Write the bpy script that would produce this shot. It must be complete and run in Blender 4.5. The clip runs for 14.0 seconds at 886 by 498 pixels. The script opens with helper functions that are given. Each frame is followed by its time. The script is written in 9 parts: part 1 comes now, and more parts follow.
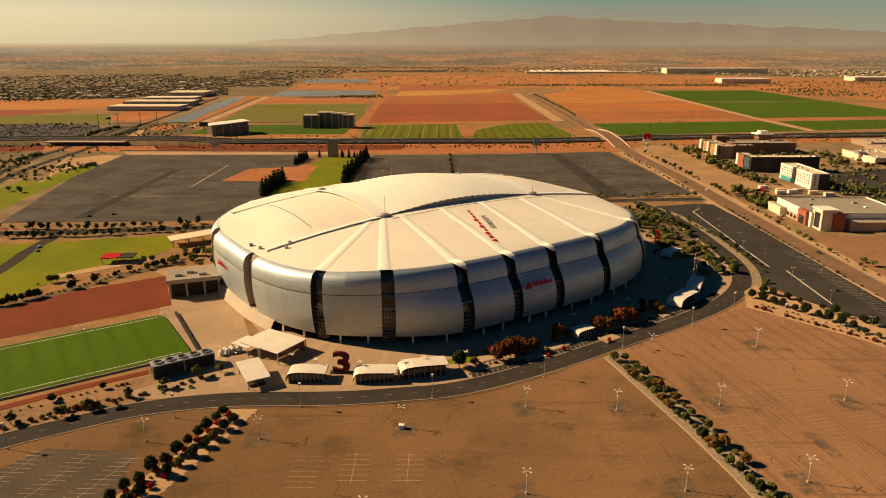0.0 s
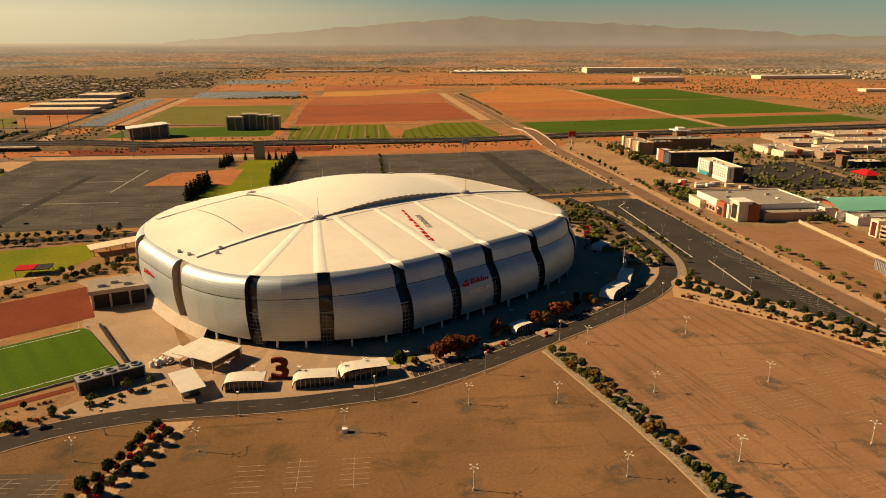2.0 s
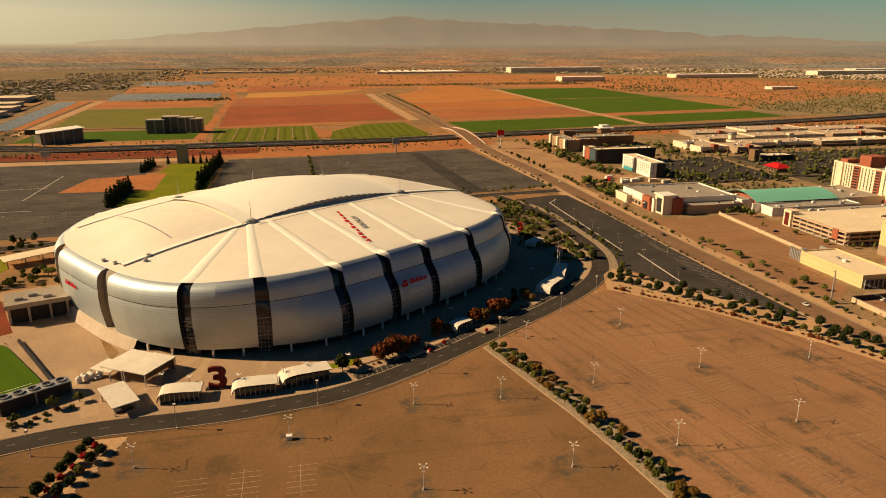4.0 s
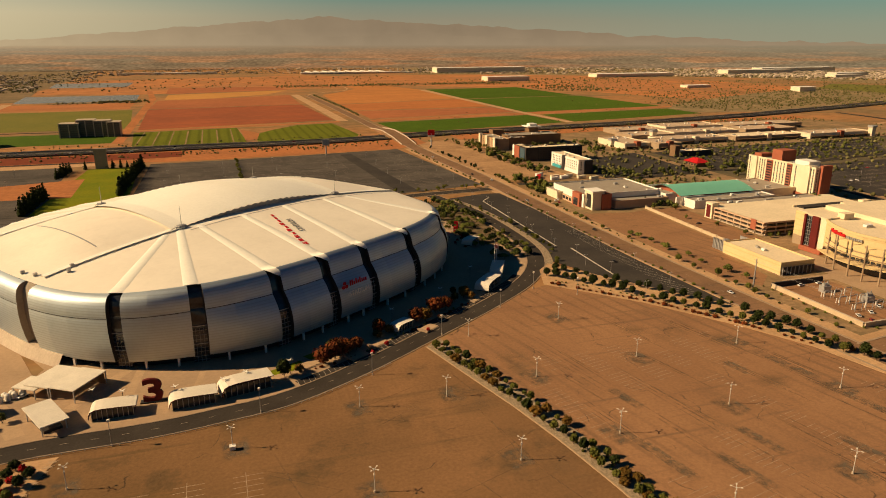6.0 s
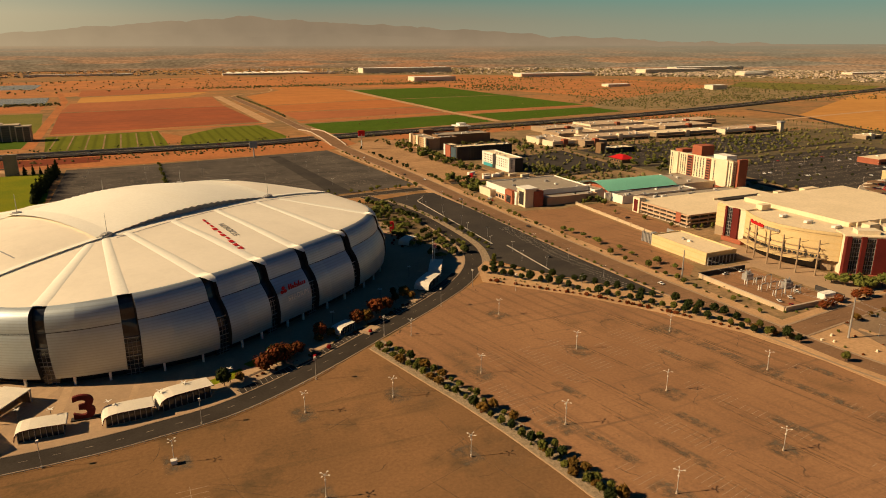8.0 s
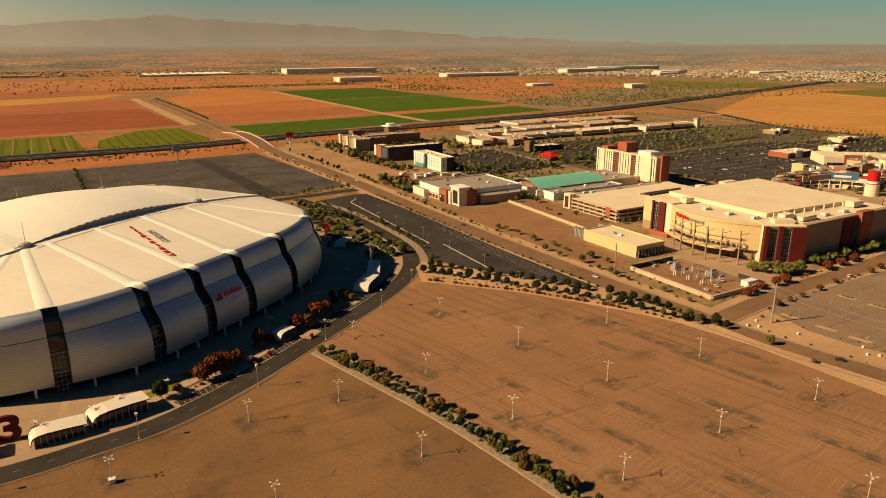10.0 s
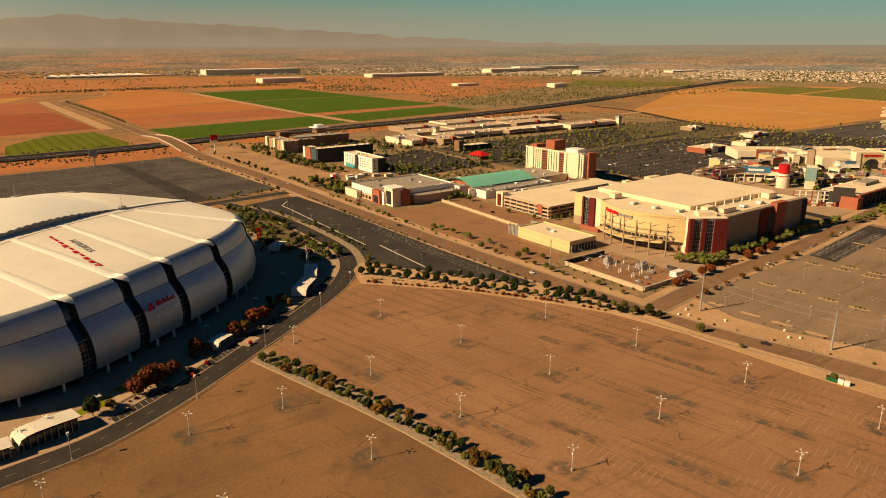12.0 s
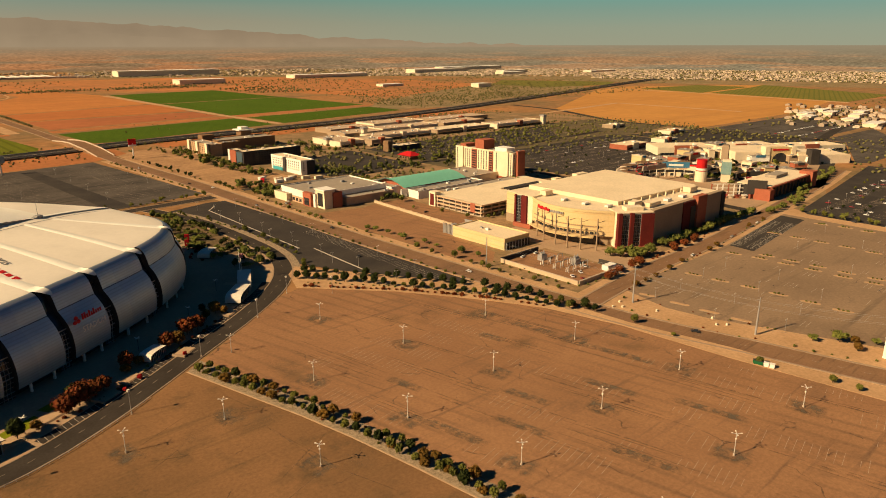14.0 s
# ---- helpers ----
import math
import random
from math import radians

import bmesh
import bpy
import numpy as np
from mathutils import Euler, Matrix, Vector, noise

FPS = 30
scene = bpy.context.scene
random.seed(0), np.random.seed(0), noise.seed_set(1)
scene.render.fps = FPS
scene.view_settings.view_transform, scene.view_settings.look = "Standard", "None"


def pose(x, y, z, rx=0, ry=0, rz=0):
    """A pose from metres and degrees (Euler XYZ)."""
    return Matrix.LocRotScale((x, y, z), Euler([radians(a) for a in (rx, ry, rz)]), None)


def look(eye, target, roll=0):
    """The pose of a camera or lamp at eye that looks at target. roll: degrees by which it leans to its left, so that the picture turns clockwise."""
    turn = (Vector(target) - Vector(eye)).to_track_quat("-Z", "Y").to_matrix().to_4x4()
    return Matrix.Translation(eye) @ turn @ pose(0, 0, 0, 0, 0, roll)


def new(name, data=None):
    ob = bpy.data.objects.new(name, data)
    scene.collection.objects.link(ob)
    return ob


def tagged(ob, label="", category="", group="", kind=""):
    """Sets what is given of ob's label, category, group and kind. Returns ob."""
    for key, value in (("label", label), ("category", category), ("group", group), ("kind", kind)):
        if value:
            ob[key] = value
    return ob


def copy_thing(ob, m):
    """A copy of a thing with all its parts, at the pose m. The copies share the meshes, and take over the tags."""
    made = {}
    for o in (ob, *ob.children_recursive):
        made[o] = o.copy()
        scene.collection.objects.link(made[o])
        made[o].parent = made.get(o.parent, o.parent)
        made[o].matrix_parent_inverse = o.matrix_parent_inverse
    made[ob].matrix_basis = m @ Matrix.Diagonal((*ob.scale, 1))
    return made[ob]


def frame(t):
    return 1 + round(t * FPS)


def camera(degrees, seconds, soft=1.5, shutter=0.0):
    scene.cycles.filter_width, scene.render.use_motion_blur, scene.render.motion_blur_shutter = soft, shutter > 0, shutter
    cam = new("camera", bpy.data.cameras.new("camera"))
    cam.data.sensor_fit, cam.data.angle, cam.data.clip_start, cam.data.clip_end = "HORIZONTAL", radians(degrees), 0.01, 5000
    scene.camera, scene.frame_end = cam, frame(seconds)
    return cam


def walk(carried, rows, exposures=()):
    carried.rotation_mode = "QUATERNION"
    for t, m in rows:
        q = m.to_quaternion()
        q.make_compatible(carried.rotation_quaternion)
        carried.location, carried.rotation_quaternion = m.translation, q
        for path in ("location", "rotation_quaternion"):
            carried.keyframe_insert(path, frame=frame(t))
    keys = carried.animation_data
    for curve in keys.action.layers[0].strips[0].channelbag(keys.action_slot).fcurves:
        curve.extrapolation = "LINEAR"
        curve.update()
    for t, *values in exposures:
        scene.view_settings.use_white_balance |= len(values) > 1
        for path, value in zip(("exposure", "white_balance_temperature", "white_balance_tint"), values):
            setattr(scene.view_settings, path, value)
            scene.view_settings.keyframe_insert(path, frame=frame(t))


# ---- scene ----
# The camera glides slowly sideways, high over the parking field, and pans to its right.
cam = camera(65.57, 14.0, soft=0.95)
PATH = [
    (0, pose(0.000, 0.000, 150.000, 73.344, 0, 0.000)),
    (0.5, pose(-0.844, 0.151, 149.858, 73.350, 0, -1.526)),
    (1, pose(-1.728, 0.322, 149.719, 73.356, 0, -3.049)),
    (1.5, pose(-2.650, 0.514, 149.583, 73.362, 0, -4.567)),
    (2, pose(-3.606, 0.729, 149.450, 73.368, 0, -6.083)),
    (2.5, pose(-4.595, 0.968, 149.320, 73.374, 0, -7.596)),
    (3, pose(-5.612, 1.232, 149.193, 73.381, 0, -9.106)),
    (3.6, pose(-6.869, 1.583, 149.045, 73.388, 0, -10.917)),
    (4.2, pose(-8.158, 1.974, 148.902, 73.396, 0, -12.725)),
    (4.8, pose(-9.477, 2.406, 148.763, 73.404, 0, -14.532)),
    (5.5, pose(-11.045, 2.965, 148.606, 73.413, 0, -16.639)),
    (6, pose(-12.181, 3.402, 148.498, 73.420, 0, -18.144)),
    (6.5, pose(-13.327, 3.872, 148.393, 73.427, 0, -19.650)),
    (7, pose(-14.481, 4.376, 148.292, 73.433, 0, -21.157)),
    (7.5, pose(-15.639, 4.915, 148.193, 73.440, 0, -22.665)),
    (8, pose(-16.800, 5.490, 148.097, 73.447, 0, -24.176)),
    (8.6, pose(-18.190, 6.230, 147.987, 73.455, 0, -25.991)),
    (9.2, pose(-19.575, 7.026, 147.881, 73.464, 0, -27.810)),
    (9.8, pose(-20.950, 7.879, 147.779, 73.472, 0, -29.634)),
    (10.5, pose(-22.533, 8.951, 147.666, 73.482, 0, -31.769)),
    (11, pose(-23.647, 9.767, 147.589, 73.490, 0, -33.299)),
    (11.5, pose(-24.744, 10.628, 147.515, 73.497, 0, -34.833)),
    (12, pose(-25.821, 11.535, 147.445, 73.504, 0, -36.373)),
    (12.5, pose(-26.875, 12.488, 147.377, 73.512, 0, -37.919)),
    (13, pose(-27.904, 13.488, 147.313, 73.519, 0, -39.470)),
    (13.5, pose(-28.904, 14.537, 147.251, 73.527, 0, -41.028)),
    (14, pose(-29.873, 15.637, 147.193, 73.534, 0, -42.593)),
]
# the clip's own exposure drifts a little
walk(cam, PATH, ((0, 0.42), (3, 0.41), (5.5, 0.27), (8, 0.26), (11, 0.36), (14, 0.39)))

# ---- world, sun ----
SUN_AZ = math.atan2(-0.968, 0.25)
SUN_EL = radians(32)
SUN_DIR = Vector((math.sin(SUN_AZ) * math.cos(SUN_EL), math.cos(SUN_AZ) * math.cos(SUN_EL), math.sin(SUN_EL)))
world = bpy.data.worlds.new("desert_sky")
scene.world = world
world.use_nodes = True
sky = world.node_tree.nodes.new("ShaderNodeTexSky")
sky.sky_type = "NISHITA"
sky.sun_disc = False
sky.sun_elevation = SUN_EL
sky.sun_rotation = SUN_AZ
sky.altitude = 340
sky.air_density = 1.6
sky.ozone_density = 4.0
sky.dust_density = 0.2
back = world.node_tree.nodes["Background"]
back.inputs["Strength"].default_value = 0.0105
tint = world.node_tree.nodes.new("ShaderNodeMix")
tint.data_type, tint.blend_type = "RGBA", "MULTIPLY"
tint.inputs[0].default_value = 1.0
tint.inputs[7].default_value = (0.20, 1.02, 1.66, 1)
world.node_tree.links.new(sky.outputs["Color"], tint.inputs[6])
world.node_tree.links.new(tint.outputs[2], back.inputs["Color"])

sun_data = bpy.data.lights.new("sun", "SUN")
sun_data.energy = 5.7
sun_data.angle = radians(0.6)
sun_data.color = (1.0, 0.735, 0.425)
sun = new("sun", sun_data)
sun.matrix_world = look(SUN_DIR * 1000, (0, 0, 0))

# ---- mesh helpers ----


class Geo:
    """Collects vertices and faces of one mesh."""

    def __init__(self):
        self.v, self.f = [], []

    def add(self, verts, faces):
        n = len(self.v)
        self.v += [tuple(p) for p in verts]
        self.f += [tuple(n + i for i in q) for q in faces]
        return self

    def box(self, x0, x1, y0, y1, z0, z1, m=None):
        p = [(x0, y0, z0), (x1, y0, z0), (x1, y1, z0), (x0, y1, z0), (x0, y0, z1), (x1, y0, z1), (x1, y1, z1), (x0, y1, z1)]
        if m is not None:
            p = [m @ Vector(q) for q in p]
        return self.add(p, [(3, 2, 1, 0), (4, 5, 6, 7), (0, 1, 5, 4), (1, 2, 6, 5), (2, 3, 7, 6), (3, 0, 4, 7)])

    def prism(self, pts, z0, z1):
        area = sum(a[0] * b[1] - b[0] * a[1] for a, b in zip(pts, pts[1:] + pts[:1]))
        pts = pts if area > 0 else pts[::-1]
        n = len(pts)
        return self.add([(x, y, z0) for x, y in pts] + [(x, y, z1) for x, y in pts],
                        [tuple(range(n))[::-1], tuple(range(n, 2 * n))] + [(i, (i + 1) % n, n + (i + 1) % n, n + i) for i in range(n)])

    def tube(self, p, q, r0, r1=None, seg=8, caps=True):
        r1 = r0 if r1 is None else r1
        p, q = Vector(p), Vector(q)
        z = (q - p).normalized()
        x = z.orthogonal().normalized()
        y = z.cross(x)
        ring = [(math.cos(2 * math.pi * i / seg), math.sin(2 * math.pi * i / seg)) for i in range(seg)]
        pts = [p + r0 * (c * x + s * y) for c, s in ring] + [q + r1 * (c * x + s * y) for c, s in ring]
        faces = [(i, (i + 1) % seg, seg + (i + 1) % seg, seg + i) for i in range(seg)]
        if caps:
            faces += [tuple(range(seg))[::-1], tuple(range(seg, 2 * seg))]
        return self.add(pts, faces)

    def grid(self, rows, close=False):
        """Rows of points with the same count, joined by quads."""
        n, k = len(rows[0]), len(rows)
        faces = []
        for j in range(k - 1):
            for i in range(n if close else n - 1):
                i2 = (i + 1) % n
                faces.append((j * n + i, j * n + i2, (j + 1) * n + i2, (j + 1) * n + i))
        return self.add([p for r in rows for p in r], faces)

    def ribbon(self, line, width, z0, z1):
        """A slab along a line in plan."""
        left, right = offset(line, width / 2), offset(line, -width / 2)
        rows = [[(*p, z0), (*p, z1), (*q, z1), (*q, z0)] for p, q in zip(left, right)]
        n = len(self.v)
        self.grid(rows, close=True)
        k = n + 4 * (len(rows) - 1)
        self.f += [(n + 3, n + 2, n + 1, n), (k, k + 1, k + 2, k + 3)]
        return self

    def mesh(self, name, material, smooth=False):
        me = bpy.data.meshes.new(name)
        me.from_pydata(self.v, [], self.f)
        me.materials.append(material)
        if smooth:
            me.polygons.foreach_set("use_smooth", [True] * len(me.polygons))
        me.update()
        return me


def offset(line, d):
    out = []
    for i, (x, y) in enumerate(line):
        a, b = line[max(i - 1, 0)], line[min(i + 1, len(line) - 1)]
        t = Vector((b[0] - a[0], b[1] - a[1])).normalized()
        out.append((x - t.y * d, y + t.x * d))
    return out


def curve_through(pts, step=8.0):
    """A smooth line in plan through a few points."""
    out = []
    for i in range(len(pts) - 1):
        p0, p1, p2, p3 = (Vector(pts[max(i - 1, 0)]), Vector(pts[i]), Vector(pts[i + 1]), Vector(pts[min(i + 2, len(pts) - 1)]))
        n = max(1, int((p2 - p1).length / step))
        for k in range(n):
            t = k / n
            q = 0.5 * (2 * p1 + (p2 - p0) * t + (2 * p0 - 5 * p1 + 4 * p2 - p3) * t * t + (3 * p1 - p0 - 3 * p2 + p3) * t ** 3)
            out.append((q.x, q.y))
    return out + [tuple(pts[-1])]


def along(line, step, start=0.0):
    """Points and headings at even steps along a line."""
    out, left = [], start
    for a, b in zip(line, line[1:]):
        a, b = Vector(a), Vector(b)
        length = (b - a).length
        while left < length:
            p = a.lerp(b, left / length)
            out.append((p.x, p.y, math.degrees(math.atan2(b.y - a.y, b.x - a.x))))
            left += step
        left -= length
    return out


def thing(name, label, category, group="", m=None, kind=""):
    ob = new(name)
    ob.empty_display_size = 0.5
    if m is not None:
        ob.matrix_world = m
    return tagged(ob, label, category, group, kind)


def part(name, geo, material, parent, label="", smooth=False, m=None):
    me = geo.mesh(name, material, smooth) if isinstance(geo, Geo) else geo
    ob = new(name, me)
    ob.parent = parent
    if m is not None:
        ob.matrix_local = m
    return tagged(ob, label)


def solid(name, geo, material, label, category, kind="", group="", smooth=False, m=None):
    ob = new(name, geo.mesh(name, material, smooth) if isinstance(geo, Geo) else geo)
    if m is not None:
        ob.matrix_world = m
    return tagged(ob, label, category, group, kind)


def smoothstep(a, b, x):
    t = min(1.0, max(0.0, (x - a) / (b - a)))
    return t * t * (3 - 2 * t)


# ---- materials ----


def mat(name, a, b, big=0.05, fine=1.0, amount=0.2, rough=0.9, metal=0.0, bump=0.1, gloss=0.06, rows=None, cracks=None, streak=None, stain=None, random_tint=0.0, coords="Object"):
    """Two colours mixed by a broad noise, roughened by a fine one; rows: (angle, period, colour, share); cracks: (scale, colour); streak: (angle, scale, colour, share); stain: (scale, colour, low, high)."""
    m = bpy.data.materials.new(name)
    m.use_nodes = True
    nt = m.node_tree
    node, link = nt.nodes.new, nt.links.new
    bsdf = nt.nodes["Principled BSDF"]
    bsdf.inputs["Roughness"].default_value = rough
    bsdf.inputs["Metallic"].default_value = metal
    bsdf.inputs["Specular IOR Level"].default_value = gloss
    co = node("ShaderNodeTexCoord").outputs[coords]

    def tex(scale, detail=5.0, vec=None, roughness=0.6):
        n = node("ShaderNodeTexNoise")
        n.inputs["Scale"].default_value, n.inputs["Detail"].default_value, n.inputs["Roughness"].default_value = scale, detail, roughness
        link(vec or co, n.inputs["Vector"])
        return n.outputs["Fac"]

    def ramp(fac, lo, hi):
        r = node("ShaderNodeMapRange")
        r.inputs["From Min"].default_value, r.inputs["From Max"].default_value = lo, hi
        link(fac, r.inputs["Value"])
        return r.outputs["Result"]

    def mix(fac, x, y, blend="MIX"):
        n = node("ShaderNodeMix")
        n.data_type, n.blend_type = "RGBA", blend
        for s, val in ((n.inputs[0], fac), (n.inputs[6], x), (n.inputs[7], y)):
            if isinstance(val, (tuple, list)):
                s.default_value = (*val, 1) if len(val) == 3 else val
            elif isinstance(val, (int, float)):
                s.default_value = val
            else:
                link(val, s)
        return n.outputs[2]

    def turned(angle, sx, sy):
        mp = node("ShaderNodeMapping")
        mp.inputs["Rotation"].default_value = (0, 0, radians(angle))
        mp.inputs["Scale"].default_value = (sx, sy, 1)
        link(co, mp.inputs["Vector"])
        return mp.outputs["Vector"]

    col = mix(ramp(tex(big), 0.35, 0.65), a, b)
    if streak:
        angle, scale, colour, share = streak
        vec = turned(angle, scale * 0.06, scale)
        col = mix(ramp(tex(1.0, 4.0, vec), 0.62 - share, 0.75), col, colour)
    if stain:
        scale, colour, low, high = stain
        col = mix(ramp(tex(scale, 7.0, None, 0.62), low, high), col, colour)
    if rows:
        angle, period, colour, share = rows[:4]
        wave = node("ShaderNodeTexWave")
        wave.inputs["Scale"].default_value = 0.314 / period
        wave.inputs["Distortion"].default_value = 0.3
        vec = co
        if angle == "z":
            wave.bands_direction = "Z"
        else:
            vec = turned(angle, 1, 1)
        link(vec, wave.inputs["Vector"])
        band = ramp(wave.outputs["Fac"], 1 - share, 1.0)
        if len(rows) > 4:
            wave.inputs["Distortion"].default_value = 1.6
            wave.inputs["Detail Scale"].default_value = 0.4
            gate = node("ShaderNodeMath")
            gate.operation = "MULTIPLY"
            link(band, gate.inputs[0])
            link(ramp(tex(rows[4], 5.0), 0.42, 0.62), gate.inputs[1])
            band = gate.outputs[0]
        col = mix(band, col, colour)
    if cracks:
        scale, colour = cracks
        warp = node("ShaderNodeVectorMath")
        warp.operation = "ADD"
        wn = node("ShaderNodeTexNoise")
        wn.inputs["Scale"].default_value = scale * 2.5
        wn.inputs["Detail"].default_value = 4
        link(co, wn.inputs["Vector"])
        sc = node("ShaderNodeVectorMath")
        sc.operation = "SCALE"
        sc.inputs["Scale"].default_value = 0.35 / scale
        link(wn.outputs["Color"], sc.inputs[0])
        link(co, warp.inputs[0])
        link(sc.outputs[0], warp.inputs[1])
        vo = node("ShaderNodeTexVoronoi")
        vo.feature = "DISTANCE_TO_EDGE"
        vo.inputs["Scale"].default_value = scale
        link(warp.outputs[0], vo.inputs["Vector"])
        line = ramp(vo.outputs["Distance"], scale * 0.30, scale * 0.08)
        brk = ramp(tex(scale * 1.7), 0.53, 0.63)
        mul = node("ShaderNodeMath")
        mul.operation = "MULTIPLY"
        link(line, mul.inputs[0])
        link(brk, mul.inputs[1])
        col = mix(mul.outputs[0], col, colour)
    speck = ramp(tex(fine, 3.0, None, 0.7), 0.25, 0.75)
    lo, hi = 1 - amount, 1 + amount
    shade = mix(speck, (lo, lo, lo), (hi, hi, hi))
    col = mix(1.0, col, shade, "MULTIPLY")
    if random_tint:
        info = node("ShaderNodeObjectInfo")
        lo, hi = 1 - random_tint, 1 + random_tint
        col = mix(1.0, col, mix(info.outputs["Random"], (lo, lo, lo), (hi, hi * 0.97, hi * 0.9)), "MULTIPLY")
    link(col, bsdf.inputs["Base Color"])
    if bump:
        b_ = node("ShaderNodeBump")
        b_.inputs["Strength"].default_value = bump
        b_.inputs["Distance"].default_value = 0.3 / fine
        link(speck, b_.inputs["Height"])
        link(b_.outputs["Normal"], bsdf.inputs["Normal"])
    return m


def island_tint(m, spread):
    """Varies a material from loose piece to loose piece of a joined mesh."""
    nt = m.node_tree
    bsdf = nt.nodes["Principled BSDF"]
    src = bsdf.inputs["Base Color"].links[0].from_socket
    g = nt.nodes.new("ShaderNodeNewGeometry")
    hsv = nt.nodes.new("ShaderNodeHueSaturation")
    r = nt.nodes.new("ShaderNodeMapRange")
    r.inputs["To Min"].default_value, r.inputs["To Max"].default_value = 1 - spread, 1 + spread
    nt.links.new(g.outputs["Random Per Island"], r.inputs["Value"])
    nt.links.new(r.outputs["Result"], hsv.inputs["Value"])
    nt.links.new(src, hsv.inputs["Color"])
    nt.links.new(hsv.outputs["Color"], bsdf.inputs["Base Color"])
    return m


def worn_towards(m, x0, x1, tint):
    """A dirtier, oil-stained end of a wide surface, with a ragged border."""
    nt = m.node_tree
    node, link = nt.nodes.new, nt.links.new
    bsdf = nt.nodes["Principled BSDF"]
    src = bsdf.inputs["Base Color"].links[0].from_socket
    co = node("ShaderNodeTexCoord").outputs["Object"]
    sep, n, ramp, wob = node("ShaderNodeSeparateXYZ"), node("ShaderNodeTexNoise"), node("ShaderNodeMapRange"), node("ShaderNodeMath")
    n.inputs["Scale"].default_value, n.inputs["Detail"].default_value = 0.02, 6
    wob.operation = "MULTIPLY_ADD"
    wob.inputs[1].default_value = 160
    link(co, sep.inputs[0])
    link(co, n.inputs["Vector"])
    link(n.outputs["Fac"], wob.inputs[0])
    link(sep.outputs["X"], wob.inputs[2])
    ramp.inputs["From Min"].default_value, ramp.inputs["From Max"].default_value = x1 + 80, x0 + 80
    link(wob.outputs[0], ramp.inputs["Value"])
    mx = node("ShaderNodeMix")
    mx.data_type, mx.blend_type = "RGBA", "MULTIPLY"
    link(ramp.outputs[0], mx.inputs[0])
    link(src, mx.inputs[6])
    mx.inputs[7].default_value = (*tint, 1)
    link(mx.outputs[2], bsdf.inputs["Base Color"])
    return m


DESERT = mat("desert_soil", (0.40, 0.185, 0.068), (0.22, 0.145, 0.07), big=0.004, fine=0.05, amount=0.3, bump=0, streak=(4, 0.02, (0.17, 0.125, 0.06), 0.12))
OLIVE = mat("olive_town_ground", (0.30, 0.205, 0.105), (0.20, 0.155, 0.075), big=0.008, fine=0.05, amount=0.35, bump=0, streak=(0, 0.02, (0.33, 0.19, 0.085), 0.06))
SAND = mat("pale_sand", (0.52, 0.32, 0.165), (0.42, 0.25, 0.125), big=0.03, fine=0.5, amount=0.2)
EARTH = mat("brown_earth", (0.34, 0.19, 0.095), (0.24, 0.14, 0.07), big=0.06, fine=0.5, amount=0.3)
TOWNFLOOR = mat("dusty_town_ground", (0.25, 0.165, 0.085), (0.16, 0.12, 0.062), big=0.01, fine=0.08, amount=0.35, bump=0, streak=(8, 0.03, (0.10, 0.085, 0.06), 0.08))
VACANT = mat("trodden_sand", (0.42, 0.245, 0.12), (0.31, 0.18, 0.09), big=0.03, fine=0.25, amount=0.25, bump=0, streak=(80, 0.08, (0.47, 0.28, 0.14), 0.1))
DIRT = mat("orange_dirt", (0.46, 0.17, 0.058), (0.34, 0.135, 0.052), big=0.012, fine=0.15, amount=0.25, bump=0)
REDFIELD = mat("ploughed_red_soil", (0.34, 0.098, 0.04), (0.26, 0.08, 0.036), big=0.006, fine=0.05, amount=0.12, bump=0, streak=(2, 0.03, (0.24, 0.085, 0.042), 0.1))
ORANGEFIELD = mat("dry_orange_field", (0.50, 0.20, 0.058), (0.42, 0.165, 0.052), big=0.005, fine=0.05, amount=0.12, bump=0, streak=(0, 0.02, (0.37, 0.16, 0.05), 0.1))
TANFIELD = mat("fallow_tan_field", (0.52, 0.25, 0.068), (0.46, 0.215, 0.06), big=0.004, fine=0.04, amount=0.1, bump=0, streak=(-15, 0.02, (0.44, 0.21, 0.06), 0.1))
CROP = mat("green_crop", (0.125, 0.135, 0.010), (0.145, 0.15, 0.013), big=0.01, fine=0.2, amount=0.2, bump=0, rows=(0, 16.0, (0.095, 0.105, 0.008), 0.4))
CROP2 = mat("deep_green_crop", (0.068, 0.108, 0.009), (0.08, 0.124, 0.01), big=0.01, fine=0.2, amount=0.2, bump=0, rows=(90, 14.0, (0.046, 0.09, 0.003), 0.4))
REDFIELD_B = mat("pale_red_soil", (0.40, 0.14, 0.055), (0.33, 0.115, 0.05), big=0.005, fine=0.05, amount=0.14, bump=0, streak=(2, 0.03, (0.30, 0.115, 0.05), 0.12))
ORANGEFIELD_B = mat("bare_orange_field", (0.46, 0.165, 0.05), (0.40, 0.14, 0.046), big=0.005, fine=0.05, amount=0.12, bump=0, streak=(0, 0.02, (0.34, 0.13, 0.045), 0.12))
CROP2B = mat("lush_green_crop", (0.074, 0.118, 0.010), (0.086, 0.132, 0.011), big=0.01, fine=0.2, amount=0.2, bump=0, rows=(90, 18.0, (0.05, 0.095, 0.003), 0.4))
CROP3 = mat("olive_crop", (0.20, 0.17, 0.035), (0.16, 0.15, 0.03), big=0.01, fine=0.2, amount=0.2, bump=0, rows=(70, 14.0, (0.13, 0.13, 0.025), 0.4))
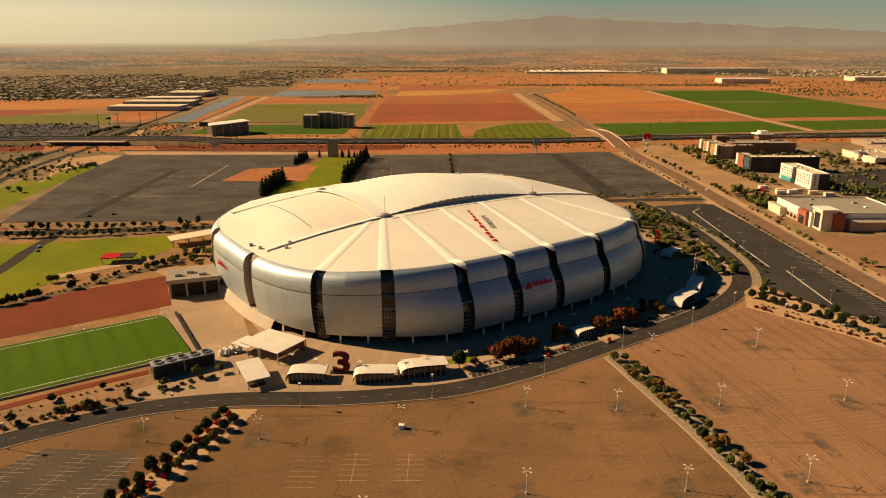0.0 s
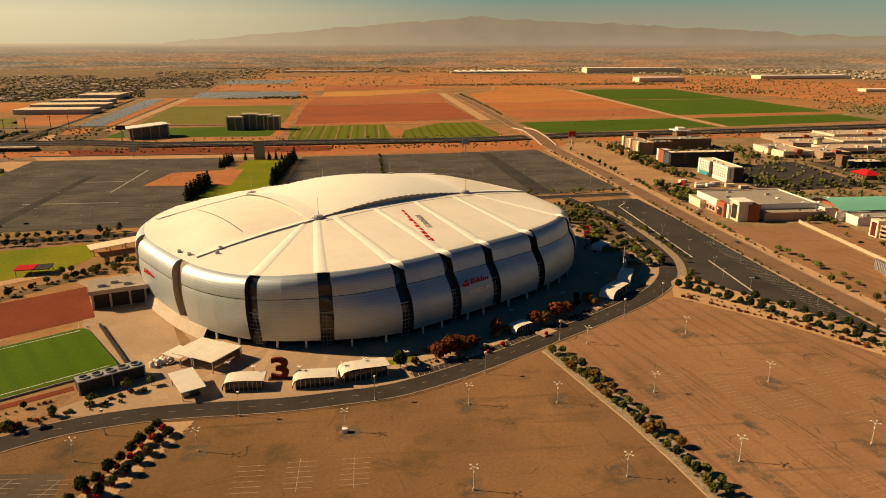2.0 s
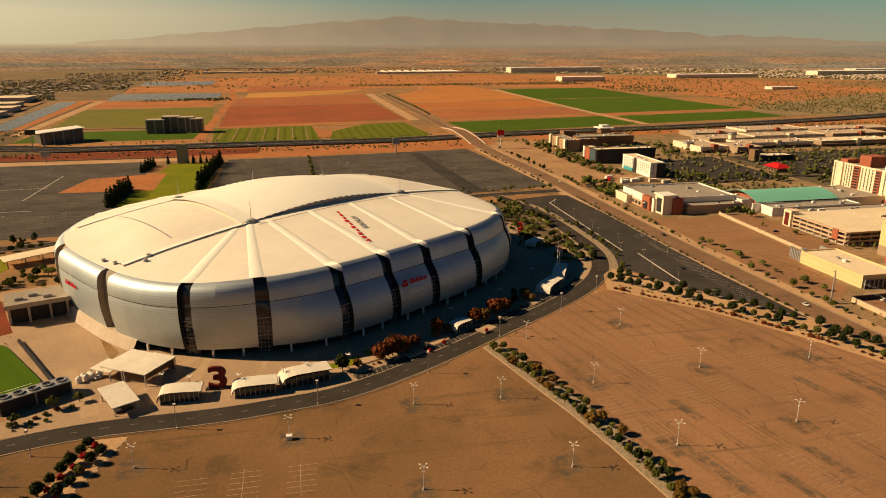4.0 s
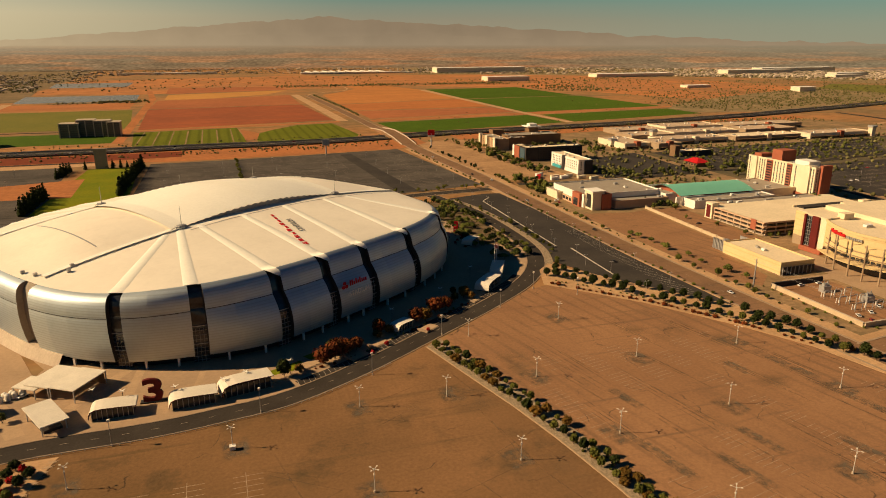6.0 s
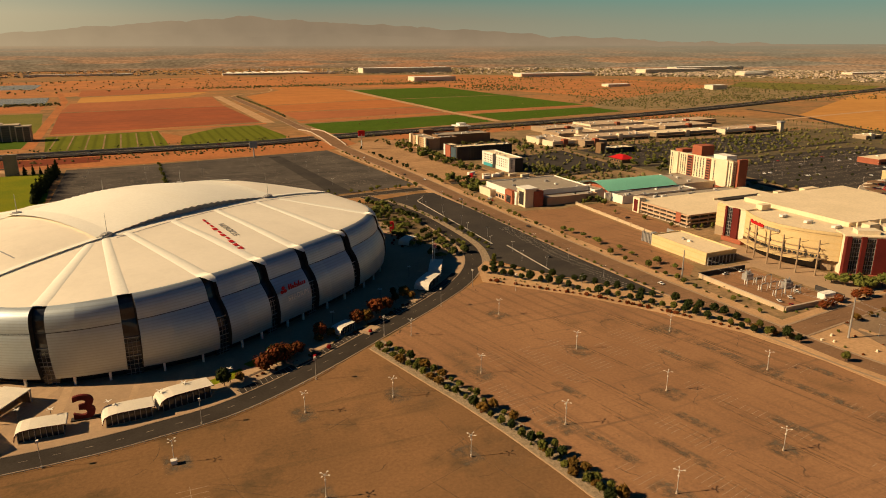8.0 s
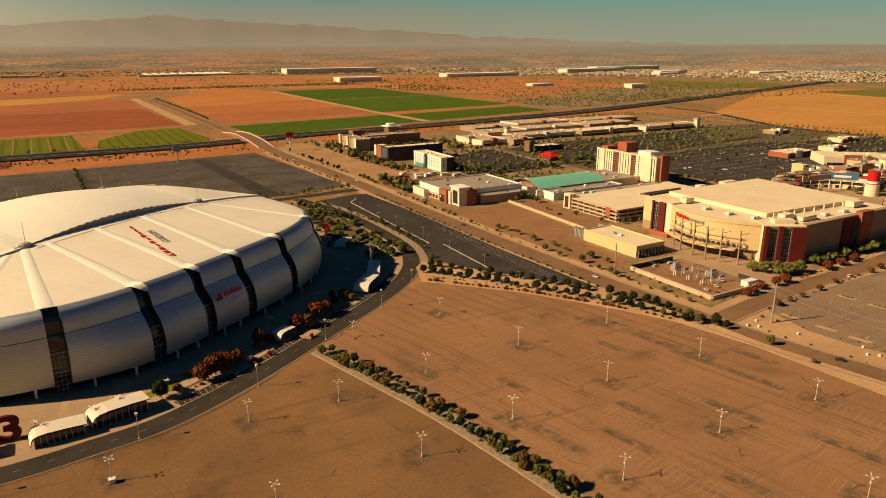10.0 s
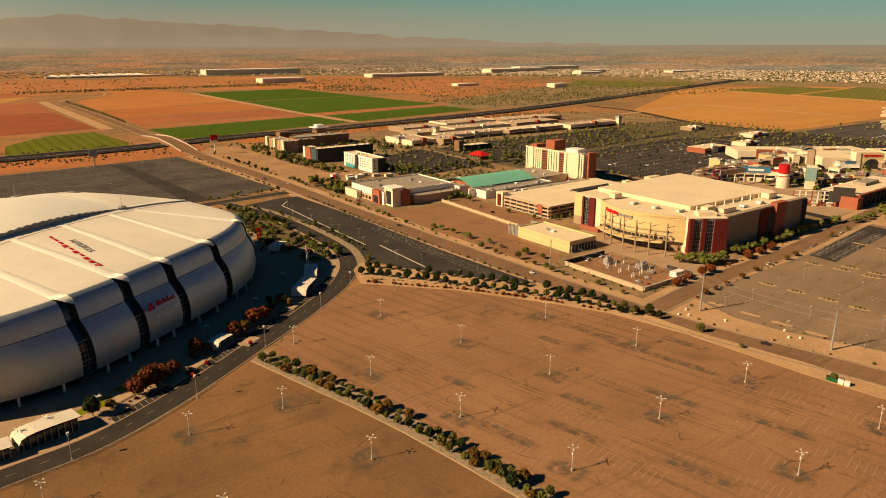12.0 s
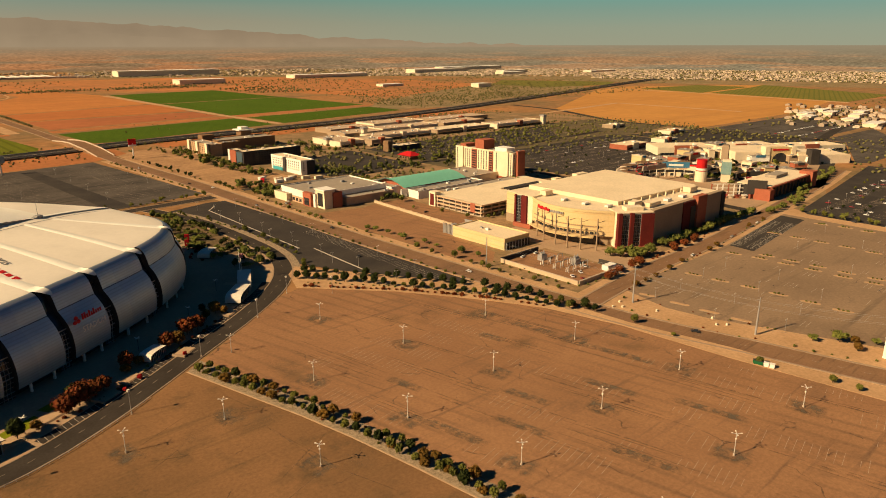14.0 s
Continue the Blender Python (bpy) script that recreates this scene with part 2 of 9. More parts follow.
TURF = mat("playing_turf", (0.060, 0.112, 0.003), (0.072, 0.125, 0.004), big=0.03, fine=0.6, amount=0.14, bump=0, rows=(-34, 12.0, (0.057, 0.107, 0.003), 0.5))
LAWN = mat("park_lawn", (0.205, 0.195, 0.007), (0.14, 0.165, 0.007), big=0.02, fine=0.5, amount=0.25, bump=0)
SCRUB = mat("scrub_ground", (0.35, 0.215, 0.11), (0.18, 0.13, 0.064), big=0.03, fine=0.3, amount=0.3)
TRACK = mat("red_clay", (0.205, 0.05, 0.021), (0.17, 0.043, 0.019), big=0.03, fine=0.4, amount=0.15)
LOT = mat("worn_brown_asphalt", (0.325, 0.170, 0.083), (0.265, 0.138, 0.069), big=0.018, fine=0.7, amount=0.2, cracks=(0.033, (0.11, 0.066, 0.04)), streak=(78.5, 0.25, (0.18, 0.102, 0.058), 0.05), stain=(0.03, (0.19, 0.107, 0.058), 0.58, 0.78), rows=(-11.5, 8.6, (0.215, 0.118, 0.062), 0.3, 0.014))
LOT_B = worn_towards(mat("worn_tan_asphalt", (0.26, 0.136, 0.061), (0.182, 0.100, 0.046), big=0.012, fine=0.7, amount=0.2, cracks=(0.028, (0.09, 0.055, 0.032)), streak=(-22, 0.12, (0.14, 0.085, 0.04), 0.02), stain=(0.035, (0.085, 0.06, 0.032), 0.54, 0.75)), -60, 60, (0.84, 0.86, 0.82))
GRAVEL = mat("bed_gravel", (0.36, 0.27, 0.175), (0.23, 0.17, 0.105), big=0.5, fine=1.6, amount=0.4)
KERB = mat("dusty_kerb", (0.36, 0.255, 0.165), (0.30, 0.21, 0.135), big=0.2, fine=1.0, amount=0.2)
FADED = mat("faded_paint", (0.28, 0.22, 0.16), (0.34, 0.27, 0.20), big=0.3, fine=2.0, amount=0.35)
DARKLOT = mat("dark_asphalt", (0.044, 0.038, 0.033), (0.066, 0.055, 0.045), big=0.03, fine=0.8, amount=0.2, streak=(88, 0.25, (0.068, 0.058, 0.046), 0.05))
GREYLOT = mat("grey_gravel_lot", (0.120, 0.10, 0.08), (0.070, 0.059, 0.049), big=0.025, fine=0.4, amount=0.3, streak=(-62, 0.2, (0.038, 0.033, 0.029), 0.10))
ROAD = mat("road_asphalt", (0.042, 0.034, 0.027), (0.058, 0.047, 0.037), big=0.06, fine=1.0, amount=0.2)
AVENUE = mat("sunbleached_asphalt", (0.25, 0.14, 0.075), (0.195, 0.112, 0.062), big=0.04, fine=1.0, amount=0.18, streak=(-88, 0.5, (0.115, 0.075, 0.046), 0.08))
PAVING = mat("plaza_paving", (0.41, 0.275, 0.165), (0.355, 0.24, 0.145), big=0.05, fine=0.5, amount=0.12)
PALEPAVING = mat("pale_paving", (0.46, 0.31, 0.185), (0.41, 0.275, 0.16), big=0.08, fine=0.6, amount=0.12)
CONCRETE = mat("pale_concrete", (0.52, 0.42, 0.31), (0.45, 0.36, 0.27), big=0.1, fine=0.7, amount=0.12)
PAINT = mat("road_paint", (0.42, 0.36, 0.29), (0.52, 0.46, 0.37), big=0.3, fine=2.0, amount=0.35)
WATER = mat("pond_water", (0.12, 0.12, 0.10), (0.15, 0.14, 0.115), big=0.01, fine=0.2, amount=0.1, rough=0.25, bump=0, gloss=0.5)
ROOF = mat("roof_membrane", (0.86, 0.77, 0.62), (0.80, 0.715, 0.575), big=0.03, fine=0.35, amount=0.03, rough=0.6, bump=0.02, stain=(0.05, (0.74, 0.655, 0.52), 0.55, 0.85))
FABRIC = mat("roof_fabric", (0.90, 0.85, 0.72), (0.87, 0.82, 0.69), big=0.05, fine=0.5, amount=0.04, rough=0.5)
CLAD = mat("metal_cladding", (0.515, 0.58, 0.62), (0.475, 0.535, 0.575), big=0.05, fine=0.6, amount=0.05, rough=0.54, metal=0.68, bump=0, gloss=0.3, rows=("z", 1.35, (0.43, 0.475, 0.50), 0.4), random_tint=0.07)
DARKGLASS = mat("dark_glazing", (0.02, 0.022, 0.025), (0.03, 0.032, 0.035), big=0.3, fine=1.5, amount=0.2, rough=0.15, bump=0, gloss=0.6)
STEEL = mat("grey_steel", (0.42, 0.40, 0.37), (0.36, 0.34, 0.32), big=0.5, fine=3, amount=0.15, rough=0.5, metal=0.4)
PALESTEEL = mat("galvanised_steel", (0.58, 0.54, 0.48), (0.50, 0.47, 0.42), big=0.5, fine=3, amount=0.12, rough=0.6, metal=0.1)
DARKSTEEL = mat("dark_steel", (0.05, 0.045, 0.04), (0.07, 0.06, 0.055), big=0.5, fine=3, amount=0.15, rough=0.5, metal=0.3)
WHITE = mat("white_paint", (0.82, 0.77, 0.67), (0.77, 0.71, 0.61), big=0.15, fine=1.0, amount=0.07, rough=0.6)
REDPAINT = mat("red_paint", (0.52, 0.02, 0.02), (0.46, 0.018, 0.02), big=0.3, fine=1.5, amount=0.1, rough=0.5)
MAROON = mat("maroon_panel", (0.135, 0.022, 0.018), (0.11, 0.019, 0.016), big=0.1, fine=1.0, amount=0.12, rough=0.6)
GREYTEXT = mat("grey_lettering", (0.22, 0.21, 0.20), (0.26, 0.25, 0.24), big=0.3, fine=2.0, amount=0.1)
BRICK = mat("red_brick", (0.38, 0.12, 0.065), (0.32, 0.10, 0.055), big=0.15, fine=1.5, amount=0.15, rows=("z", 0.6, (0.28, 0.10, 0.06), 0.2))
STUCCO = mat("cream_stucco", (0.76, 0.64, 0.45), (0.70, 0.58, 0.40), big=0.08, fine=0.8, amount=0.08)
YELLOW = mat("ochre_stucco", (0.66, 0.495, 0.255), (0.60, 0.45, 0.23), big=0.06, fine=0.8, amount=0.08, rows=("z", 4.4, (0.60, 0.43, 0.20), 0.12))
LINES = mat("worn_line_paint", (0.33, 0.23, 0.145), (0.46, 0.36, 0.26), big=0.5, fine=2.0, amount=0.35)
TAN = mat("tan_stucco", (0.36, 0.26, 0.165), (0.32, 0.23, 0.145), big=0.06, fine=0.8, amount=0.1)
BROWNWALL = mat("brown_render", (0.24, 0.14, 0.075), (0.20, 0.12, 0.065), big=0.08, fine=0.8, amount=0.12)
CREAMROOF = mat("cream_roof", (0.78, 0.63, 0.42), (0.71, 0.57, 0.37), big=0.04, fine=0.5, amount=0.1)
TEALROOF = mat("teal_metal_roof", (0.20, 0.50, 0.36), (0.18, 0.46, 0.33), big=0.05, fine=0.6, amount=0.06, rough=0.5, rows=(90, 2.0, (0.155, 0.42, 0.30), 0.15))
CANOPY = mat("canopy_membrane", (0.74, 0.66, 0.53), (0.68, 0.605, 0.485), big=0.2, fine=1.5, amount=0.08, rough=0.6)
SPANDREL = mat("terracotta_spandrel", (0.52, 0.35, 0.22), (0.46, 0.30, 0.19), big=0.1, fine=1, amount=0.1)
SANDWALL = mat("sandy_block_wall", (0.55, 0.42, 0.27), (0.48, 0.36, 0.23), big=0.1, fine=1, amount=0.12)
BLUEPANEL = mat("blue_panel", (0.05, 0.16, 0.26), (0.06, 0.19, 0.30), big=0.2, fine=1, amount=0.15)
CHARCOAL = mat("charcoal_wall", (0.045, 0.04, 0.036), (0.06, 0.052, 0.046), big=0.1, fine=1, amount=0.15)
SMOKED = mat("smoked_glass", (0.085, 0.078, 0.066), (0.12, 0.108, 0.09), big=0.1, fine=0.6, amount=0.25, rough=0.35, gloss=0.4, rows=("z", 3.6, (0.16, 0.14, 0.115), 0.3))
DUSTYROOF = mat("dusty_roof", (0.56, 0.40, 0.26), (0.46, 0.34, 0.23), big=0.06, fine=0.5, amount=0.18)
GREYROOF = mat("grey_roof", (0.36, 0.30, 0.23), (0.30, 0.25, 0.19), big=0.05, fine=0.5, amount=0.12)
MULCH = mat("dark_mulch", (0.10, 0.075, 0.035), (0.20, 0.13, 0.07), big=0.12, fine=0.8, amount=0.3)
BARK = mat("bark", (0.09, 0.06, 0.04), (0.12, 0.08, 0.05), big=2, fine=8, amount=0.3)
LEAF = mat("mesquite_leaves", (0.085, 0.090, 0.018), (0.115, 0.112, 0.024), big=0.5, fine=2.5, amount=0.35, bump=0, random_tint=0.25)
LEAF_PALE = mat("palo_verde_leaves", (0.145, 0.15, 0.034), (0.11, 0.12, 0.027), big=0.5, fine=2.5, amount=0.3, bump=0, random_tint=0.25)
LEAF_RED = mat("autumn_red_leaves", (0.17, 0.036, 0.014), (0.12, 0.05, 0.014), big=0.35, fine=2.5, amount=0.35, bump=0, random_tint=0.25)
LEAF_GOLD = mat("autumn_gold_leaves", (0.15, 0.075, 0.015), (0.11, 0.07, 0.016), big=0.35, fine=2.5, amount=0.35, bump=0, random_tint=0.25)
LEAF_CRIMSON = mat("crimson_bougainvillea", (0.42, 0.02, 0.02), (0.30, 0.018, 0.02), big=0.5, fine=2.5, amount=0.3, bump=0, random_tint=0.2)
LEAF_DARK = mat("cypress_leaves", (0.022, 0.030, 0.008), (0.032, 0.04, 0.011), big=0.5, fine=2.5, amount=0.35, bump=0, random_tint=0.25)
LEAF_FAR = island_tint(mat("far_foliage", (0.12, 0.11, 0.04), (0.15, 0.13, 0.05), big=0.01, fine=0.3, amount=0.3, bump=0), 0.4)
HOUSE_FAR = island_tint(mat("far_house_walls", (0.45, 0.35, 0.25), (0.32, 0.245, 0.175), big=0.006, fine=0.4, amount=0.2, bump=0), 0.5)
CAR_WHITE = mat("white_car_paint", (0.7, 0.68, 0.64), (0.66, 0.64, 0.6), big=1, fine=5, amount=0.04, rough=0.3)
CAR_DARK = mat("dark_car_paint", (0.03, 0.03, 0.035), (0.04, 0.035, 0.03), big=1, fine=5, amount=0.05, rough=0.3)
CAR_RED = mat("red_car_paint", (0.28, 0.02, 0.02), (0.24, 0.02, 0.02), big=1, fine=5, amount=0.05, rough=0.3)
CAR_SILVER = mat("silver_car_paint", (0.42, 0.40, 0.38), (0.38, 0.37, 0.35), big=1, fine=5, amount=0.05, rough=0.3, metal=0.4)
RUBBER = mat("tyre_rubber", (0.02, 0.02, 0.02), (0.03, 0.028, 0.026), big=3, fine=10, amount=0.2)
BINGREEN = mat("green_plastic", (0.02, 0.12, 0.045), (0.02, 0.10, 0.04), big=1, fine=4, amount=0.15)

# ---- backdrop: hazy sky, far plain and mountains ----


def backdrop_material(name, haze):
    m = bpy.data.materials.new(name)
    m.use_nodes = True
    nt = m.node_tree
    node, link = nt.nodes.new, nt.links.new
    nt.nodes.remove(nt.nodes["Principled BSDF"])
    # self-lit: haze and the brighter side towards the sun are put into the colour
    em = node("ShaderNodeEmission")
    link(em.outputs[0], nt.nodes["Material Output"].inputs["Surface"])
    if haze:
        # sky ring: glow added to a clear shader, so it throws no shadow
        clear = node("ShaderNodeBsdfTransparent")
        both_ = node("ShaderNodeAddShader")
        link(em.outputs[0], both_.inputs[0])
        link(clear.outputs[0], both_.inputs[1])
        link(both_.outputs[0], nt.nodes["Material Output"].inputs["Surface"])
    sep = node("ShaderNodeSeparateXYZ")
    co = node("ShaderNodeTexCoord").outputs["Object"]
    link(co, sep.inputs[0])

    def ramp(stops):
        r = node("ShaderNodeValToRGB")
        els = r.color_ramp.elements
        while len(els) < len(stops):
            els.new(0.5)
        for e, (at, c) in zip(els, stops):
            e.position, e.color = at, (*c, 1)
        return r

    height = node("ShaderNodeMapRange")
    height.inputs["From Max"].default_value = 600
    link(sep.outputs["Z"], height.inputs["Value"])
    # the plain paling up to the horizon at 0.25, then haze, then clearer sky
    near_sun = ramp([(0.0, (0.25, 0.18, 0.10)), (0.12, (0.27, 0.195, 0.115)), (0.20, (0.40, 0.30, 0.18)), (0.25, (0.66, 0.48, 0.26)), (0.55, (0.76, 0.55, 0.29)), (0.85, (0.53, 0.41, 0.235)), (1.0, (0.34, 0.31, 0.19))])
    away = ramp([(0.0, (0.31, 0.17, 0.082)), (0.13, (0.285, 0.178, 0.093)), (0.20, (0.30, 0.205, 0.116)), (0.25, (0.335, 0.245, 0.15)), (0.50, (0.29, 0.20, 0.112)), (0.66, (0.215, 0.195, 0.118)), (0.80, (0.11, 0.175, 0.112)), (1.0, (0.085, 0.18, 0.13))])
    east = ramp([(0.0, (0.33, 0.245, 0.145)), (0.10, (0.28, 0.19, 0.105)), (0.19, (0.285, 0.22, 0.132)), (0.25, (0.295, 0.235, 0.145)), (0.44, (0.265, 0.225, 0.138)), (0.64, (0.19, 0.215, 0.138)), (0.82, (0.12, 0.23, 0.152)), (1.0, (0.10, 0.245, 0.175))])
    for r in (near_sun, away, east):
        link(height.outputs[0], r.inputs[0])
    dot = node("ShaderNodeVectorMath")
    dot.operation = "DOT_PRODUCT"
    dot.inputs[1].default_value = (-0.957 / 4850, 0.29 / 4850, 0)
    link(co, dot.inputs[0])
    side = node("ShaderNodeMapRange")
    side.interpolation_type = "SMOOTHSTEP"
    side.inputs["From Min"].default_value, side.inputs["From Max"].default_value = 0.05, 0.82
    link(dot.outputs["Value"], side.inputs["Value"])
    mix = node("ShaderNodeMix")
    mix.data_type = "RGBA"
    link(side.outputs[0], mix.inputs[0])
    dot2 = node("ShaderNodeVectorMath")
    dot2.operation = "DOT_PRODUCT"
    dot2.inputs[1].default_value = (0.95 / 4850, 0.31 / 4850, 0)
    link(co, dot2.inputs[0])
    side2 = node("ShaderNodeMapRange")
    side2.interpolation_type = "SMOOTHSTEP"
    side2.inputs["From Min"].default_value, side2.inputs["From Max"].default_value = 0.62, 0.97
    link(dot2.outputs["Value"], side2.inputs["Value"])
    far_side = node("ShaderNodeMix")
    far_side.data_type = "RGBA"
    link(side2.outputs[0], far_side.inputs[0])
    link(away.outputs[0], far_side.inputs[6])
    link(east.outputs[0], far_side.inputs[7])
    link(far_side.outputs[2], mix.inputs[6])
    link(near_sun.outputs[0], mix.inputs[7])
    # streaks of far fields and towns, below the horizon only
    mp = node("ShaderNodeMapping")
    mp.inputs["Scale"].default_value = (0.005, 0.005, 0.07)
    link(co, mp.inputs["Vector"])
    ns = node("ShaderNodeTexNoise")
    ns.inputs["Scale"].default_value = 1.0
    ns.inputs["Detail"].default_value = 5
    link(mp.outputs[0], ns.inputs["Vector"])
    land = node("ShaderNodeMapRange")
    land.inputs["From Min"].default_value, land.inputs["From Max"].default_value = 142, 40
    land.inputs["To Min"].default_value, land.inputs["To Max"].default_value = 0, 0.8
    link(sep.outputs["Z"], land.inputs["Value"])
    tone = node("ShaderNodeMapRange")
    tone.inputs["From Min"].default_value, tone.inputs["From Max"].default_value = 0.3, 0.7
    tone.inputs["To Min"].default_value, tone.inputs["To Max"].default_value = 0.75, 1.22
    link(ns.outputs["Fac"], tone.inputs["Value"])
    fine = node("ShaderNodeTexNoise")
    fine.inputs["Scale"].default_value = 1.0
    fine.inputs["Detail"].default_value = 3
    mp2 = node("ShaderNodeMapping")
    mp2.inputs["Scale"].default_value = (0.045, 0.045, 0.25)
    link(co, mp2.inputs["Vector"])
    link(mp2.outputs[0], fine.inputs["Vector"])
    speck = node("ShaderNodeMapRange")
    speck.inputs["From Min"].default_value, speck.inputs["From Max"].default_value = 0.35, 0.7
    speck.inputs["To Min"].default_value, speck.inputs["To Max"].default_value = 0.66, 1.42
    link(fine.outputs["Fac"], speck.inputs["Value"])
    both = node("ShaderNodeMath")
    both.operation = "MULTIPLY"
    link(tone.outputs[0], both.inputs[0])
    link(speck.outputs[0], both.inputs[1])
    tone = both
    mp3 = node("ShaderNodeMapping")
    mp3.inputs["Scale"].default_value = (0.0016, 0.0016, 0.04)
    link(co, mp3.inputs["Vector"])
    hue = node("ShaderNodeTexNoise")
    hue.inputs["Scale"].default_value = 1.0
    hue.inputs["Detail"].default_value = 4
    link(mp3.outputs[0], hue.inputs["Vector"])
    patch = ramp([(0.0, (0.7, 0.78, 0.75)), (0.42, (0.82, 0.86, 0.80)), (0.49, (1.05, 1.0, 0.92)), (0.55, (1.5, 1.05, 0.75)), (1.0, (1.4, 1.05, 0.78))])
    link(hue.outputs["Fac"], patch.inputs[0])
    tint = node("ShaderNodeMix")
    tint.data_type, tint.blend_type = "RGBA", "MULTIPLY"
    tint.inputs[0].default_value = 1.0
    link(patch.outputs[0], tint.inputs[6])
    link(tone.outputs[0], tint.inputs[7])
    mul = node("ShaderNodeMix")
    mul.data_type, mul.blend_type = "RGBA", "MULTIPLY"
    link(land.outputs[0], mul.inputs[0])
    link(mix.outputs[2], mul.inputs[6])
    link(tint.outputs[2], mul.inputs[7])
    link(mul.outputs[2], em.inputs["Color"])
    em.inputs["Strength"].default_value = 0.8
    return m


def mountain_material():
    m = bpy.data.materials.new("hazy_mountains")
    m.use_nodes = True
    nt = m.node_tree
    node, link = nt.nodes.new, nt.links.new
    nt.nodes.remove(nt.nodes["Principled BSDF"])
    # self-lit: haze at the foot and the glow towards the sun are in the colour
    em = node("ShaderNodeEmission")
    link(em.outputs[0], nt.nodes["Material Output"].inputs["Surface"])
    co = node("ShaderNodeTexCoord").outputs["Object"]
    f = node("ShaderNodeMapRange")
    n = node("ShaderNodeTexNoise")
    n.inputs["Scale"].default_value, n.inputs["Detail"].default_value = 0.006, 6
    link(co, n.inputs["Vector"])
    mix = node("ShaderNodeMix")
    mix.data_type = "RGBA"
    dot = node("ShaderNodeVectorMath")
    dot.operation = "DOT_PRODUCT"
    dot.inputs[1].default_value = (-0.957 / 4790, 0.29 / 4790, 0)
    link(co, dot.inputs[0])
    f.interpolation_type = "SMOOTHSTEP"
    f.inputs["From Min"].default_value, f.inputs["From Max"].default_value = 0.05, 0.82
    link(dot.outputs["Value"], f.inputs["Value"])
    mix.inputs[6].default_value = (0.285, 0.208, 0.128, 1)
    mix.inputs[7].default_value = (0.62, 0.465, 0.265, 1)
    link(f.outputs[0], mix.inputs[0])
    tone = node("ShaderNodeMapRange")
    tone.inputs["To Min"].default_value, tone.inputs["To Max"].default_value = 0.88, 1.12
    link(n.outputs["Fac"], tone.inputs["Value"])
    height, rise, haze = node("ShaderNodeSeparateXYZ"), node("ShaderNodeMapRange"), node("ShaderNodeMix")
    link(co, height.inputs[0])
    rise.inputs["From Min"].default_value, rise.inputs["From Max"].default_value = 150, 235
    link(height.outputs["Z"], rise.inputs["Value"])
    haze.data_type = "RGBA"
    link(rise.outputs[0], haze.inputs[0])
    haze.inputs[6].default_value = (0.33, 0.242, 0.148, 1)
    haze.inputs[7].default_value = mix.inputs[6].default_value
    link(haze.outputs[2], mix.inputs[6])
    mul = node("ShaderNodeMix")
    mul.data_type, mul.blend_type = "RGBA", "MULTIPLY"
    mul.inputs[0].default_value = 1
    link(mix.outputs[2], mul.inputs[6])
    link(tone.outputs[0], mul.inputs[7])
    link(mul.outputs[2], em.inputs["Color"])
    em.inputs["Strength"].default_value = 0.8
    return m


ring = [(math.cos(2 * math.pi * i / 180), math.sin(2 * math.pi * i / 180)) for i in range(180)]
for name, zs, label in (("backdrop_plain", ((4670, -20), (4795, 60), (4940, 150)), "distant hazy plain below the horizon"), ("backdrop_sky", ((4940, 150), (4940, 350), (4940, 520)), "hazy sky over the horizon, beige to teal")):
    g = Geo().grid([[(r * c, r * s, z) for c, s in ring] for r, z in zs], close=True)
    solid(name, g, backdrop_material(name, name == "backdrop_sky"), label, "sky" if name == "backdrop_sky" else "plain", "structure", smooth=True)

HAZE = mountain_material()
# bearing in degrees and height over eye level, as long ridges fading to both ends
RIDGES = (("backdrop_mountains", 4790, ((-17, -8), (-13, 24), (-6, 72), (-1, 108), (3.7, 142), (6, 148), (8.3, 174), (10, 166), (12, 150), (14.2, 142), (20, 120), (26, 92), (34, 50), (44, 14), (56, -8))),
          ("backdrop_foothills", 4720, ((-14, -8), (-9, 30), (-2, 46), (4, 60), (9, 48), (16, 66), (24, 40), (33, 22), (42, -8))))
for name, r, knots in RIDGES:
    crest, foot = [], []
    for i in range(301):
        b = knots[0][0] + (knots[-1][0] - knots[0][0]) * i / 300
        k = max(j for j in range(len(knots) - 1) if knots[j][0] <= b)
        (b0, h0), (b1, h1) = knots[k], knots[k + 1]
        h = h0 + (h1 - h0) * smoothstep(b0, b1, b) + 14 * noise.noise((b * 0.6, r, 0)) + 7 * noise.noise((b * 1.9, r, 3)) + 3 * noise.noise((b * 5.0, r, 5))
        x, y = r * math.sin(radians(b)), r * math.cos(radians(b))
        foot.append((x, y, 141))
        crest.append((x, y, 148 + max(-12, h)))
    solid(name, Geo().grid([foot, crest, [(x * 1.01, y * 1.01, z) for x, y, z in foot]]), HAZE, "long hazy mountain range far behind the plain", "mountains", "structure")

# ---- ground ----
g = Geo()
g.add([(4862 * c, 4862 * s, 0) for c, s in ring], [tuple(range(180))])
solid("ground", g, DESERT, "dry orange desert soil reaching to the horizon", "ground", "structure")


def sheet(name, pts, z, material, label, category="ground"):
    return solid(name, Geo().prism(pts, -0.4, z), material, label, category, "structure")


def rect(x0, x1, y0, y1):
    return [(x0, y0), (x1, y0), (x1, y1), (x0, y1)]


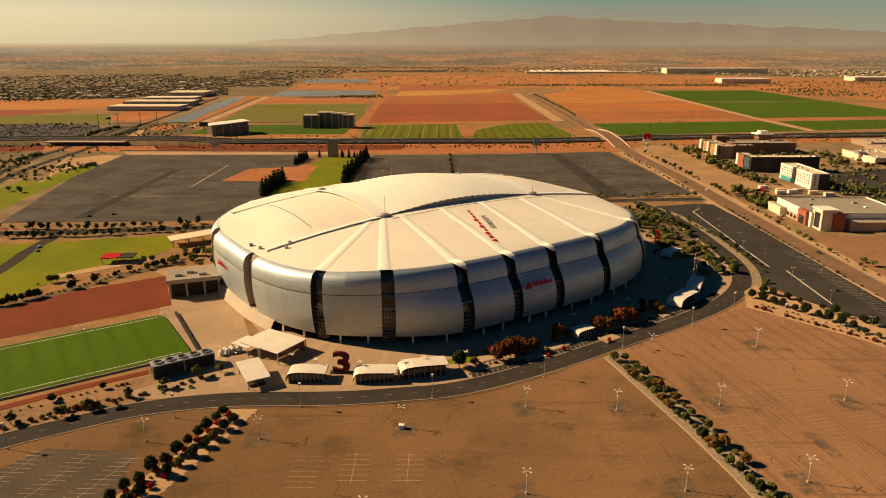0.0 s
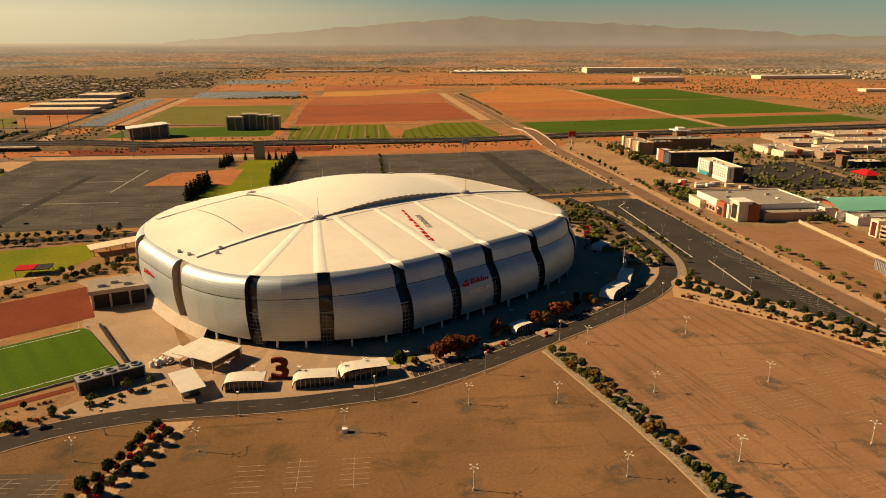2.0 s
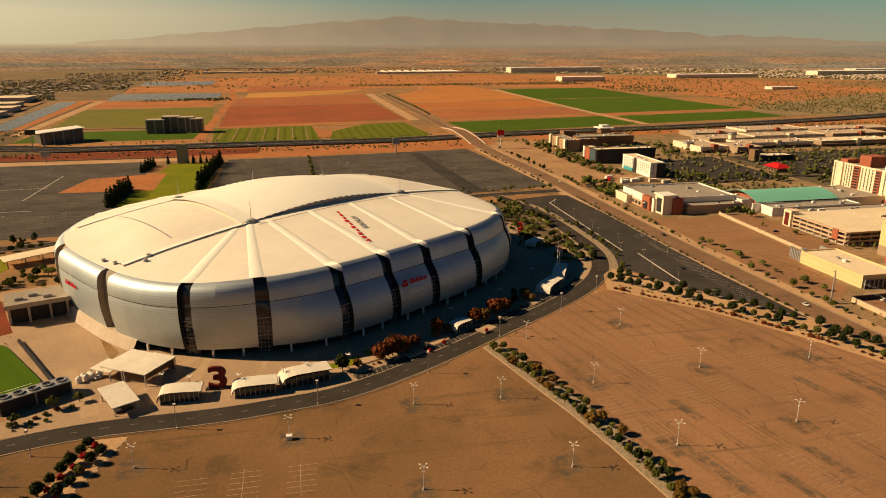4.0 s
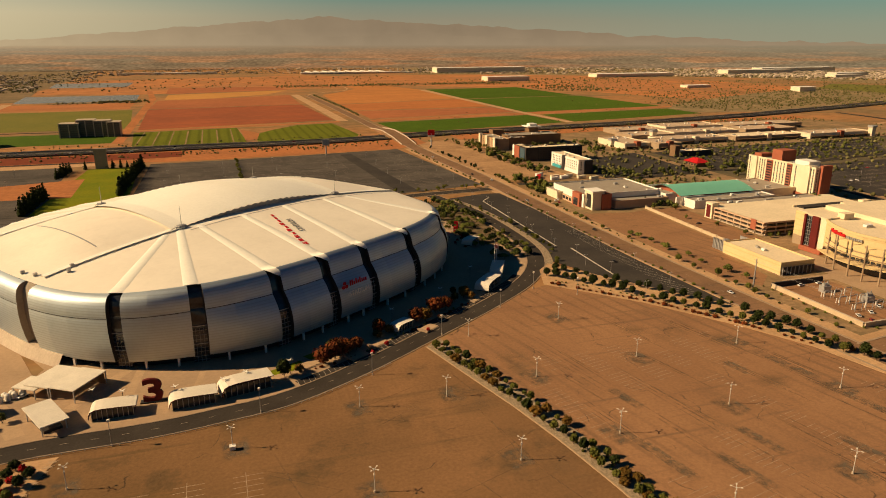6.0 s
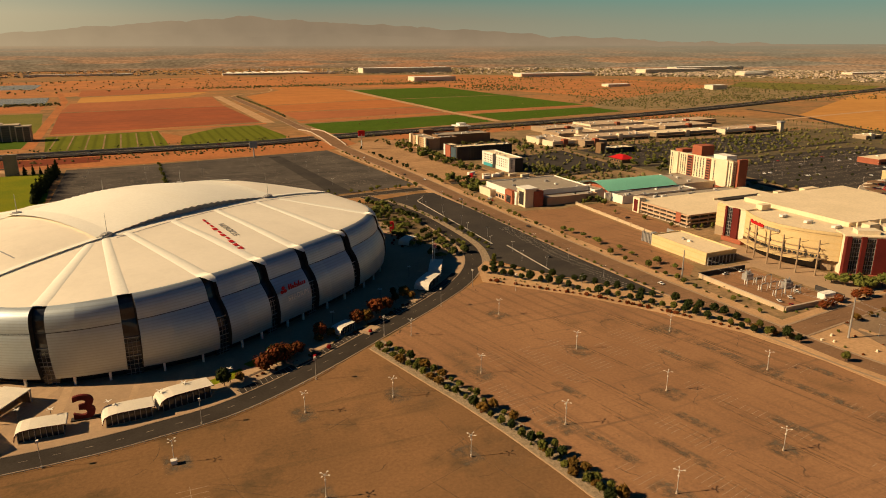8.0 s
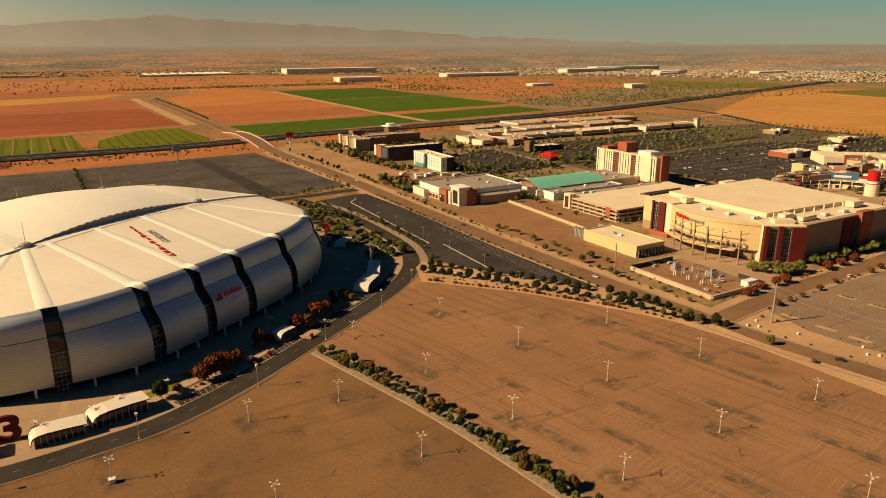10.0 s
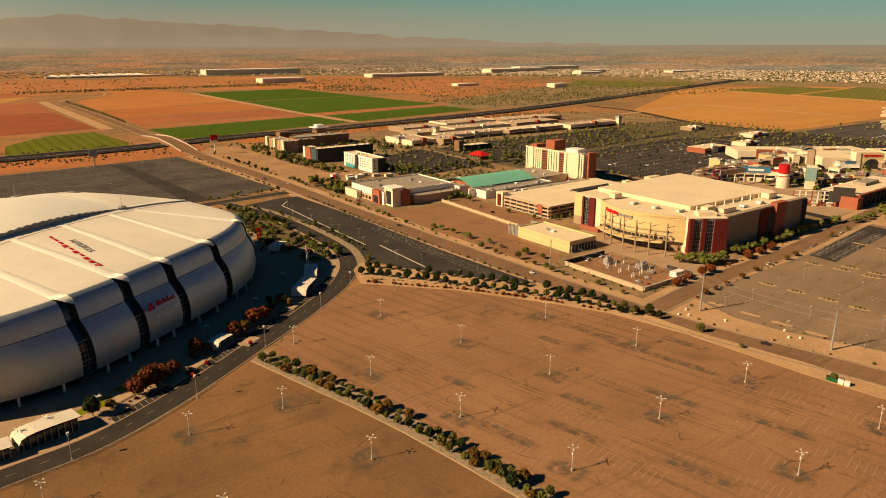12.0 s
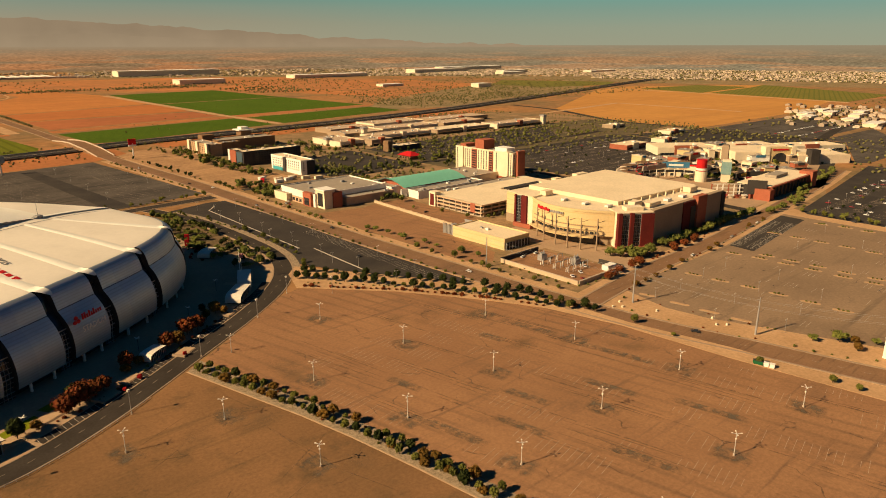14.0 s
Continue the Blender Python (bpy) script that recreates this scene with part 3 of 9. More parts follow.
# fields and bare land beyond the freeway
sheet("town_ground_north_west", [(d * math.sin(radians(a)), d * math.cos(radians(a))) for d, a in ((2180, -13), (2150, -22), (2200, -32), (2100, -42), (4700, -46), (4750, -25), (4750, -8), (3300, -10), (2700, -12))], 0.06, TOWNFLOOR, "dull olive ground under the far town", "ground")
sheet("town_ground_east", [(d * math.sin(radians(a)), d * math.cos(radians(a))) for d, a in ((2950, 84), (2980, 74), (3000, 60), (3250, 50), (3600, 40), (3700, 16), (4750, 14), (4750, 30), (4750, 45), (4750, 60), (4750, 72), (4750, 86))], 0.06, OLIVE, "dull olive ground under the far town", "ground")
sheet("scrub_north_west", [(-470, 600), (-475, 965), (-350, 985), (-900, 1010), (-1400, 960), (-1400, 560), (-700, 560)], 0.05, TOWNFLOOR, "rough planted ground beside the park", "ground")
sheet("scrub_freeway", [(-1250, 1180), (-440, 1180), (-460, 1385), (-1250, 1385)], 0.05, TOWNFLOOR, "rough ground beyond the freeway", "ground")
sheet("far_dirt", [(-560, 2420), (-210, 2350), (180, 2440), (700, 2560), (1120, 2150), (1280, 1700), (1240, 1330), (1500, 1500), (2000, 1760), (2000, 2500), (1700, 3300), (300, 3500), (-520, 3300)], 0.04, mat("far_orange_plain", (0.50, 0.19, 0.062), (0.32, 0.155, 0.066), big=0.0035, fine=0.03, amount=0.25, bump=0, streak=(2, 0.012, (0.20, 0.13, 0.062), 0.06)), "open orange plain with scattered scrub", "ground")
sheet("scrub_plain", [(953, 1352), (1112, 1530), (1427, 1717), (2055, 2017), (2606, 1946), (1985, 1488), (1594, 1400), (1240, 1290)], 0.07, OLIVE, "olive scrub ground along the freeway", "ground")
sheet("field_crop", [(-134, 1125), (-149, 1322), (25, 1344), (34, 1125)], 0.10, CROP, "green crop field in long strips", "field")
sheet("field_crop", [(50, 1128), (50, 1232), (92, 1300), (135, 1354), (205, 1364), (221, 1180), (208, 1135)], 0.10, CROP, "green crop field with a curved edge", "field")
sheet("field_red", [(-146, 1362), (-160, 1788), (202, 1830), (219, 1425)], 0.10, REDFIELD, "ploughed field of red-brown soil", "field")
sheet("field_red", [(-161, 1803), (-156, 2067), (0, 2105), (211, 2185), (202, 1845)], 0.10, REDFIELD_B, "paler ploughed field of red soil", "field")
sheet("field_pale", [(-141, 2092), (-141, 2304), (228, 2420), (150, 2240), (0, 2120)], 0.10, TANFIELD, "pale dry strip of fallow field", "field")
sheet("field_red", [(-150, 2340), (-155, 2660), (205, 2640), (236, 2450)], 0.10, REDFIELD_B, "paler ploughed field of red soil", "field")
sheet("field_crop", [(-483, 1790), (-194, 1793), (-163, 1394), (-446, 1392)], 0.10, CROP3, "dull green crop field", "field")
sheet("field_dirt", [(-500, 1830), (-205, 1830), (-208, 2020), (-505, 2010)], 0.10, DIRT, "bare orange dirt field", "field")
sheet("field_crop", [(-440, 1190), (-170, 1190), (-170, 1330), (-440, 1330)], 0.10, CROP2, "dark green sports fields beside offices", "field")
sheet("pond", [(-505, 2060), (-212, 2085), (-224, 2330), (-532, 2330)], 0.12, WATER, "flat grey settling pond", "pond")
sheet("pond", [(-555, 2780), (-305, 2780), (-310, 3100), (-590, 3100)], 0.12, WATER, "flat grey settling pond", "pond")
sheet("canal", [(-551, 1371), (-506, 1371), (-568, 2040), (-612, 2040)], 0.12, WATER, "straight pale irrigation canal", "canal")
sheet("field_orange", [(450, 2570), (600, 2590), (668, 2290), (651, 1900), (296, 1812), (305, 2150), (400, 2300), (460, 2420)], 0.10, ORANGEFIELD, "dry orange farm field", "field")
sheet("field_orange", [(294, 1788), (650, 1875), (640, 1620), (298, 1622)], 0.10, ORANGEFIELD_B, "bare orange farm field", "field")
sheet("field_orange", [(298, 1600), (639, 1598), (640, 1472), (296, 1425)], 0.10, REDFIELD_B, "bare reddish farm field", "field")
sheet("field_crop", [(290, 1346), (640, 1398), (648, 1240), (332, 1178), (300, 1182)], 0.10, CROP2, "deep green crop field along the freeway", "field")
sheet("field_crop", [(681, 2310), (1030, 2342), (1036, 1905), (664, 1880)], 0.10, CROP2, "wide deep green crop field", "field")
sheet("field_crop", [(664, 1866), (1037, 1892), (1056, 1505), (655, 1458)], 0.10, CROP2B, "wide deep green crop field", "field")
sheet("field_crop", [(672, 1395), (1025, 1436), (1028, 1312), (672, 1245)], 0.10, CROP2, "deep green crop field along the freeway", "field")
sheet("farm_track", [(652, 2300), (676, 2305), (661, 1450), (668, 1240), (654, 1238), (644, 1450)], 0.14, SAND, "pale farm track between crops", "track")
sheet("farm_track", [(288, 1405), (650, 1450), (1070, 1492), (1070, 1470), (660, 1412), (288, 1368)], 0.13, DIRT, "bare farm track between crops", "track")
sheet("field_tan", [(2690, 2371), (3796, 2843), (4005, 2430), (3178, 2166)], 0.12, TANFIELD, "golden fallow field beyond the freeway", "field")
sheet("field_tan", [(1328, 1085), (1189, 807), (1184, 645), (1671, 650), (2244, 746), (2752, 1198), (2293, 1500), (1990, 1440)], 0.10, TANFIELD, "wide golden fallow field", "field")
sheet("field_olive", [(2194, 1392), (2553, 1372), (2586, 1180), (2137, 1132)], 0.3, CROP3, "olive green crop strip", "field")
sheet("field_olive", [(2156, 1113), (2559, 1158), (2752, 1198), (2489, 700), (2419, 680), (2077, 676)], 0.3, CROP3, "olive green crop strip", "field")
for pts in ([(1213, 1022), (1578, 1074), (1576, 743), (1590, 743), (1592, 1090), (1213, 1036)], [(2109, 1474), (2111, 1118), (2046, 666), (2064, 666), (2130, 1118), (2128, 1474)]):
    sheet("farm_track", pts, 0.3, SAND, "pale farm track across a fallow field", "track")
sheet("field_olive", [(2013, 1955), (2298, 2158), (2551, 1736), (2308, 1611), (2014, 1688)], 0.10, CROP3, "olive green pasture", "field")
sheet("field_crop", [(-1150, 1345), (-853, 1345), (-675, 1363), (-668, 1400), (-739, 1547), (-820, 1524), (-1150, 1500)], 0.10, CROP3, "dull green pasture", "field")
sheet("field_red", [(-1200, 1480), (-940, 1493), (-857, 1595), (-870, 1656), (-965, 1635), (-1250, 1600)], 0.11, REDFIELD, "strip of ploughed maroon soil", "field")
sheet("field_dirt", [(-1300, 1640), (-965, 1650), (-850, 1665), (-790, 1730), (-830, 1950), (-1300, 1950)], 0.10, ORANGEFIELD, "dry orange farm field", "field")
sheet("field_dirt", [(-640, 1400), (-600, 1405), (-585, 1600), (-730, 1610), (-700, 1440)], 0.10, DIRT, "bare orange earth beside the sheds", "ground")
sheet("lot_freeway", [(-1150, 1128), (-720, 1130), (-612, 1138), (-622, 1262), (-663, 1332), (-1150, 1330)], 0.10, GREYLOT, "grey lot crowded with parked cars", "parking lot")
sheet("field_dirt", [(-592, 1130), (-470, 1130), (-440, 1190), (-470, 1360), (-556, 1355), (-606, 1310)], 0.10, MULCH, "dark scrubby ground beside the interchange", "ground")
sheet("field_dirt", [(-529, 1246), (-548, 1328), (-502, 1352), (-494, 1246)], 0.13, DIRT, "bare orange earth beside the canal", "ground")
sheet("field_dirt", [(-526, 1135), (-548, 1246), (-536, 1246), (-506, 1160)], 0.13, SAND, "bare pale earth beside the interchange", "ground")
sheet("canal_bank", [(-503, 1371), (-488, 1371), (-538, 2040), (-565, 2040)], 0.11, DIRT, "bare orange canal bank", "bank")
sheet("canal_bank", [(-488, 1371), (-478, 1371), (-528, 2040), (-538, 2040)], 0.11, MULCH, "dark weedy canal bank", "bank")
sheet("farm_track", [(-476, 1290), (-458, 1290), (-500, 2040), (-524, 2040)], 0.13, SAND, "pale dirt track along the canal", "track")
sheet("canal_bank", [(-575, 1371), (-553, 1371), (-615, 2040), (-640, 2040)], 0.11, SCRUB, "bare brown canal bank", "bank")
for k in range(7):
    x = -132 + 24 * k
    sheet("farm_ditch", rect(x, x + 2.2, 1128, 1322), 0.16, SCRUB, "narrow bare ditch between crop strips", "ditch")
for name, pts in (("farm_track", [(-146, 1338), (225, 1378), (225, 1400), (-146, 1352)]), ("farm_track", [(-168, 1180), (-152, 1180), (-164, 2140), (-200, 2500), (-216, 2500), (-182, 2140)]),
                  ("farm_track", [(222, 1400), (244, 1400), (238, 2200), (214, 2190)]), ("farm_track", [(32, 1160), (50, 1160), (60, 1250), (30, 1310)])):
    sheet(name, pts, 0.13, DIRT if pts[0][0] != 222 else SAND, "straight bare farm track", "track")
sheet("verge_north", [(-900, 1010), (-350, 985), (0, 972), (245, 995), (300, 1040), (300, 1100), (0, 1092), (-350, 1098), (-900, 1075)], 0.09, DIRT, "bare orange verge along the freeway", "verge")
sheet("verge_red", [(-448, 1064), (-175, 1062), (-60, 1064), (-60, 1012), (-163, 1004), (-418, 1006)], 0.13, TRACK, "dark red planted verge below the freeway", "verge")
sheet("verge_red", [(-1100, 1040), (-677, 1060), (-612, 1062), (-585, 1004), (-633, 984), (-1100, 970)], 0.13, TRACK, "dark red planted verge below the freeway", "verge")
sheet("verge_sand", [(-464, 994), (-160, 988), (-160, 964), (-441, 962)], 0.13, SAND, "pale sand strip along the lot", "verge")
sheet("verge_east", [(365, 1060), (560, 1085), (840, 1115), (1120, 1150), (1180, 1170), (1180, 1215), (850, 1180), (560, 1150), (365, 1118)], 0.09, DIRT, "bare orange verge along the freeway", "verge")
sheet("vacant_land", [(282, 1040), (284, 850), (296, 720), (335, 690), (380, 720), (372, 930), (365, 1060), (330, 1060)], 0.08, VACANT, "vacant sandy building land", "ground")

# town ground
sheet("scrub_north_east", [(290, 650), (540, 650), (560, 880), (1250, 900), (1150, 1140), (560, 1075), (372, 1050), (372, 930), (384, 720)], 0.06, SCRUB, "planted town ground with shrubs", "ground")
sheet("scrub_east", [(286, 235), (700, 250), (1190, 420), (1190, 890), (545, 890), (290, 640)], 0.05, SCRUB, "planted town ground with shrubs", "ground")
sheet("lot_town", [(412, 690), (542, 690), (552, 850), (462, 822), (456, 800), (412, 800)], 0.09, DARKLOT, "dark asphalt lot behind small hotels", "parking lot")
sheet("lot_town", [(556, 610), (1180, 700), (1180, 880), (1030, 884), (1024, 868), (644, 858), (560, 838), (556, 712)], 0.075, mat("shaded_town_lot", (0.10, 0.085, 0.05), (0.16, 0.115, 0.06), big=0.03, fine=0.3, amount=0.3), "dim planted ground among parking lanes", "ground")
sheet("lot_mall", [(575, 700), (640, 720), (900, 740), (1020, 870), (640, 860), (575, 840)], 0.10, DARKLOT, "dark asphalt parking lot of a mall", "parking lot")
sheet("lot_hotel", [(625, 520), (700, 470), (900, 470), (1010, 560), (1000, 700), (720, 690), (640, 640)], 0.10, DARKLOT, "dark asphalt parking lot behind a hotel", "parking lot")
sheet("lot_far_east", [(625, 60), (960, 60), (960, 290), (770, 266), (640, 250), (627, 240)], 0.10, DARKLOT, "large dark asphalt parking lot", "parking lot")
sheet("district_paving", [(612, 285), (700, 288), (960, 335), (1000, 470), (900, 500), (660, 470), (600, 430)], 0.09, PAVING, "pale paving between shops and signs", "pavement")
sheet("lot_district", [(965, 310), (1180, 390), (1180, 430), (1178, 640), (1012, 680), (1010, 560), (1005, 470)], 0.09, DARKLOT, "dark asphalt lot behind the cinema", "parking lot")
sheet("lot_outer", [(985, 296), (1190, 296), (1420, 420), (1190, 426), (1180, 388), (970, 308)], 0.085, GREYLOT, "grey asphalt lot with planted rows", "parking lot")
sheet("lot_cars", [(1190, 440), (1500, 440), (1520, 620), (1200, 630)], 0.10, GREYLOT, "grey asphalt lot with parked cars", "parking lot")
sheet("lot_south_east", [(331, 240), (474, 242), (612, 255), (609, 172), (606, 60), (372, 60), (352, 98), (338, 140), (324, 180), (321, 205)], 0.10, mat("faded_asphalt", (0.285, 0.192, 0.117), (0.225, 0.152, 0.094), big=0.02, fine=0.6, amount=0.2, cracks=(0.04, (0.09, 0.066, 0.05)), streak=(78, 0.15, (0.165, 0.115, 0.075), 0.06)), "faded grey-brown parking lot with planted islands", "parking lot")
sheet("lot_strip", [(475.9, 240.4), (582, 252), (604, 254), (602, 233), (473.4, 220.7)], 0.14, DARKLOT, "freshly sealed dark parking strip", "parking lot")
sheet("verge_lot", [(296, 236), (331, 240), (321, 205), (324, 180), (338, 140), (352, 98), (372, 60), (330, 60), (312, 110), (300, 160)], 0.085, SAND, "bare pale sand beside the avenue", "verge")
sheet("verge_lot", [(606, 60), (625, 60), (640, 262), (612, 262)], 0.09, SAND, "sandy planted verge between two lots", "verge")
sheet("lot_office", [(296, 545), (345, 535), (362, 540), (356, 428), (336, 405), (330, 350), (312, 335), (298, 350)], 0.10, LOT, "empty brown gravel parking lot", "parking lot")
sheet("lot_office", [(368, 540), (400, 540), (394, 425), (362, 424)], 0.10, LOT, "empty brown parking lot beside a garage", "parking lot")
sheet("forecourt", [(330, 332), (366, 332), (366, 262), (400, 262), (400, 300), (398, 390), (372, 390), (372, 340), (332, 340)], 0.10, PAVING, "pale paved forecourt of the arena", "pavement")
sheet("yard", [(316, 264), (363, 264), (360, 330), (316, 329)], 0.12, LOT, "brown gravel utility yard", "ground")

# stadium side
sheet("lot_north_west", [(-385, 580), (-470, 960), (-190, 962), (-172, 700), (-180, 590)], 0.10, GREYLOT, "large empty grey parking lot", "parking lot")
sheet("lot_north", [(-100, 690), (-96, 960), (12, 962), (240, 990), (262, 700), (150, 680)], 0.10, GREYLOT, "large empty dark parking lot behind the stadium", "parking lot")
sheet("lot_strip", [(150, 962), (166, 964), (186, 690), (164, 690)], 0.14, DARKLOT, "darker drive lane across the lot", "parking lot")
sheet("lawn_north", [(-166, 940), (-108, 944), (-100, 690), (-180, 690)], 0.13, LAWN, "bright green lawn between two rows of cypresses", "lawn")
sheet("dirt_pad", [(-252, 772), (-241, 850), (-160, 872), (-157, 766)], 0.14, DIRT, "bare orange dirt pad", "ground")
sheet("lawn_west", [(-400, 470), (-345, 512), (-222, 540), (-206, 505), (-219, 467), (-250, 440), (-270, 384), (-420, 330)], 0.11, LAWN, "bright green park lawn", "lawn")
sheet("bank_west", [(-470, 950), (-390, 600), (-520, 600), (-600, 760), (-560, 900)], 0.11, SCRUB, "planted bank with paths", "ground")
sheet("bank_lawn", [(-431, 600), (-470, 700), (-480, 733), (-479, 773), (-457, 767), (-462, 802), (-466, 854), (-456, 884), (-438, 864), (-429, 761), (-421, 681), (-412, 610)], 0.13, LAWN, "yellow-green lawn on the park bank", "lawn")
sheet("bank_sand", [(-503, 930), (-475, 960), (-446, 956), (-441, 880), (-456, 888), (-467, 862), (-466, 812), (-490, 850)], 0.12, SAND, "bare pale sand above the lawn", "ground")
solid("footpath_bank", Geo().ribbon(curve_through([(-454, 761), (-462, 798), (-489, 861), (-513, 940)], 10), 3.5, 0, 0.17), SAND, "pale winding footpath on the bank", "path", "structure")
sheet("footpath", [(-262, 440), (-250, 452), (-212, 480), (-206, 474), (-244, 444), (-258, 432)], 0.16, SAND, "pale winding footpath", "path")
sheet("track_west", [(-187, 438), (-162, 384), (-300, 291), (-335, 343)], 0.12, TRACK, "red-brown clay practice ground", "ground")
sheet("apron_west", [(-200, 450), (-150, 470), (-120, 380), (-100, 330), (-115, 300), (-128, 316), (-165, 372), (-180, 432)], 0.10, PAVING, "pale paved apron beside the stadium", "pavement")
sheet("plaza", [(-120, 380), (-100, 345), (-115, 300), (-140, 278), (-135, 270), (-97, 275), (-57, 276), (-21, 280), (4, 285), (32, 298), (63, 317), (97, 340), (136, 368), (165, 395), (186, 421), (198, 444), (204, 473), (204, 600), (150, 660), (0, 660), (-150, 600), (-160, 450)], 0.11, PAVING, "tan paved plaza round the stadium", "pavement")
sheet("verge_west", [(-300, 200), (-262, 212), (-186, 262), (-128, 300), (-112, 300), (-97, 277), (-131, 268), (-160, 253), (-178, 242), (-210, 215), (-240, 180)], 0.105, EARTH, "brown planted verge beside the ring road", "verge")
sheet("lot_front", [(-260, 190), (-171, 231), (-155, 242), (-127, 256), (-94, 266), (-55, 266), (-5, 273), (31, 290), (60, 304), (82, 316), (92.6, 267), (99, 243), (105, 215), (110, 185), (115, 150), (122, 60), (-260, 60)], 0.08, LOT_B, "wide empty parking lot of worn brown asphalt", "parking lot")
sheet("lot_east", [(93, 322), (129, 348), (164, 374), (180, 379), (199, 364), (223, 335), (252, 284), (272, 247), (281, 207), (290, 148), (293, 82), (300, 20), (128, 20), (126, 140), (121, 175), (116, 209), (110.5, 240), (98.5, 283)], 0.08, LOT, "wide empty parking lot of worn brown asphalt", "parking lot")
sheet("lot_dark_west", [(-166, 205), (-163, 219), (-153, 232.5), (-117, 230), (-114, 203), (-112, 186), (-166, 186)], 0.12, mat("tired_asphalt", (0.115, 0.085, 0.056), (0.085, 0.065, 0.045), big=0.05, fine=0.8, amount=0.2), "dark sealed part of the parking lot", "parking lot")
sheet("bed_east", [(80.5, 313), (90, 321), (98.5, 283), (104.5, 262), (110.5, 240), (116, 209), (121, 175), (126, 140), (128, 110), (119, 110), (115, 150), (110, 185), (105, 215), (99, 243), (92.6, 267)], 0.20, GRAVEL, "speckled gravel planting bed between two lots", "planting bed")
solid("bed_kerb", Geo().ribbon([(80.2, 313), (92.2, 267), (98.6, 243), (104.6, 215), (109.6, 185), (114.6, 150), (118.6, 110)], 0.7, 0, 0.26), PALEPAVING, "pale kerb along the planting bed", "kerb", "structure")
sheet("bed_north", [(180, 381), (190, 408), (202, 420), (241, 357), (272, 304), (284, 246), (286, 206), (296, 149), (298, 82), (291, 82), (283, 146), (279, 207), (269, 251), (252.5, 285), (222, 333)], 0.20, SAND, "sandy planting bed with clipped trees", "planting bed")
sheet("lot_ring", [(192, 640), (245, 655), (262, 652), (266, 575), (267, 400), (271, 312), (241, 358), (222, 388), (207, 424), (219, 462), (218, 527), (208, 590)], 0.10, DARKLOT, "long dark asphalt parking lot beside an avenue", "parking lot")
sheet("bed_west", [(-91, 262), (-79, 262), (-86, 240), (-92, 222), (-99, 202), (-110, 180), (-128, 180), (-113, 203), (-103.5, 223), (-96, 244)], 0.20, SAND, "sandy planting bed between two lots", "planting bed")
sheet("bed_plaza", [(200, 470), (202.5, 528), (200, 590), (186, 630), (150, 655), (160, 600), (176, 540), (176, 480)], 0.13, MULCH, "shrub bed beside the stadium", "planting bed")

for x0, y0, x1, y1, w in ((-62, 282, -56, 330, 4), (-34, 284, -26, 332, 3), (-14, 290, -4, 330, 7), (-82, 300, -60, 335, 5), (8, 297, 14, 330, 4), (-98, 282, -120, 330, 7), (140, 380, 120, 392, 6), (165, 402, 150, 420, 5)):
    solid("paving_band", Geo().ribbon([(x0, y0), (x1, y1)], w, 0, 0.125), PALEPAVING, "paler paving band across the plaza", "paving", "structure")

solid("hedge_bed", Geo().ribbon([(-335, 336), (-262, 381), (-236, 411), (-211, 446), (-188, 468)], 9, 0, 0.14), MULCH, "dark planted bed below the lawn", "planting bed", "structure")
# tray of natural turf with a rounded corner
TU, TV = Vector((0.829, 0.559)), Vector((-0.559, 0.829))
corner = Vector((-143.5, 342.0))
tray = []
for su, sv in ((1, -1), (1, 1), (-1, 1), (-1, -1)):
    cu, cv = (-5 if su > 0 else -160), 26 * sv
    for k in range(5):
        a = {(1, -1): -90, (1, 1): 0, (-1, 1): 90, (-1, -1): 180}[(su, sv)] + 22.5 * k
        p = corner + TU * (cu + 5 * math.cos(radians(a))) + TV * (cv + 5 * math.sin(radians(a)))
        tray.append((p.x, p.y))
field = thing("turf_tray", "bright green natural turf field on a long low tray", "sports field", kind="structure")
part("tray", Geo().prism([(corner.x + (x - corner.x) * 1.02, corner.y + (y - corner.y) * 1.02) for x, y in tray], 0, 0.9), CONCRETE, field)
part("turf", Geo().prism(tray, 0.9, 1.05), TURF, field)
part("end_rail", Geo().ribbon([(-154.5, 370.5), (-123.5, 318.5)], 1.3, 0, 1.6), DARKSTEEL, field, "dark rail along the tray's end")
for sv in (-27.5, 27.5):
    p, q = corner + TU * -4 + TV * sv, corner + TU * -158 + TV * sv
    part("touch_line", Geo().ribbon([(p.x, p.y), (q.x, q.y)], 0.35, 1.04, 1.07), WHITE, field, "white touch line")

# roads
RING = curve_through([(-262, 178), (-215, 208), (-174, 237), (-157, 247.5), (-129, 262.5), (-95, 270), (-60, 271), (-40, 272), (-21, 274.8), (4, 279.5), (31, 292), (60, 309.5), (88, 328.5), (112, 344.5), (131, 357.5), (163.5, 383), (186, 408.5), (200.5, 437), (208, 470), (210, 527), (208, 585), (196, 640), (190, 665)], 6)
AVE = curve_through([(262, 2150), (268, 1720), (270, 1400), (269, 1230), (269, 1057), (270, 921), (275, 810), (276.5, 700), (276, 620), (276, 560), (277.5, 450), (281, 340), (285, 260), (291, 200), (303, 148), (316, 90), (336, 20)], 12)
CROSS = curve_through([(-700, 575), (-480, 556), (-370, 545), (-192, 566), (-60, 610), (120, 660), (262, 676)], 15)
STREET_E = curve_through([(294, 240), (380, 250), (470, 254), (600, 267), (760, 284), (900, 304)], 12)
FWY = curve_through([(-1800, 1010), (-700, 1085), (-350, 1090), (-75, 1095), (100, 1098), (200, 1107), (350, 1140), (500, 1154), (610, 1162), (826, 1190), (1082, 1237), (1400, 1320), (1796, 1435), (2365, 1602), (3000, 1780)], 30)


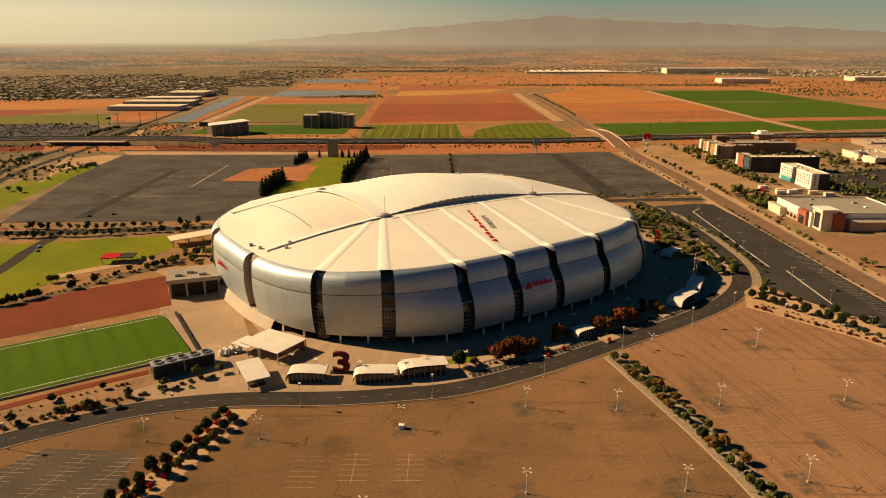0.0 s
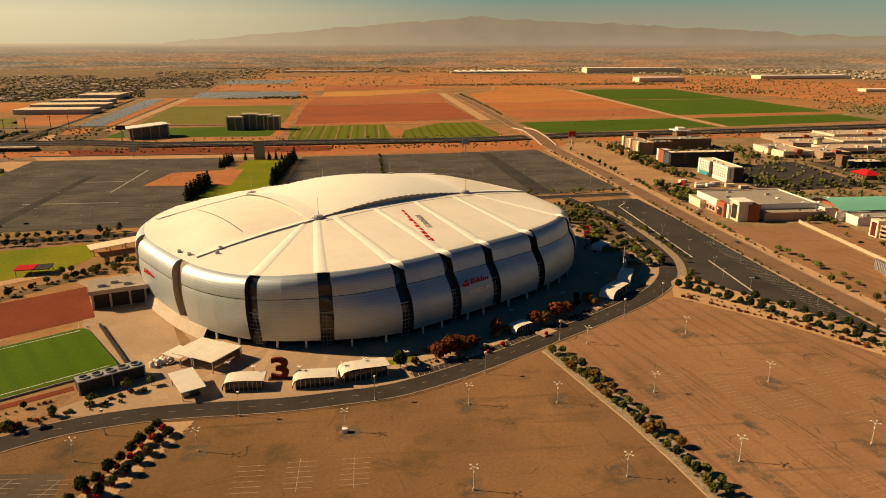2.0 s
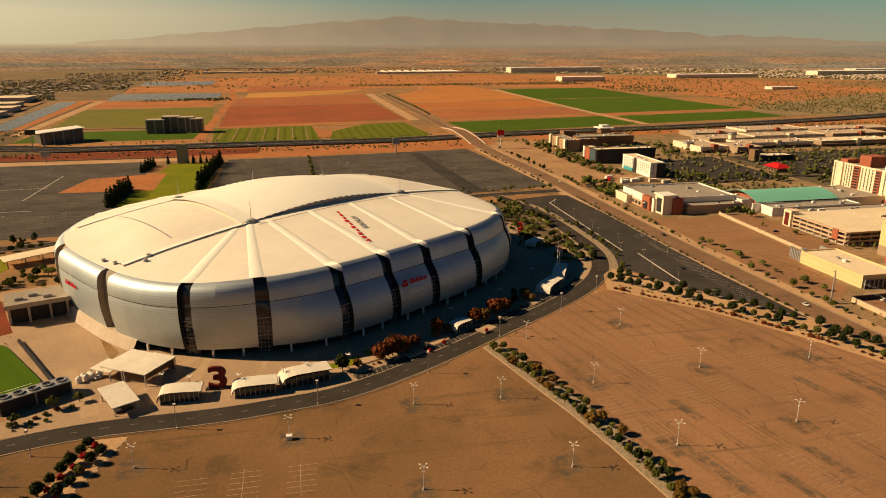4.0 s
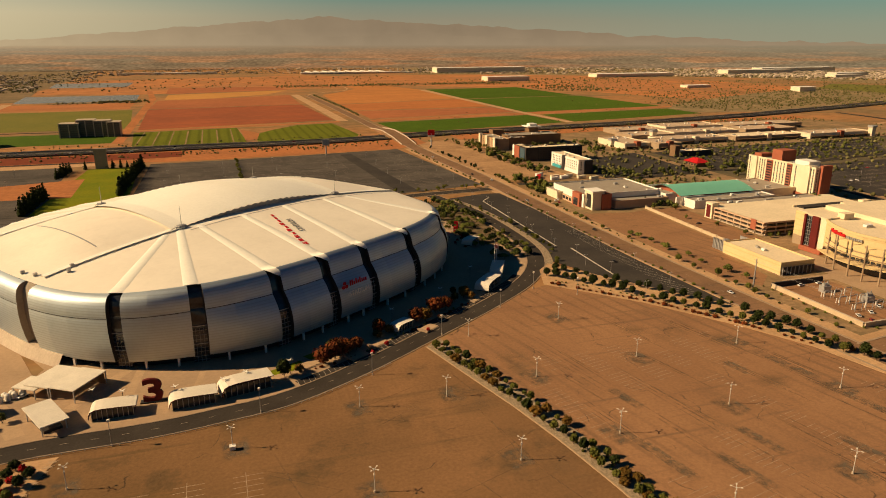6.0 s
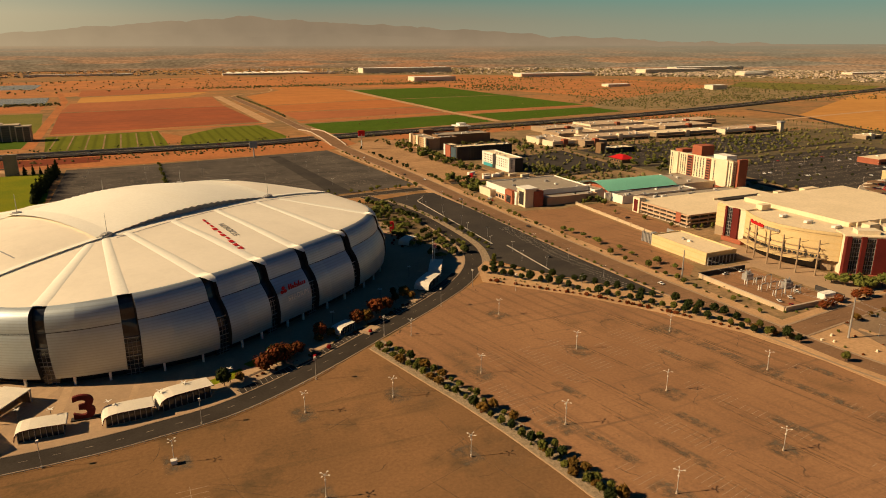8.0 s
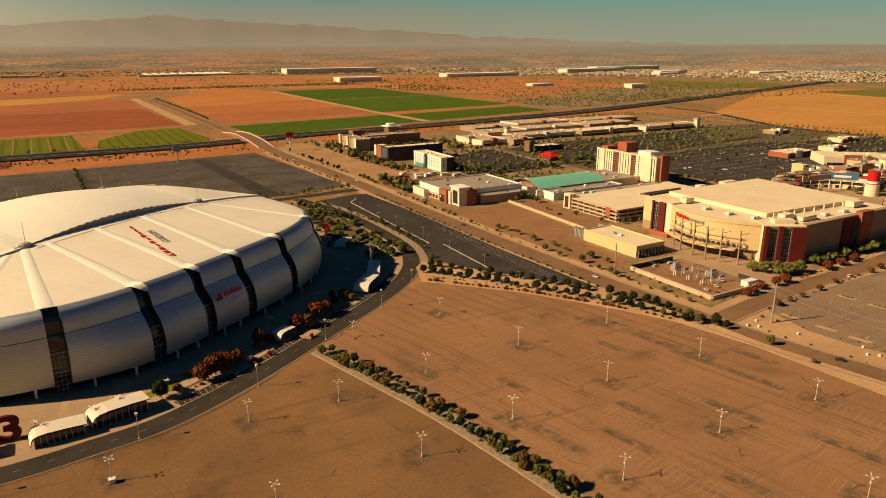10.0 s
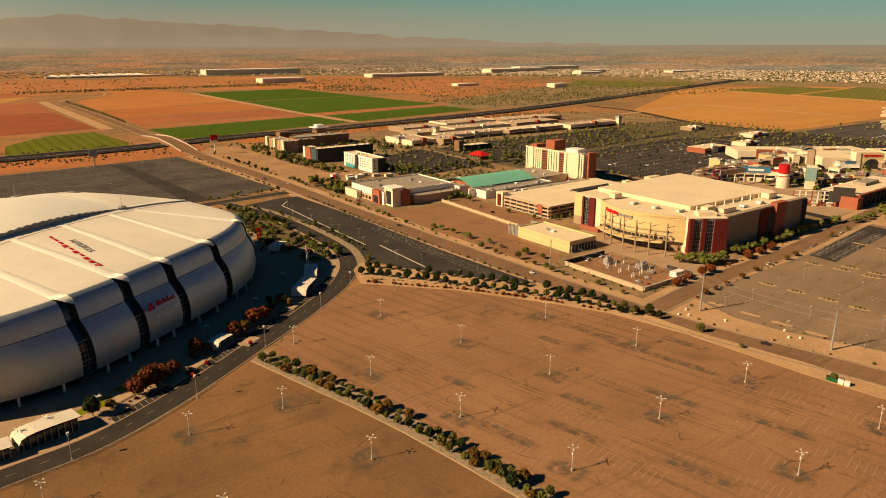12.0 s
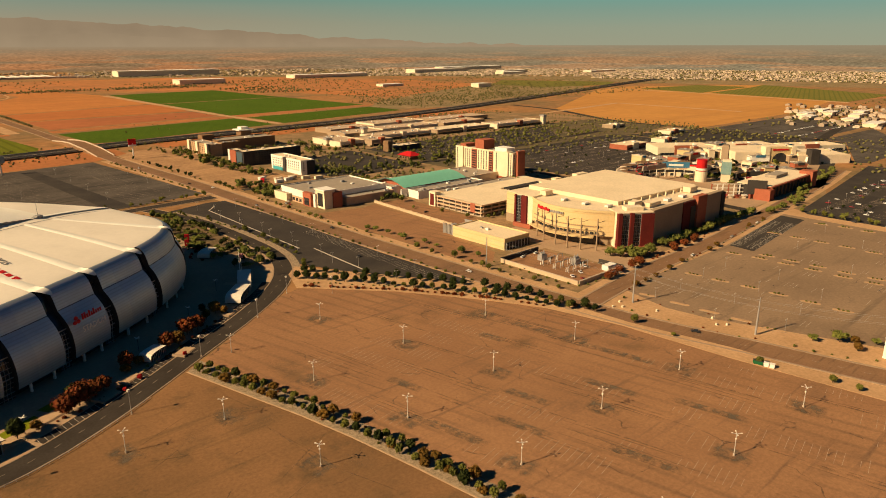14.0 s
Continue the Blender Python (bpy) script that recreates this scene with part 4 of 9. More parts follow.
def road(name, line, width, z, material, label, dashes=(), edge=None, lanes=3.0):
    ob = thing(name, label, "road", kind="structure")
    part("carriageway", Geo().ribbon(line, width, -0.3, z), material, ob)
    if dashes:
        gd = Geo()
        for off in dashes:
            ln = offset(line, off)
            for x, y, a in along(ln, 11):
                gd.box(-1.5, 1.5, -0.09, 0.09, z, z + 0.02, pose(x, y, 0, 0, 0, a))
        tagged(part("lane_dashes", gd, FADED, ob, "worn white lane dashes"), kind="stuff")
    if edge:
        for s in (-1, 1):
            part("kerb", Geo().ribbon(offset(line, s * (width / 2 + edge / 2)), edge, -0.2, z + 0.14), KERB, ob, "dusty concrete kerb")
    return ob


for name, line, w in (("verge_avenue", [p for p in AVE if p[1] < 1000], 37), ("verge_street", STREET_E[:60], 27)):
    solid(name, Geo().ribbon(line, w, -0.3, 0.07 if w > 30 else 0.06), SAND, "pale sandy verge beside the road", "verge", "structure")
BAY = [p for p in offset(RING, 8.6) if 12 < p[0] < 172 and p[1] < 420]
solid("stall_bay", Geo().ribbon(BAY, 6.4, 0, 0.15), ROAD, "dark asphalt stall bay beside the ring road", "parking lot", "structure")
solid("track_path", Geo().ribbon([(-260, 216), (-190, 263), (-166, 281), (-140, 297)], 4.5, 0, 0.13), TRACK, "narrow red clay path beside the turf", "path", "structure")
road("road_ring", RING, 12.0, 0.16, ROAD, "curved dark asphalt ring road round the stadium", (0.4,), 0.6)
road("road_avenue", AVE, 17, 0.14, AVENUE, "long straight sun-bleached avenue", (0,), 1.6)
road("road_cross", CROSS, 14, 0.14, ROAD, "dark street lined with trees", (0,), 1.2)
road("road_east", STREET_E, 13, 0.15, AVENUE, "faded street beside the arena", (0,), 1.4)
part_f = road("road_freeway", FWY, 46, 0.5, ROAD, "wide dark freeway crossing the plain")
for s in (-1, 1):
    part("barrier", Geo().ribbon(offset(FWY, s * 23.5), 0.8, 0, 2.2), CONCRETE if s > 0 else DARKSTEEL, part_f, "long freeway barrier")
part("median", Geo().ribbon(FWY, 1.2, 0, 1.6), CONCRETE, part_f)
for pts, w in (([(-315, 545), (-312, 492), (-305, 448), (-312, 400), (-350, 350)], 10), ([(-455, 620), (-480, 700), (-503, 770), (-520, 874), (-523, 956), (-530, 1058)], 11), ([(-500, 680), (-533, 818), (-549, 892), (-558, 947), (-566, 1056)], 11),
               ([(-566, 1118), (-580, 1180), (-592, 1280), (-580, 1371), (-650, 2040)], 10), ([(-542, 1118), (-562, 1200), (-572, 1290), (-560, 1366), (-330, 1368), (-180, 1350)], 10), ([(-1100, 1337), (-776, 1340), (-590, 1352)], 10), ([(-470, 1000), (-300, 998), (-160, 996)], 10),
               ([(540, 700), (640, 690), (800, 720), (1020, 740)], 12), ([(600, 270), (620, 420), (610, 500), (640, 700), (660, 860)], 12), ([(1180, 420), (1190, 640), (1195, 830), (1300, 1060), (1330, 1230)], 16),
               ([(300, 690), (420, 680), (540, 690)], 11), ([(760, 282), (1000, 350), (1200, 430), (1700, 520)], 16), ([(260, 2148), (296, 2237), (405, 2346), (441, 2499), (419, 2619), (214, 2673), (-80, 2690)], 6)):
    solid("road_side", Geo().ribbon(curve_through(pts, 15), w, -0.2, 0.15), ROAD if w > 9 else SAND, "narrow side road", "road", "structure")

# the freeway rises on an embankment and bridges the side road
overpass = thing("freeway_overpass", "low concrete freeway overpass with a dark underpass", "bridge", kind="structure")
hump = [(x, 1085 + 5 * (x + 700) / 350, 0.56 + 6.0 * smoothstep(-820, -640, x) * (1 - smoothstep(-450, -290, x))) for x in range(-820, -289, 10)]
part("deck", Geo().grid([[(x, y - 22.6, z), (x, y + 22.6, z)] for x, y, z in hump]), ROAD, overpass, "dark asphalt carriageway")
for s in (-1, 1):
    part("embankment", Geo().grid([[(x, y + s * 23, z), (x, y + s * (23 + 1.6 * z), 0)] for x, y, z in hump]), SCRUB, overpass, "planted embankment")
    part("parapet", Geo().grid([[(x, y + s * 22.6, z), (x, y + s * 22.6, z + 1.1), (x, y + s * 23.1, z + 1.1), (x, y + s * 23.1, z - 0.5)] for x, y, z in hump]), CONCRETE, overpass, "pale concrete parapet")
part("median", Geo().grid([[(x, y - 0.4, z), (x, y - 0.4, z + 0.9), (x, y + 0.4, z + 0.9), (x, y + 0.4, z)] for x, y, z in hump]), CONCRETE, overpass)
# no opening is cut: a charcoal block paints the shade under the bridge
part("underpass", Geo().box(-592, -500, 1050, 1062.5, 0, 4.6), CHARCOAL, overpass, "solid dark block standing for underpass shade")
part("girder", Geo().box(-606, -486, 1049, 1062.8, 4.6, 6.2), CONCRETE, overpass, "concrete bridge girder")

for d, a, b in ((-37, 8, 44), (37, 20, 60)):
    solid("road_frontage", Geo().ribbon(offset(FWY, d)[a:b], 11, -0.2, 0.3), ROAD, "dark frontage road beside the freeway", "road", "structure")

# avenue bridge over the freeway
bridge = thing("road_bridge", "concrete avenue bridge over the freeway", "bridge", kind="structure")
BR = [(269.5, 1255), (269.5, 1200), (269, 1160), (269, 1085), (269, 1030)]
deck = Geo()
for (x0, y0), (x1, y1), z0, z1 in zip(BR, BR[1:], (0.2, 4.5, 6.5, 4.5), (4.5, 6.5, 4.5, 0.2)):
    deck.add([(x0 - 11, y0, z0), (x0 + 11, y0, z0), (x1 + 11, y1, z1), (x1 - 11, y1, z1), (x0 - 11, y0, -1), (x0 + 11, y0, -1), (x1 + 11, y1, -1), (x1 - 11, y1, -1)],
             [(3, 2, 1, 0), (4, 5, 6, 7), (0, 1, 5, 4), (2, 3, 7, 6), (1, 2, 6, 5), (3, 0, 4, 7)])
part("deck", deck, AVENUE, bridge)
for s in (-1, 1):
    rail = Geo()
    for (x0, y0), (x1, y1), z0, z1 in zip(BR, BR[1:], (0.2, 4.5, 6.5, 4.5), (4.5, 6.5, 4.5, 0.2)):
        rail.add([(x0 + s * 11, y0, z0), (x0 + s * 11.8, y0, z0), (x1 + s * 11.8, y1, z1), (x1 + s * 11, y1, z1), (x0 + s * 11, y0, z0 + 1.6), (x0 + s * 11.8, y0, z0 + 1.6), (x1 + s * 11.8, y1, z1 + 1.6), (x1 + s * 11, y1, z1 + 1.6)],
                 [(3, 2, 1, 0), (4, 5, 6, 7), (0, 1, 5, 4), (2, 3, 7, 6), (1, 2, 6, 5), (3, 0, 4, 7)])
    part("parapet", rail, CONCRETE, bridge)

solid("bed_ring", Geo().ribbon([p for p in offset(RING, -9.2) if p[0] > 196 and 415 < p[1] < 640], 5.5, 0, 0.17), GRAVEL, "gravel bed between ring road and lot", "planting bed", "structure")
solid("paving_band", Geo().ribbon(curve_through([(150, 384), (166, 396), (178, 413), (184, 432)], 3), 9, 0, 0.145), PALEPAVING, "pale curved forecourt beside the ring road", "paving", "structure")

# painted stall lines
lines = Geo()
for x0, y0, n, mid in ((-56.5, 208, 7, False), (-38, 212, 6, True), (-18, 212, 6, True)):
    for k in range(n):
        x = x0 + 0.12 * k
        lines.box(x, x + 10.5, y0 + 3.2 * k, y0 + 3.2 * k + 0.16, 0.08, 0.10)
    if mid:
        lines.box(x0 + 5.0, x0 + 5.16, y0 - 2, y0 + 3.2 * n - 1, 0.08, 0.10)
rng = random.Random(5)
ROW = Vector((-11, 54)).normalized()
row_angle = math.degrees(math.atan2(ROW.y, ROW.x))
for ax in range(131, 300, 19):
    for k in range(4, 84):
        worn = noise.noise((ax * 0.37, k * 0.11, 2.0))
        if worn < -0.02 or rng.random() < 0.2:
            continue
        p = Vector((ax + 8, 60)) + ROW * 2.75 * k
        if p.x < 124 - (p.y - 150) * 0.12 or p.y > 322 - 1.55 * max(0, p.x - 205) + (18 if p.x < 215 else 0) or p.x > 288:
            continue
        half_l = 5.2 if worn > 0.12 else rng.choice((5.2, 2.6, 2.0))
        lines.box(-0.07, 0.07, -half_l, half_l, 0.08, 0.10, pose(p.x, p.y, 0, 0, 0, row_angle))
for cx, cy in ((-152.5, 230), (-134, 228), (-117, 225.6)):
    for k in range(11):
        a = Vector((cx, cy)) + Vector((-1.0, -2.62)) * k
        lines.box(-4.8, 4.8, -0.08, 0.08, 0.12, 0.14, pose(a.x, a.y, 0, 0, 0, -3))
    lines.box(-0.08, 0.08, -31, 0, 0.12, 0.14, pose(cx, cy, 0, 0, 0, -21))
tagged(solid("parking_lines", lines, LINES, "worn white parking stall lines on asphalt", "parking lines", "stuff"))
lines = Geo()
for k in range(60):
    lines.box(-0.06, 0.06, 0, 11, 0.10, 0.12, pose(253 + 0.03 * k, 330 + 2.8 * k, 0, 0, 0, -82))
lines.box(-0.5, 0.5, 0, 165, 0.10, 0.26, pose(232, 622, 0, 0, 0, 178.6))
lines.box(-0.5, 0.5, 0, 70, 0.10, 0.26, pose(236.2, 449, 0, 0, 0, 177.4))
lines.box(-0.5, 0.5, 0, 18, 0.10, 0.26, pose(232, 622, 0, 0, 0, -40))
solid("parking_lines", lines, PAINT, "worn pale stall lines and a divider on dark asphalt", "parking lines", "stuff")
lines = Geo()
for row in range(8):
    for k in range(40):
        p = Vector((352 + 31 * row, 226)) + Vector((0.1, -2.75)) * k
        if rng.random() < 0.4 * (math.sin(k * 0.3 + row) > -0.2):
            lines.box(-5, 5, -0.07, 0.07, 0.10, 0.12, pose(p.x, p.y, 0, 0, 0, 2))
for off in (0, 1):
    for k in range(34):
        p = Vector((480 + 3.0 * k, 225.5 + 0.29 * k + 12.5 * off))
        lines.box(-0.1, 0.1, -4.4, 4.4, 0.14, 0.16, pose(p.x, p.y, 0, 0, 0, 6))
    lines.box(-2, 101, -0.1, 0.1, 0.14, 0.16, pose(480, 225.5 + 12.5 * off, 0, 0, 0, 5.5))
solid("parking_lines", lines, PAINT, "worn stall lines on faded asphalt", "parking lines", "stuff")
lines = Geo()
for k in range(30):
    y = 712 + 8.4 * k
    for x0, x1 in ((-92, 5), (22, 145), (192, 238)):
        for q in range(int((x1 - x0) / 6)):
            if rng.random() < 0.7:
                lines.box(x0 + 6 * q, x0 + 6 * q + 5, y, y + 0.3, 0.10, 0.13)
for k in range(26):
    y = 612 + 13 * k
    for q in range(30):
        if rng.random() < 0.35:
            x = -405 - 0.22 * (y - 600) + 7 * q
            if x < -200:
                lines.box(x, x + 6, y, y + 0.25, 0.10, 0.13)
solid("parking_lines", lines, FADED, "faded stall lines on grey lots", "parking lines", "stuff")
lines = Geo()
for k in range(11):
    y = 488 + 18.5 * k
    for q in range(118):
        x = 652 + 2.9 * q
        if rng.random() < 0.8 and x + 0.9 * max(0, 560 - y) < 985:
            lines.box(x, x + 0.16, y - 5, y + 5, 0.10, 0.13)
for k in range(6):
    for q in range(120):
        x, y = 600 + 3.2 * q, 748 + 19 * k + 0.06 * 3.2 * q
        if rng.random() < 0.7 and y < 850:
            lines.box(x, x + 0.16, y - 5, y + 5, 0.10, 0.13)
for k in range(8):
    for q in range(105):
        if rng.random() < 0.75:
            lines.box(640 + 2.9 * q, 640.16 + 2.9 * q, 76 + 22 * k, 86 + 22 * k, 0.10, 0.13)
solid("parking_lines", lines, FADED, "faded stall lines on dark lots", "parking lines", "stuff")
for x, y, s, w in ((-340, 690, 0, 90), (-330, 800, 2, 60), (-274.5, 740, 90.5, 135)):
    solid("painted_line", Geo().box(0, w, -0.6, 0.6, 0.10, 0.13, pose(x, y, 0, 0, 0, s)), PAINT, "long pale line on a grey lot", "road marking", "structure")

sheet("lot_strip", [(-334, 842), (-324, 842), (-320, 596), (-331, 596)], 0.14, DARKLOT, "darker drive lane across the lot", "parking lot")
# crowded lot beyond the freeway
crowd = Geo()
crng = random.Random(31)
for k in range(11):
    for q in range(70):
        if crng.random() < 0.62:
            x, y = -1120 + 6.9 * q + crng.uniform(-0.5, 0.5), 1142 + 17 * k
            if x < -630 - 0.28 * max(0, y - 1230):
                crowd.box(x, x + 2.0, y, y + 4.6, 0.1, 1.0).box(x + 0.15, x + 1.85, y + 1.0, y + 3.8, 1.0, 1.6)
solid("far_parked_cars", crowd, island_tint(mat("mixed_car_paint", (0.30, 0.27, 0.24), (0.12, 0.11, 0.10), big=0.03, fine=1, amount=0.3, rough=0.4, bump=0), 0.6), "hundreds of parked cars on a grey lot", "cars", "stuff")

# dark stains on the worn lots: round the lamp feet, along the stall rows, and tyre tracks


def stain_material(name, colour, strength, soft, grain):
    """A worn stain that thins out to a ragged edge."""
    m = mat(name, colour, tuple(1.35 * c for c in colour), big=0.15, fine=0.9, amount=0.3, bump=0)
    nt = m.node_tree
    node, link = nt.nodes.new, nt.links.new
    sep = node("ShaderNodeSeparateXYZ")
    link(node("ShaderNodeTexCoord").outputs["Generated"], sep.inputs[0])
    edge = []
    for axis in ("X", "Y"):
        a = node("ShaderNodeMath")
        a.operation = "PINGPONG"
        a.inputs[1].default_value = 0.5
        link(sep.outputs[axis], a.inputs[0])
        b = node("ShaderNodeMapRange")
        b.interpolation_type = "SMOOTHSTEP"
        b.inputs["From Max"].default_value = soft
        link(a.outputs[0], b.inputs["Value"])
        edge.append(b.outputs[0])
    n = node("ShaderNodeTexNoise")
    n.inputs["Scale"].default_value, n.inputs["Detail"].default_value, n.inputs["Roughness"].default_value = grain, 5, 0.65
    geo_at = node("ShaderNodeNewGeometry")
    link(geo_at.outputs["Position"], n.inputs["Vector"])
    r = node("ShaderNodeMapRange")
    r.inputs["From Min"].default_value, r.inputs["From Max"].default_value = 0.36, 0.62
    r.inputs["To Max"].default_value = strength
    link(n.outputs["Fac"], r.inputs["Value"])
    value = r.outputs[0]
    for e in edge:
        mul = node("ShaderNodeMath")
        mul.operation = "MULTIPLY"
        link(value, mul.inputs[0])
        link(e, mul.inputs[1])
        value = mul.outputs[0]
    link(value, nt.nodes["Principled BSDF"].inputs["Alpha"])
    return m


STAIN = stain_material("asphalt_stain", (0.085, 0.068, 0.048), 0.92, 0.22, 0.22)
TYRE = stain_material("tyre_streak", (0.11, 0.07, 0.042), 0.6, 0.35, 0.12)
OIL = stain_material("broad_stain", (0.10, 0.07, 0.042), 0.5, 0.5, 0.05)
quad = Geo().add([(-0.5, -0.5, 0), (0.5, -0.5, 0), (0.5, 0.5, 0), (-0.5, 0.5, 0)], [(0, 1, 2, 3)])
STAIN_ME, TYRE_ME, OIL_ME = (quad.mesh(n, m) for n, m in (("asphalt_stain", STAIN), ("tyre_streak", TYRE), ("broad_stain", OIL)))
stains = 0


def stain(me, x, y, w, d, a, label):
    global stains
    ob = solid("asphalt_stain", me, None, label, "stain", "structure", m=pose(x, y, 0.104 + 0.0006 * (stains % 60), 0, 0, a) @ Matrix.Diagonal((w, d, 1, 1)))
    ob.visible_shadow = False
    stains += 1


SR = random.Random(66)
LOT_LAMPS = ((130, 211), (119.5, 265.5), (139.5, 157.5), (202.5, 107.6), (195, 161.3), (187.2, 216.6), (175.8, 269.5), (259.4, 104.3), (253, 158), (245, 213), (234.2, 267.3), (162, 326), (265, 55), (209, 58))
for x, y in LOT_LAMPS:
    stain(STAIN_ME, x + SR.uniform(-1, 1), y + SR.uniform(-2, 2), 17, 13, 101.5, "dark sealed asphalt round a lamp foot")
for x, y in ((28.9, 204.4), (35.7, 263.5), (84.9, 206.3), (73.9, 260.8), (-16.8, 247.6), (-72.4, 239), (-26, 189)):
    stain(STAIN_ME, x + SR.uniform(-2, 2), y + SR.uniform(-2, 2), 16, 12, 95, "dark sealed asphalt round a lamp foot")
for x, y, w in ((137, 190, 34), (247, 188, 46), (240, 240, 40), (214, 170, 30), (180, 190, 26), (215, 245, 18), (228, 130, 36), (160, 175, 30), (268, 200, 30), (176, 130, 34), (148, 235, 22)):
    stain(STAIN_ME, x, y, w, 6.5, 101.5, "dark patchy strip along a stall row")
# tyre tracks run in bundles along the rows
for k in range(26):
    bx, by = SR.uniform(130, 285), SR.uniform(70, 320)
    if bx + (by - 70) * 0.42 > 345 or bx < 122 - (by - 160) * 0.12:
        continue
    for q in range(SR.randrange(2, 5)):
        stain(TYRE_ME, bx + SR.uniform(-4, 4), by + SR.uniform(-14, 14), SR.uniform(35, 80), SR.uniform(0.7, 1.6), 101.5 + SR.uniform(-2, 2), "faint dark tyre tracks on asphalt")
for k in range(16):
    bx, by = SR.uniform(-70, 100), SR.uniform(180, 290)
    if by > 255 + 0.45 * max(0, bx):
        continue
    for q in range(SR.randrange(1, 4)):
        stain(TYRE_ME, bx + SR.uniform(-3, 3), by + SR.uniform(-8, 8), SR.uniform(18, 46), SR.uniform(0.6, 1.4), SR.choice((20, 24, 98, 104, 150)) + SR.uniform(-6, 6), "faint dark tyre tracks on asphalt")
for k in range(22):
    bx, by = SR.uniform(-140, 270), SR.uniform(150, 330)
    if by > 235 + 0.42 * max(0, bx + 60) or by > 640 - 1.35 * bx:
        continue
    stain(OIL_ME, bx, by, SR.uniform(22, 50), SR.uniform(14, 30), SR.uniform(0, 180), "broad faint dirt stain on asphalt")

# ---- the stadium ----
SA, SB, SN = 134.0, 127.0, 3.3      # half length, half width and squareness of the roof's outline
STADIUM = pose(-20.1, 479.2, 0, 0, 0, 34)


def half(v):
    """Half width and squareness: the far side is shallower and rounder."""
    return (SB, SN) if v <= 0 else (100.0, 2.3)


def rim_at(phi):
    b, n = half(math.sin(phi))
    c, s = abs(math.cos(phi)) / SA, abs(math.sin(phi)) / b
    r = (c ** n + s ** n) ** (-1 / n)
    return r * math.cos(phi), r * math.sin(phi)


def outward(u, v):
    b, p = half(v)
    n = Vector((math.copysign((abs(u) / SA) ** (p - 1) / SA, u), math.copysign((abs(v) / b) ** (p - 1) / b, v)))
    return n.normalized()


def rim_z(u):
    return 39.0 - 2.0 * smoothstep(90, 134, abs(u))


def ridge_z(u):
    return 37.0 + 12.5 * (1 - ((u - 6) / 140) ** 2)


TRUSS_V = 46.0


def roof_z(u, v):
    top = ridge_z(u)
    if abs(v) <= TRUSS_V:
        return top + 4.4 * (1 - (v / TRUSS_V) ** 2) * (1 - smoothstep(88, 130, abs(u)))
    b, p = half(v)
    edge = b * max(1e-6, 1 - min(1.0, abs(u) / SA) ** p) ** (1 / p)
    if edge <= TRUSS_V + 1:
        return top
    t = min(1.0, max(0.0, (edge - abs(v)) / (edge - TRUSS_V)))
    return rim_z(u) + (top - rim_z(u)) * t ** 0.85


#            height  out at the ends  out along the sides: an upper and a lower lobe with a waist between
PROFILE = ((1.00, 0.0, 0.0), (0.985, 2.2, 1.6), (0.955, 3.9, 3.0), (0.91, 5.0, 4.3), (0.85, 5.6, 5.3), (0.785, 5.9, 6.0), (0.735, 5.9, 6.5), (0.715, 5.8, 6.8), (0.69, 6.0, 7.6), (0.63, 6.1, 9.5), (0.56, 6.1, 11.2), (0.47, 5.9, 12.6), (0.37, 5.5, 13.4), (0.27, 4.9, 13.6), (0.19, 4.3, 13.3), (0.115, 3.6, 12.7))


def bulge(u):
    """How far the lower lobe swells: little at the west, most along the middle, less to the east."""
    return smoothstep(-104, -52, u) * (1 - 0.30 * smoothstep(20, 100, u))


def wall_point(phi, level, inset=0.0):
    f, d0, d1 = level
    u, v = rim_at(phi)
    n = outward(u, v)
    d = d0 + (d1 - d0) * bulge(u) - inset
    return (u + n.x * d, v + n.y * d, f * rim_z(u))


stadium = thing("stadium", "huge domed stadium with a cream roof and silver metal walls", "stadium", m=STADIUM)

# roof shell
rows = []
for j in range(91):
    s = (j / 90) ** 0.9
    row = []
    for i in range(200):
        u, v = rim_at(2 * math.pi * i / 200)
        u, v = u * s, v * s
        row.append((u, v, roof_z(u, v)))
    rows.append(row)
part("roof", Geo().grid(rows[1:], close=True).add([(0, 0, roof_z(0, 0))] + rows[1], [(0, i + 1, (i + 1) % 200 + 1) for i in range(200)]), ROOF, stadium, "smooth cream roof membrane", smooth=True)

# raised fabric roof between the trusses
U0, U1 = -49.0, 72.0
rows = []
for j in range(49):
    u = U0 + (U1 - U0) * j / 48
    swell = math.sin(math.pi * min(1.0, j / 46)) ** 1.15 if j < 46 else 0.0
    row = []
    for i in range(25):
        v = -TRUSS_V + 2 * TRUSS_V * i / 24
        k = 1 - (v / TRUSS_V) ** 2
        ripple = 0.4 * math.cos(j * math.pi) * (1 - k) ** 3 * swell ** 0.5
        row.append((u, v, ridge_z(u) + 0.45 + 2.7 * swell + (4.4 + 1.0 * swell) * k + ripple))
    rows.append(row)
part("fabric_roof", Geo().grid(rows), FABRIC, stadium, "bulging white fabric roof panel with scalloped edges", smooth=True)
for i, s in ((0, -1), (24, 1)):
    skirt = Geo().grid([[(r[i][0], r[i][1] + 0.3 * s, r[i][2] - 0.1) for r in rows], [(r[i][0], r[i][1] - 0.6 * s, ridge_z(r[i][0]) - 0.3) for r in rows]])
    part("fascia", skirt, STEEL, stadium, "grey fascia under the fabric edge")
for at in (0, 24, 48):
    band = []
    for j in (at - 1, at + 1):
        j = min(48, max(0, j))
        band.append([(p[0] + (2.2 if at == 48 and j == 48 else -8.0 if at == 0 and j == 0 else 0), p[1], p[2] + 0.2) for p in rows[j]])
    part("fabric_seam", Geo().grid(band), FABRIC, stadium, "pale seam band across the fabric", smooth=True)

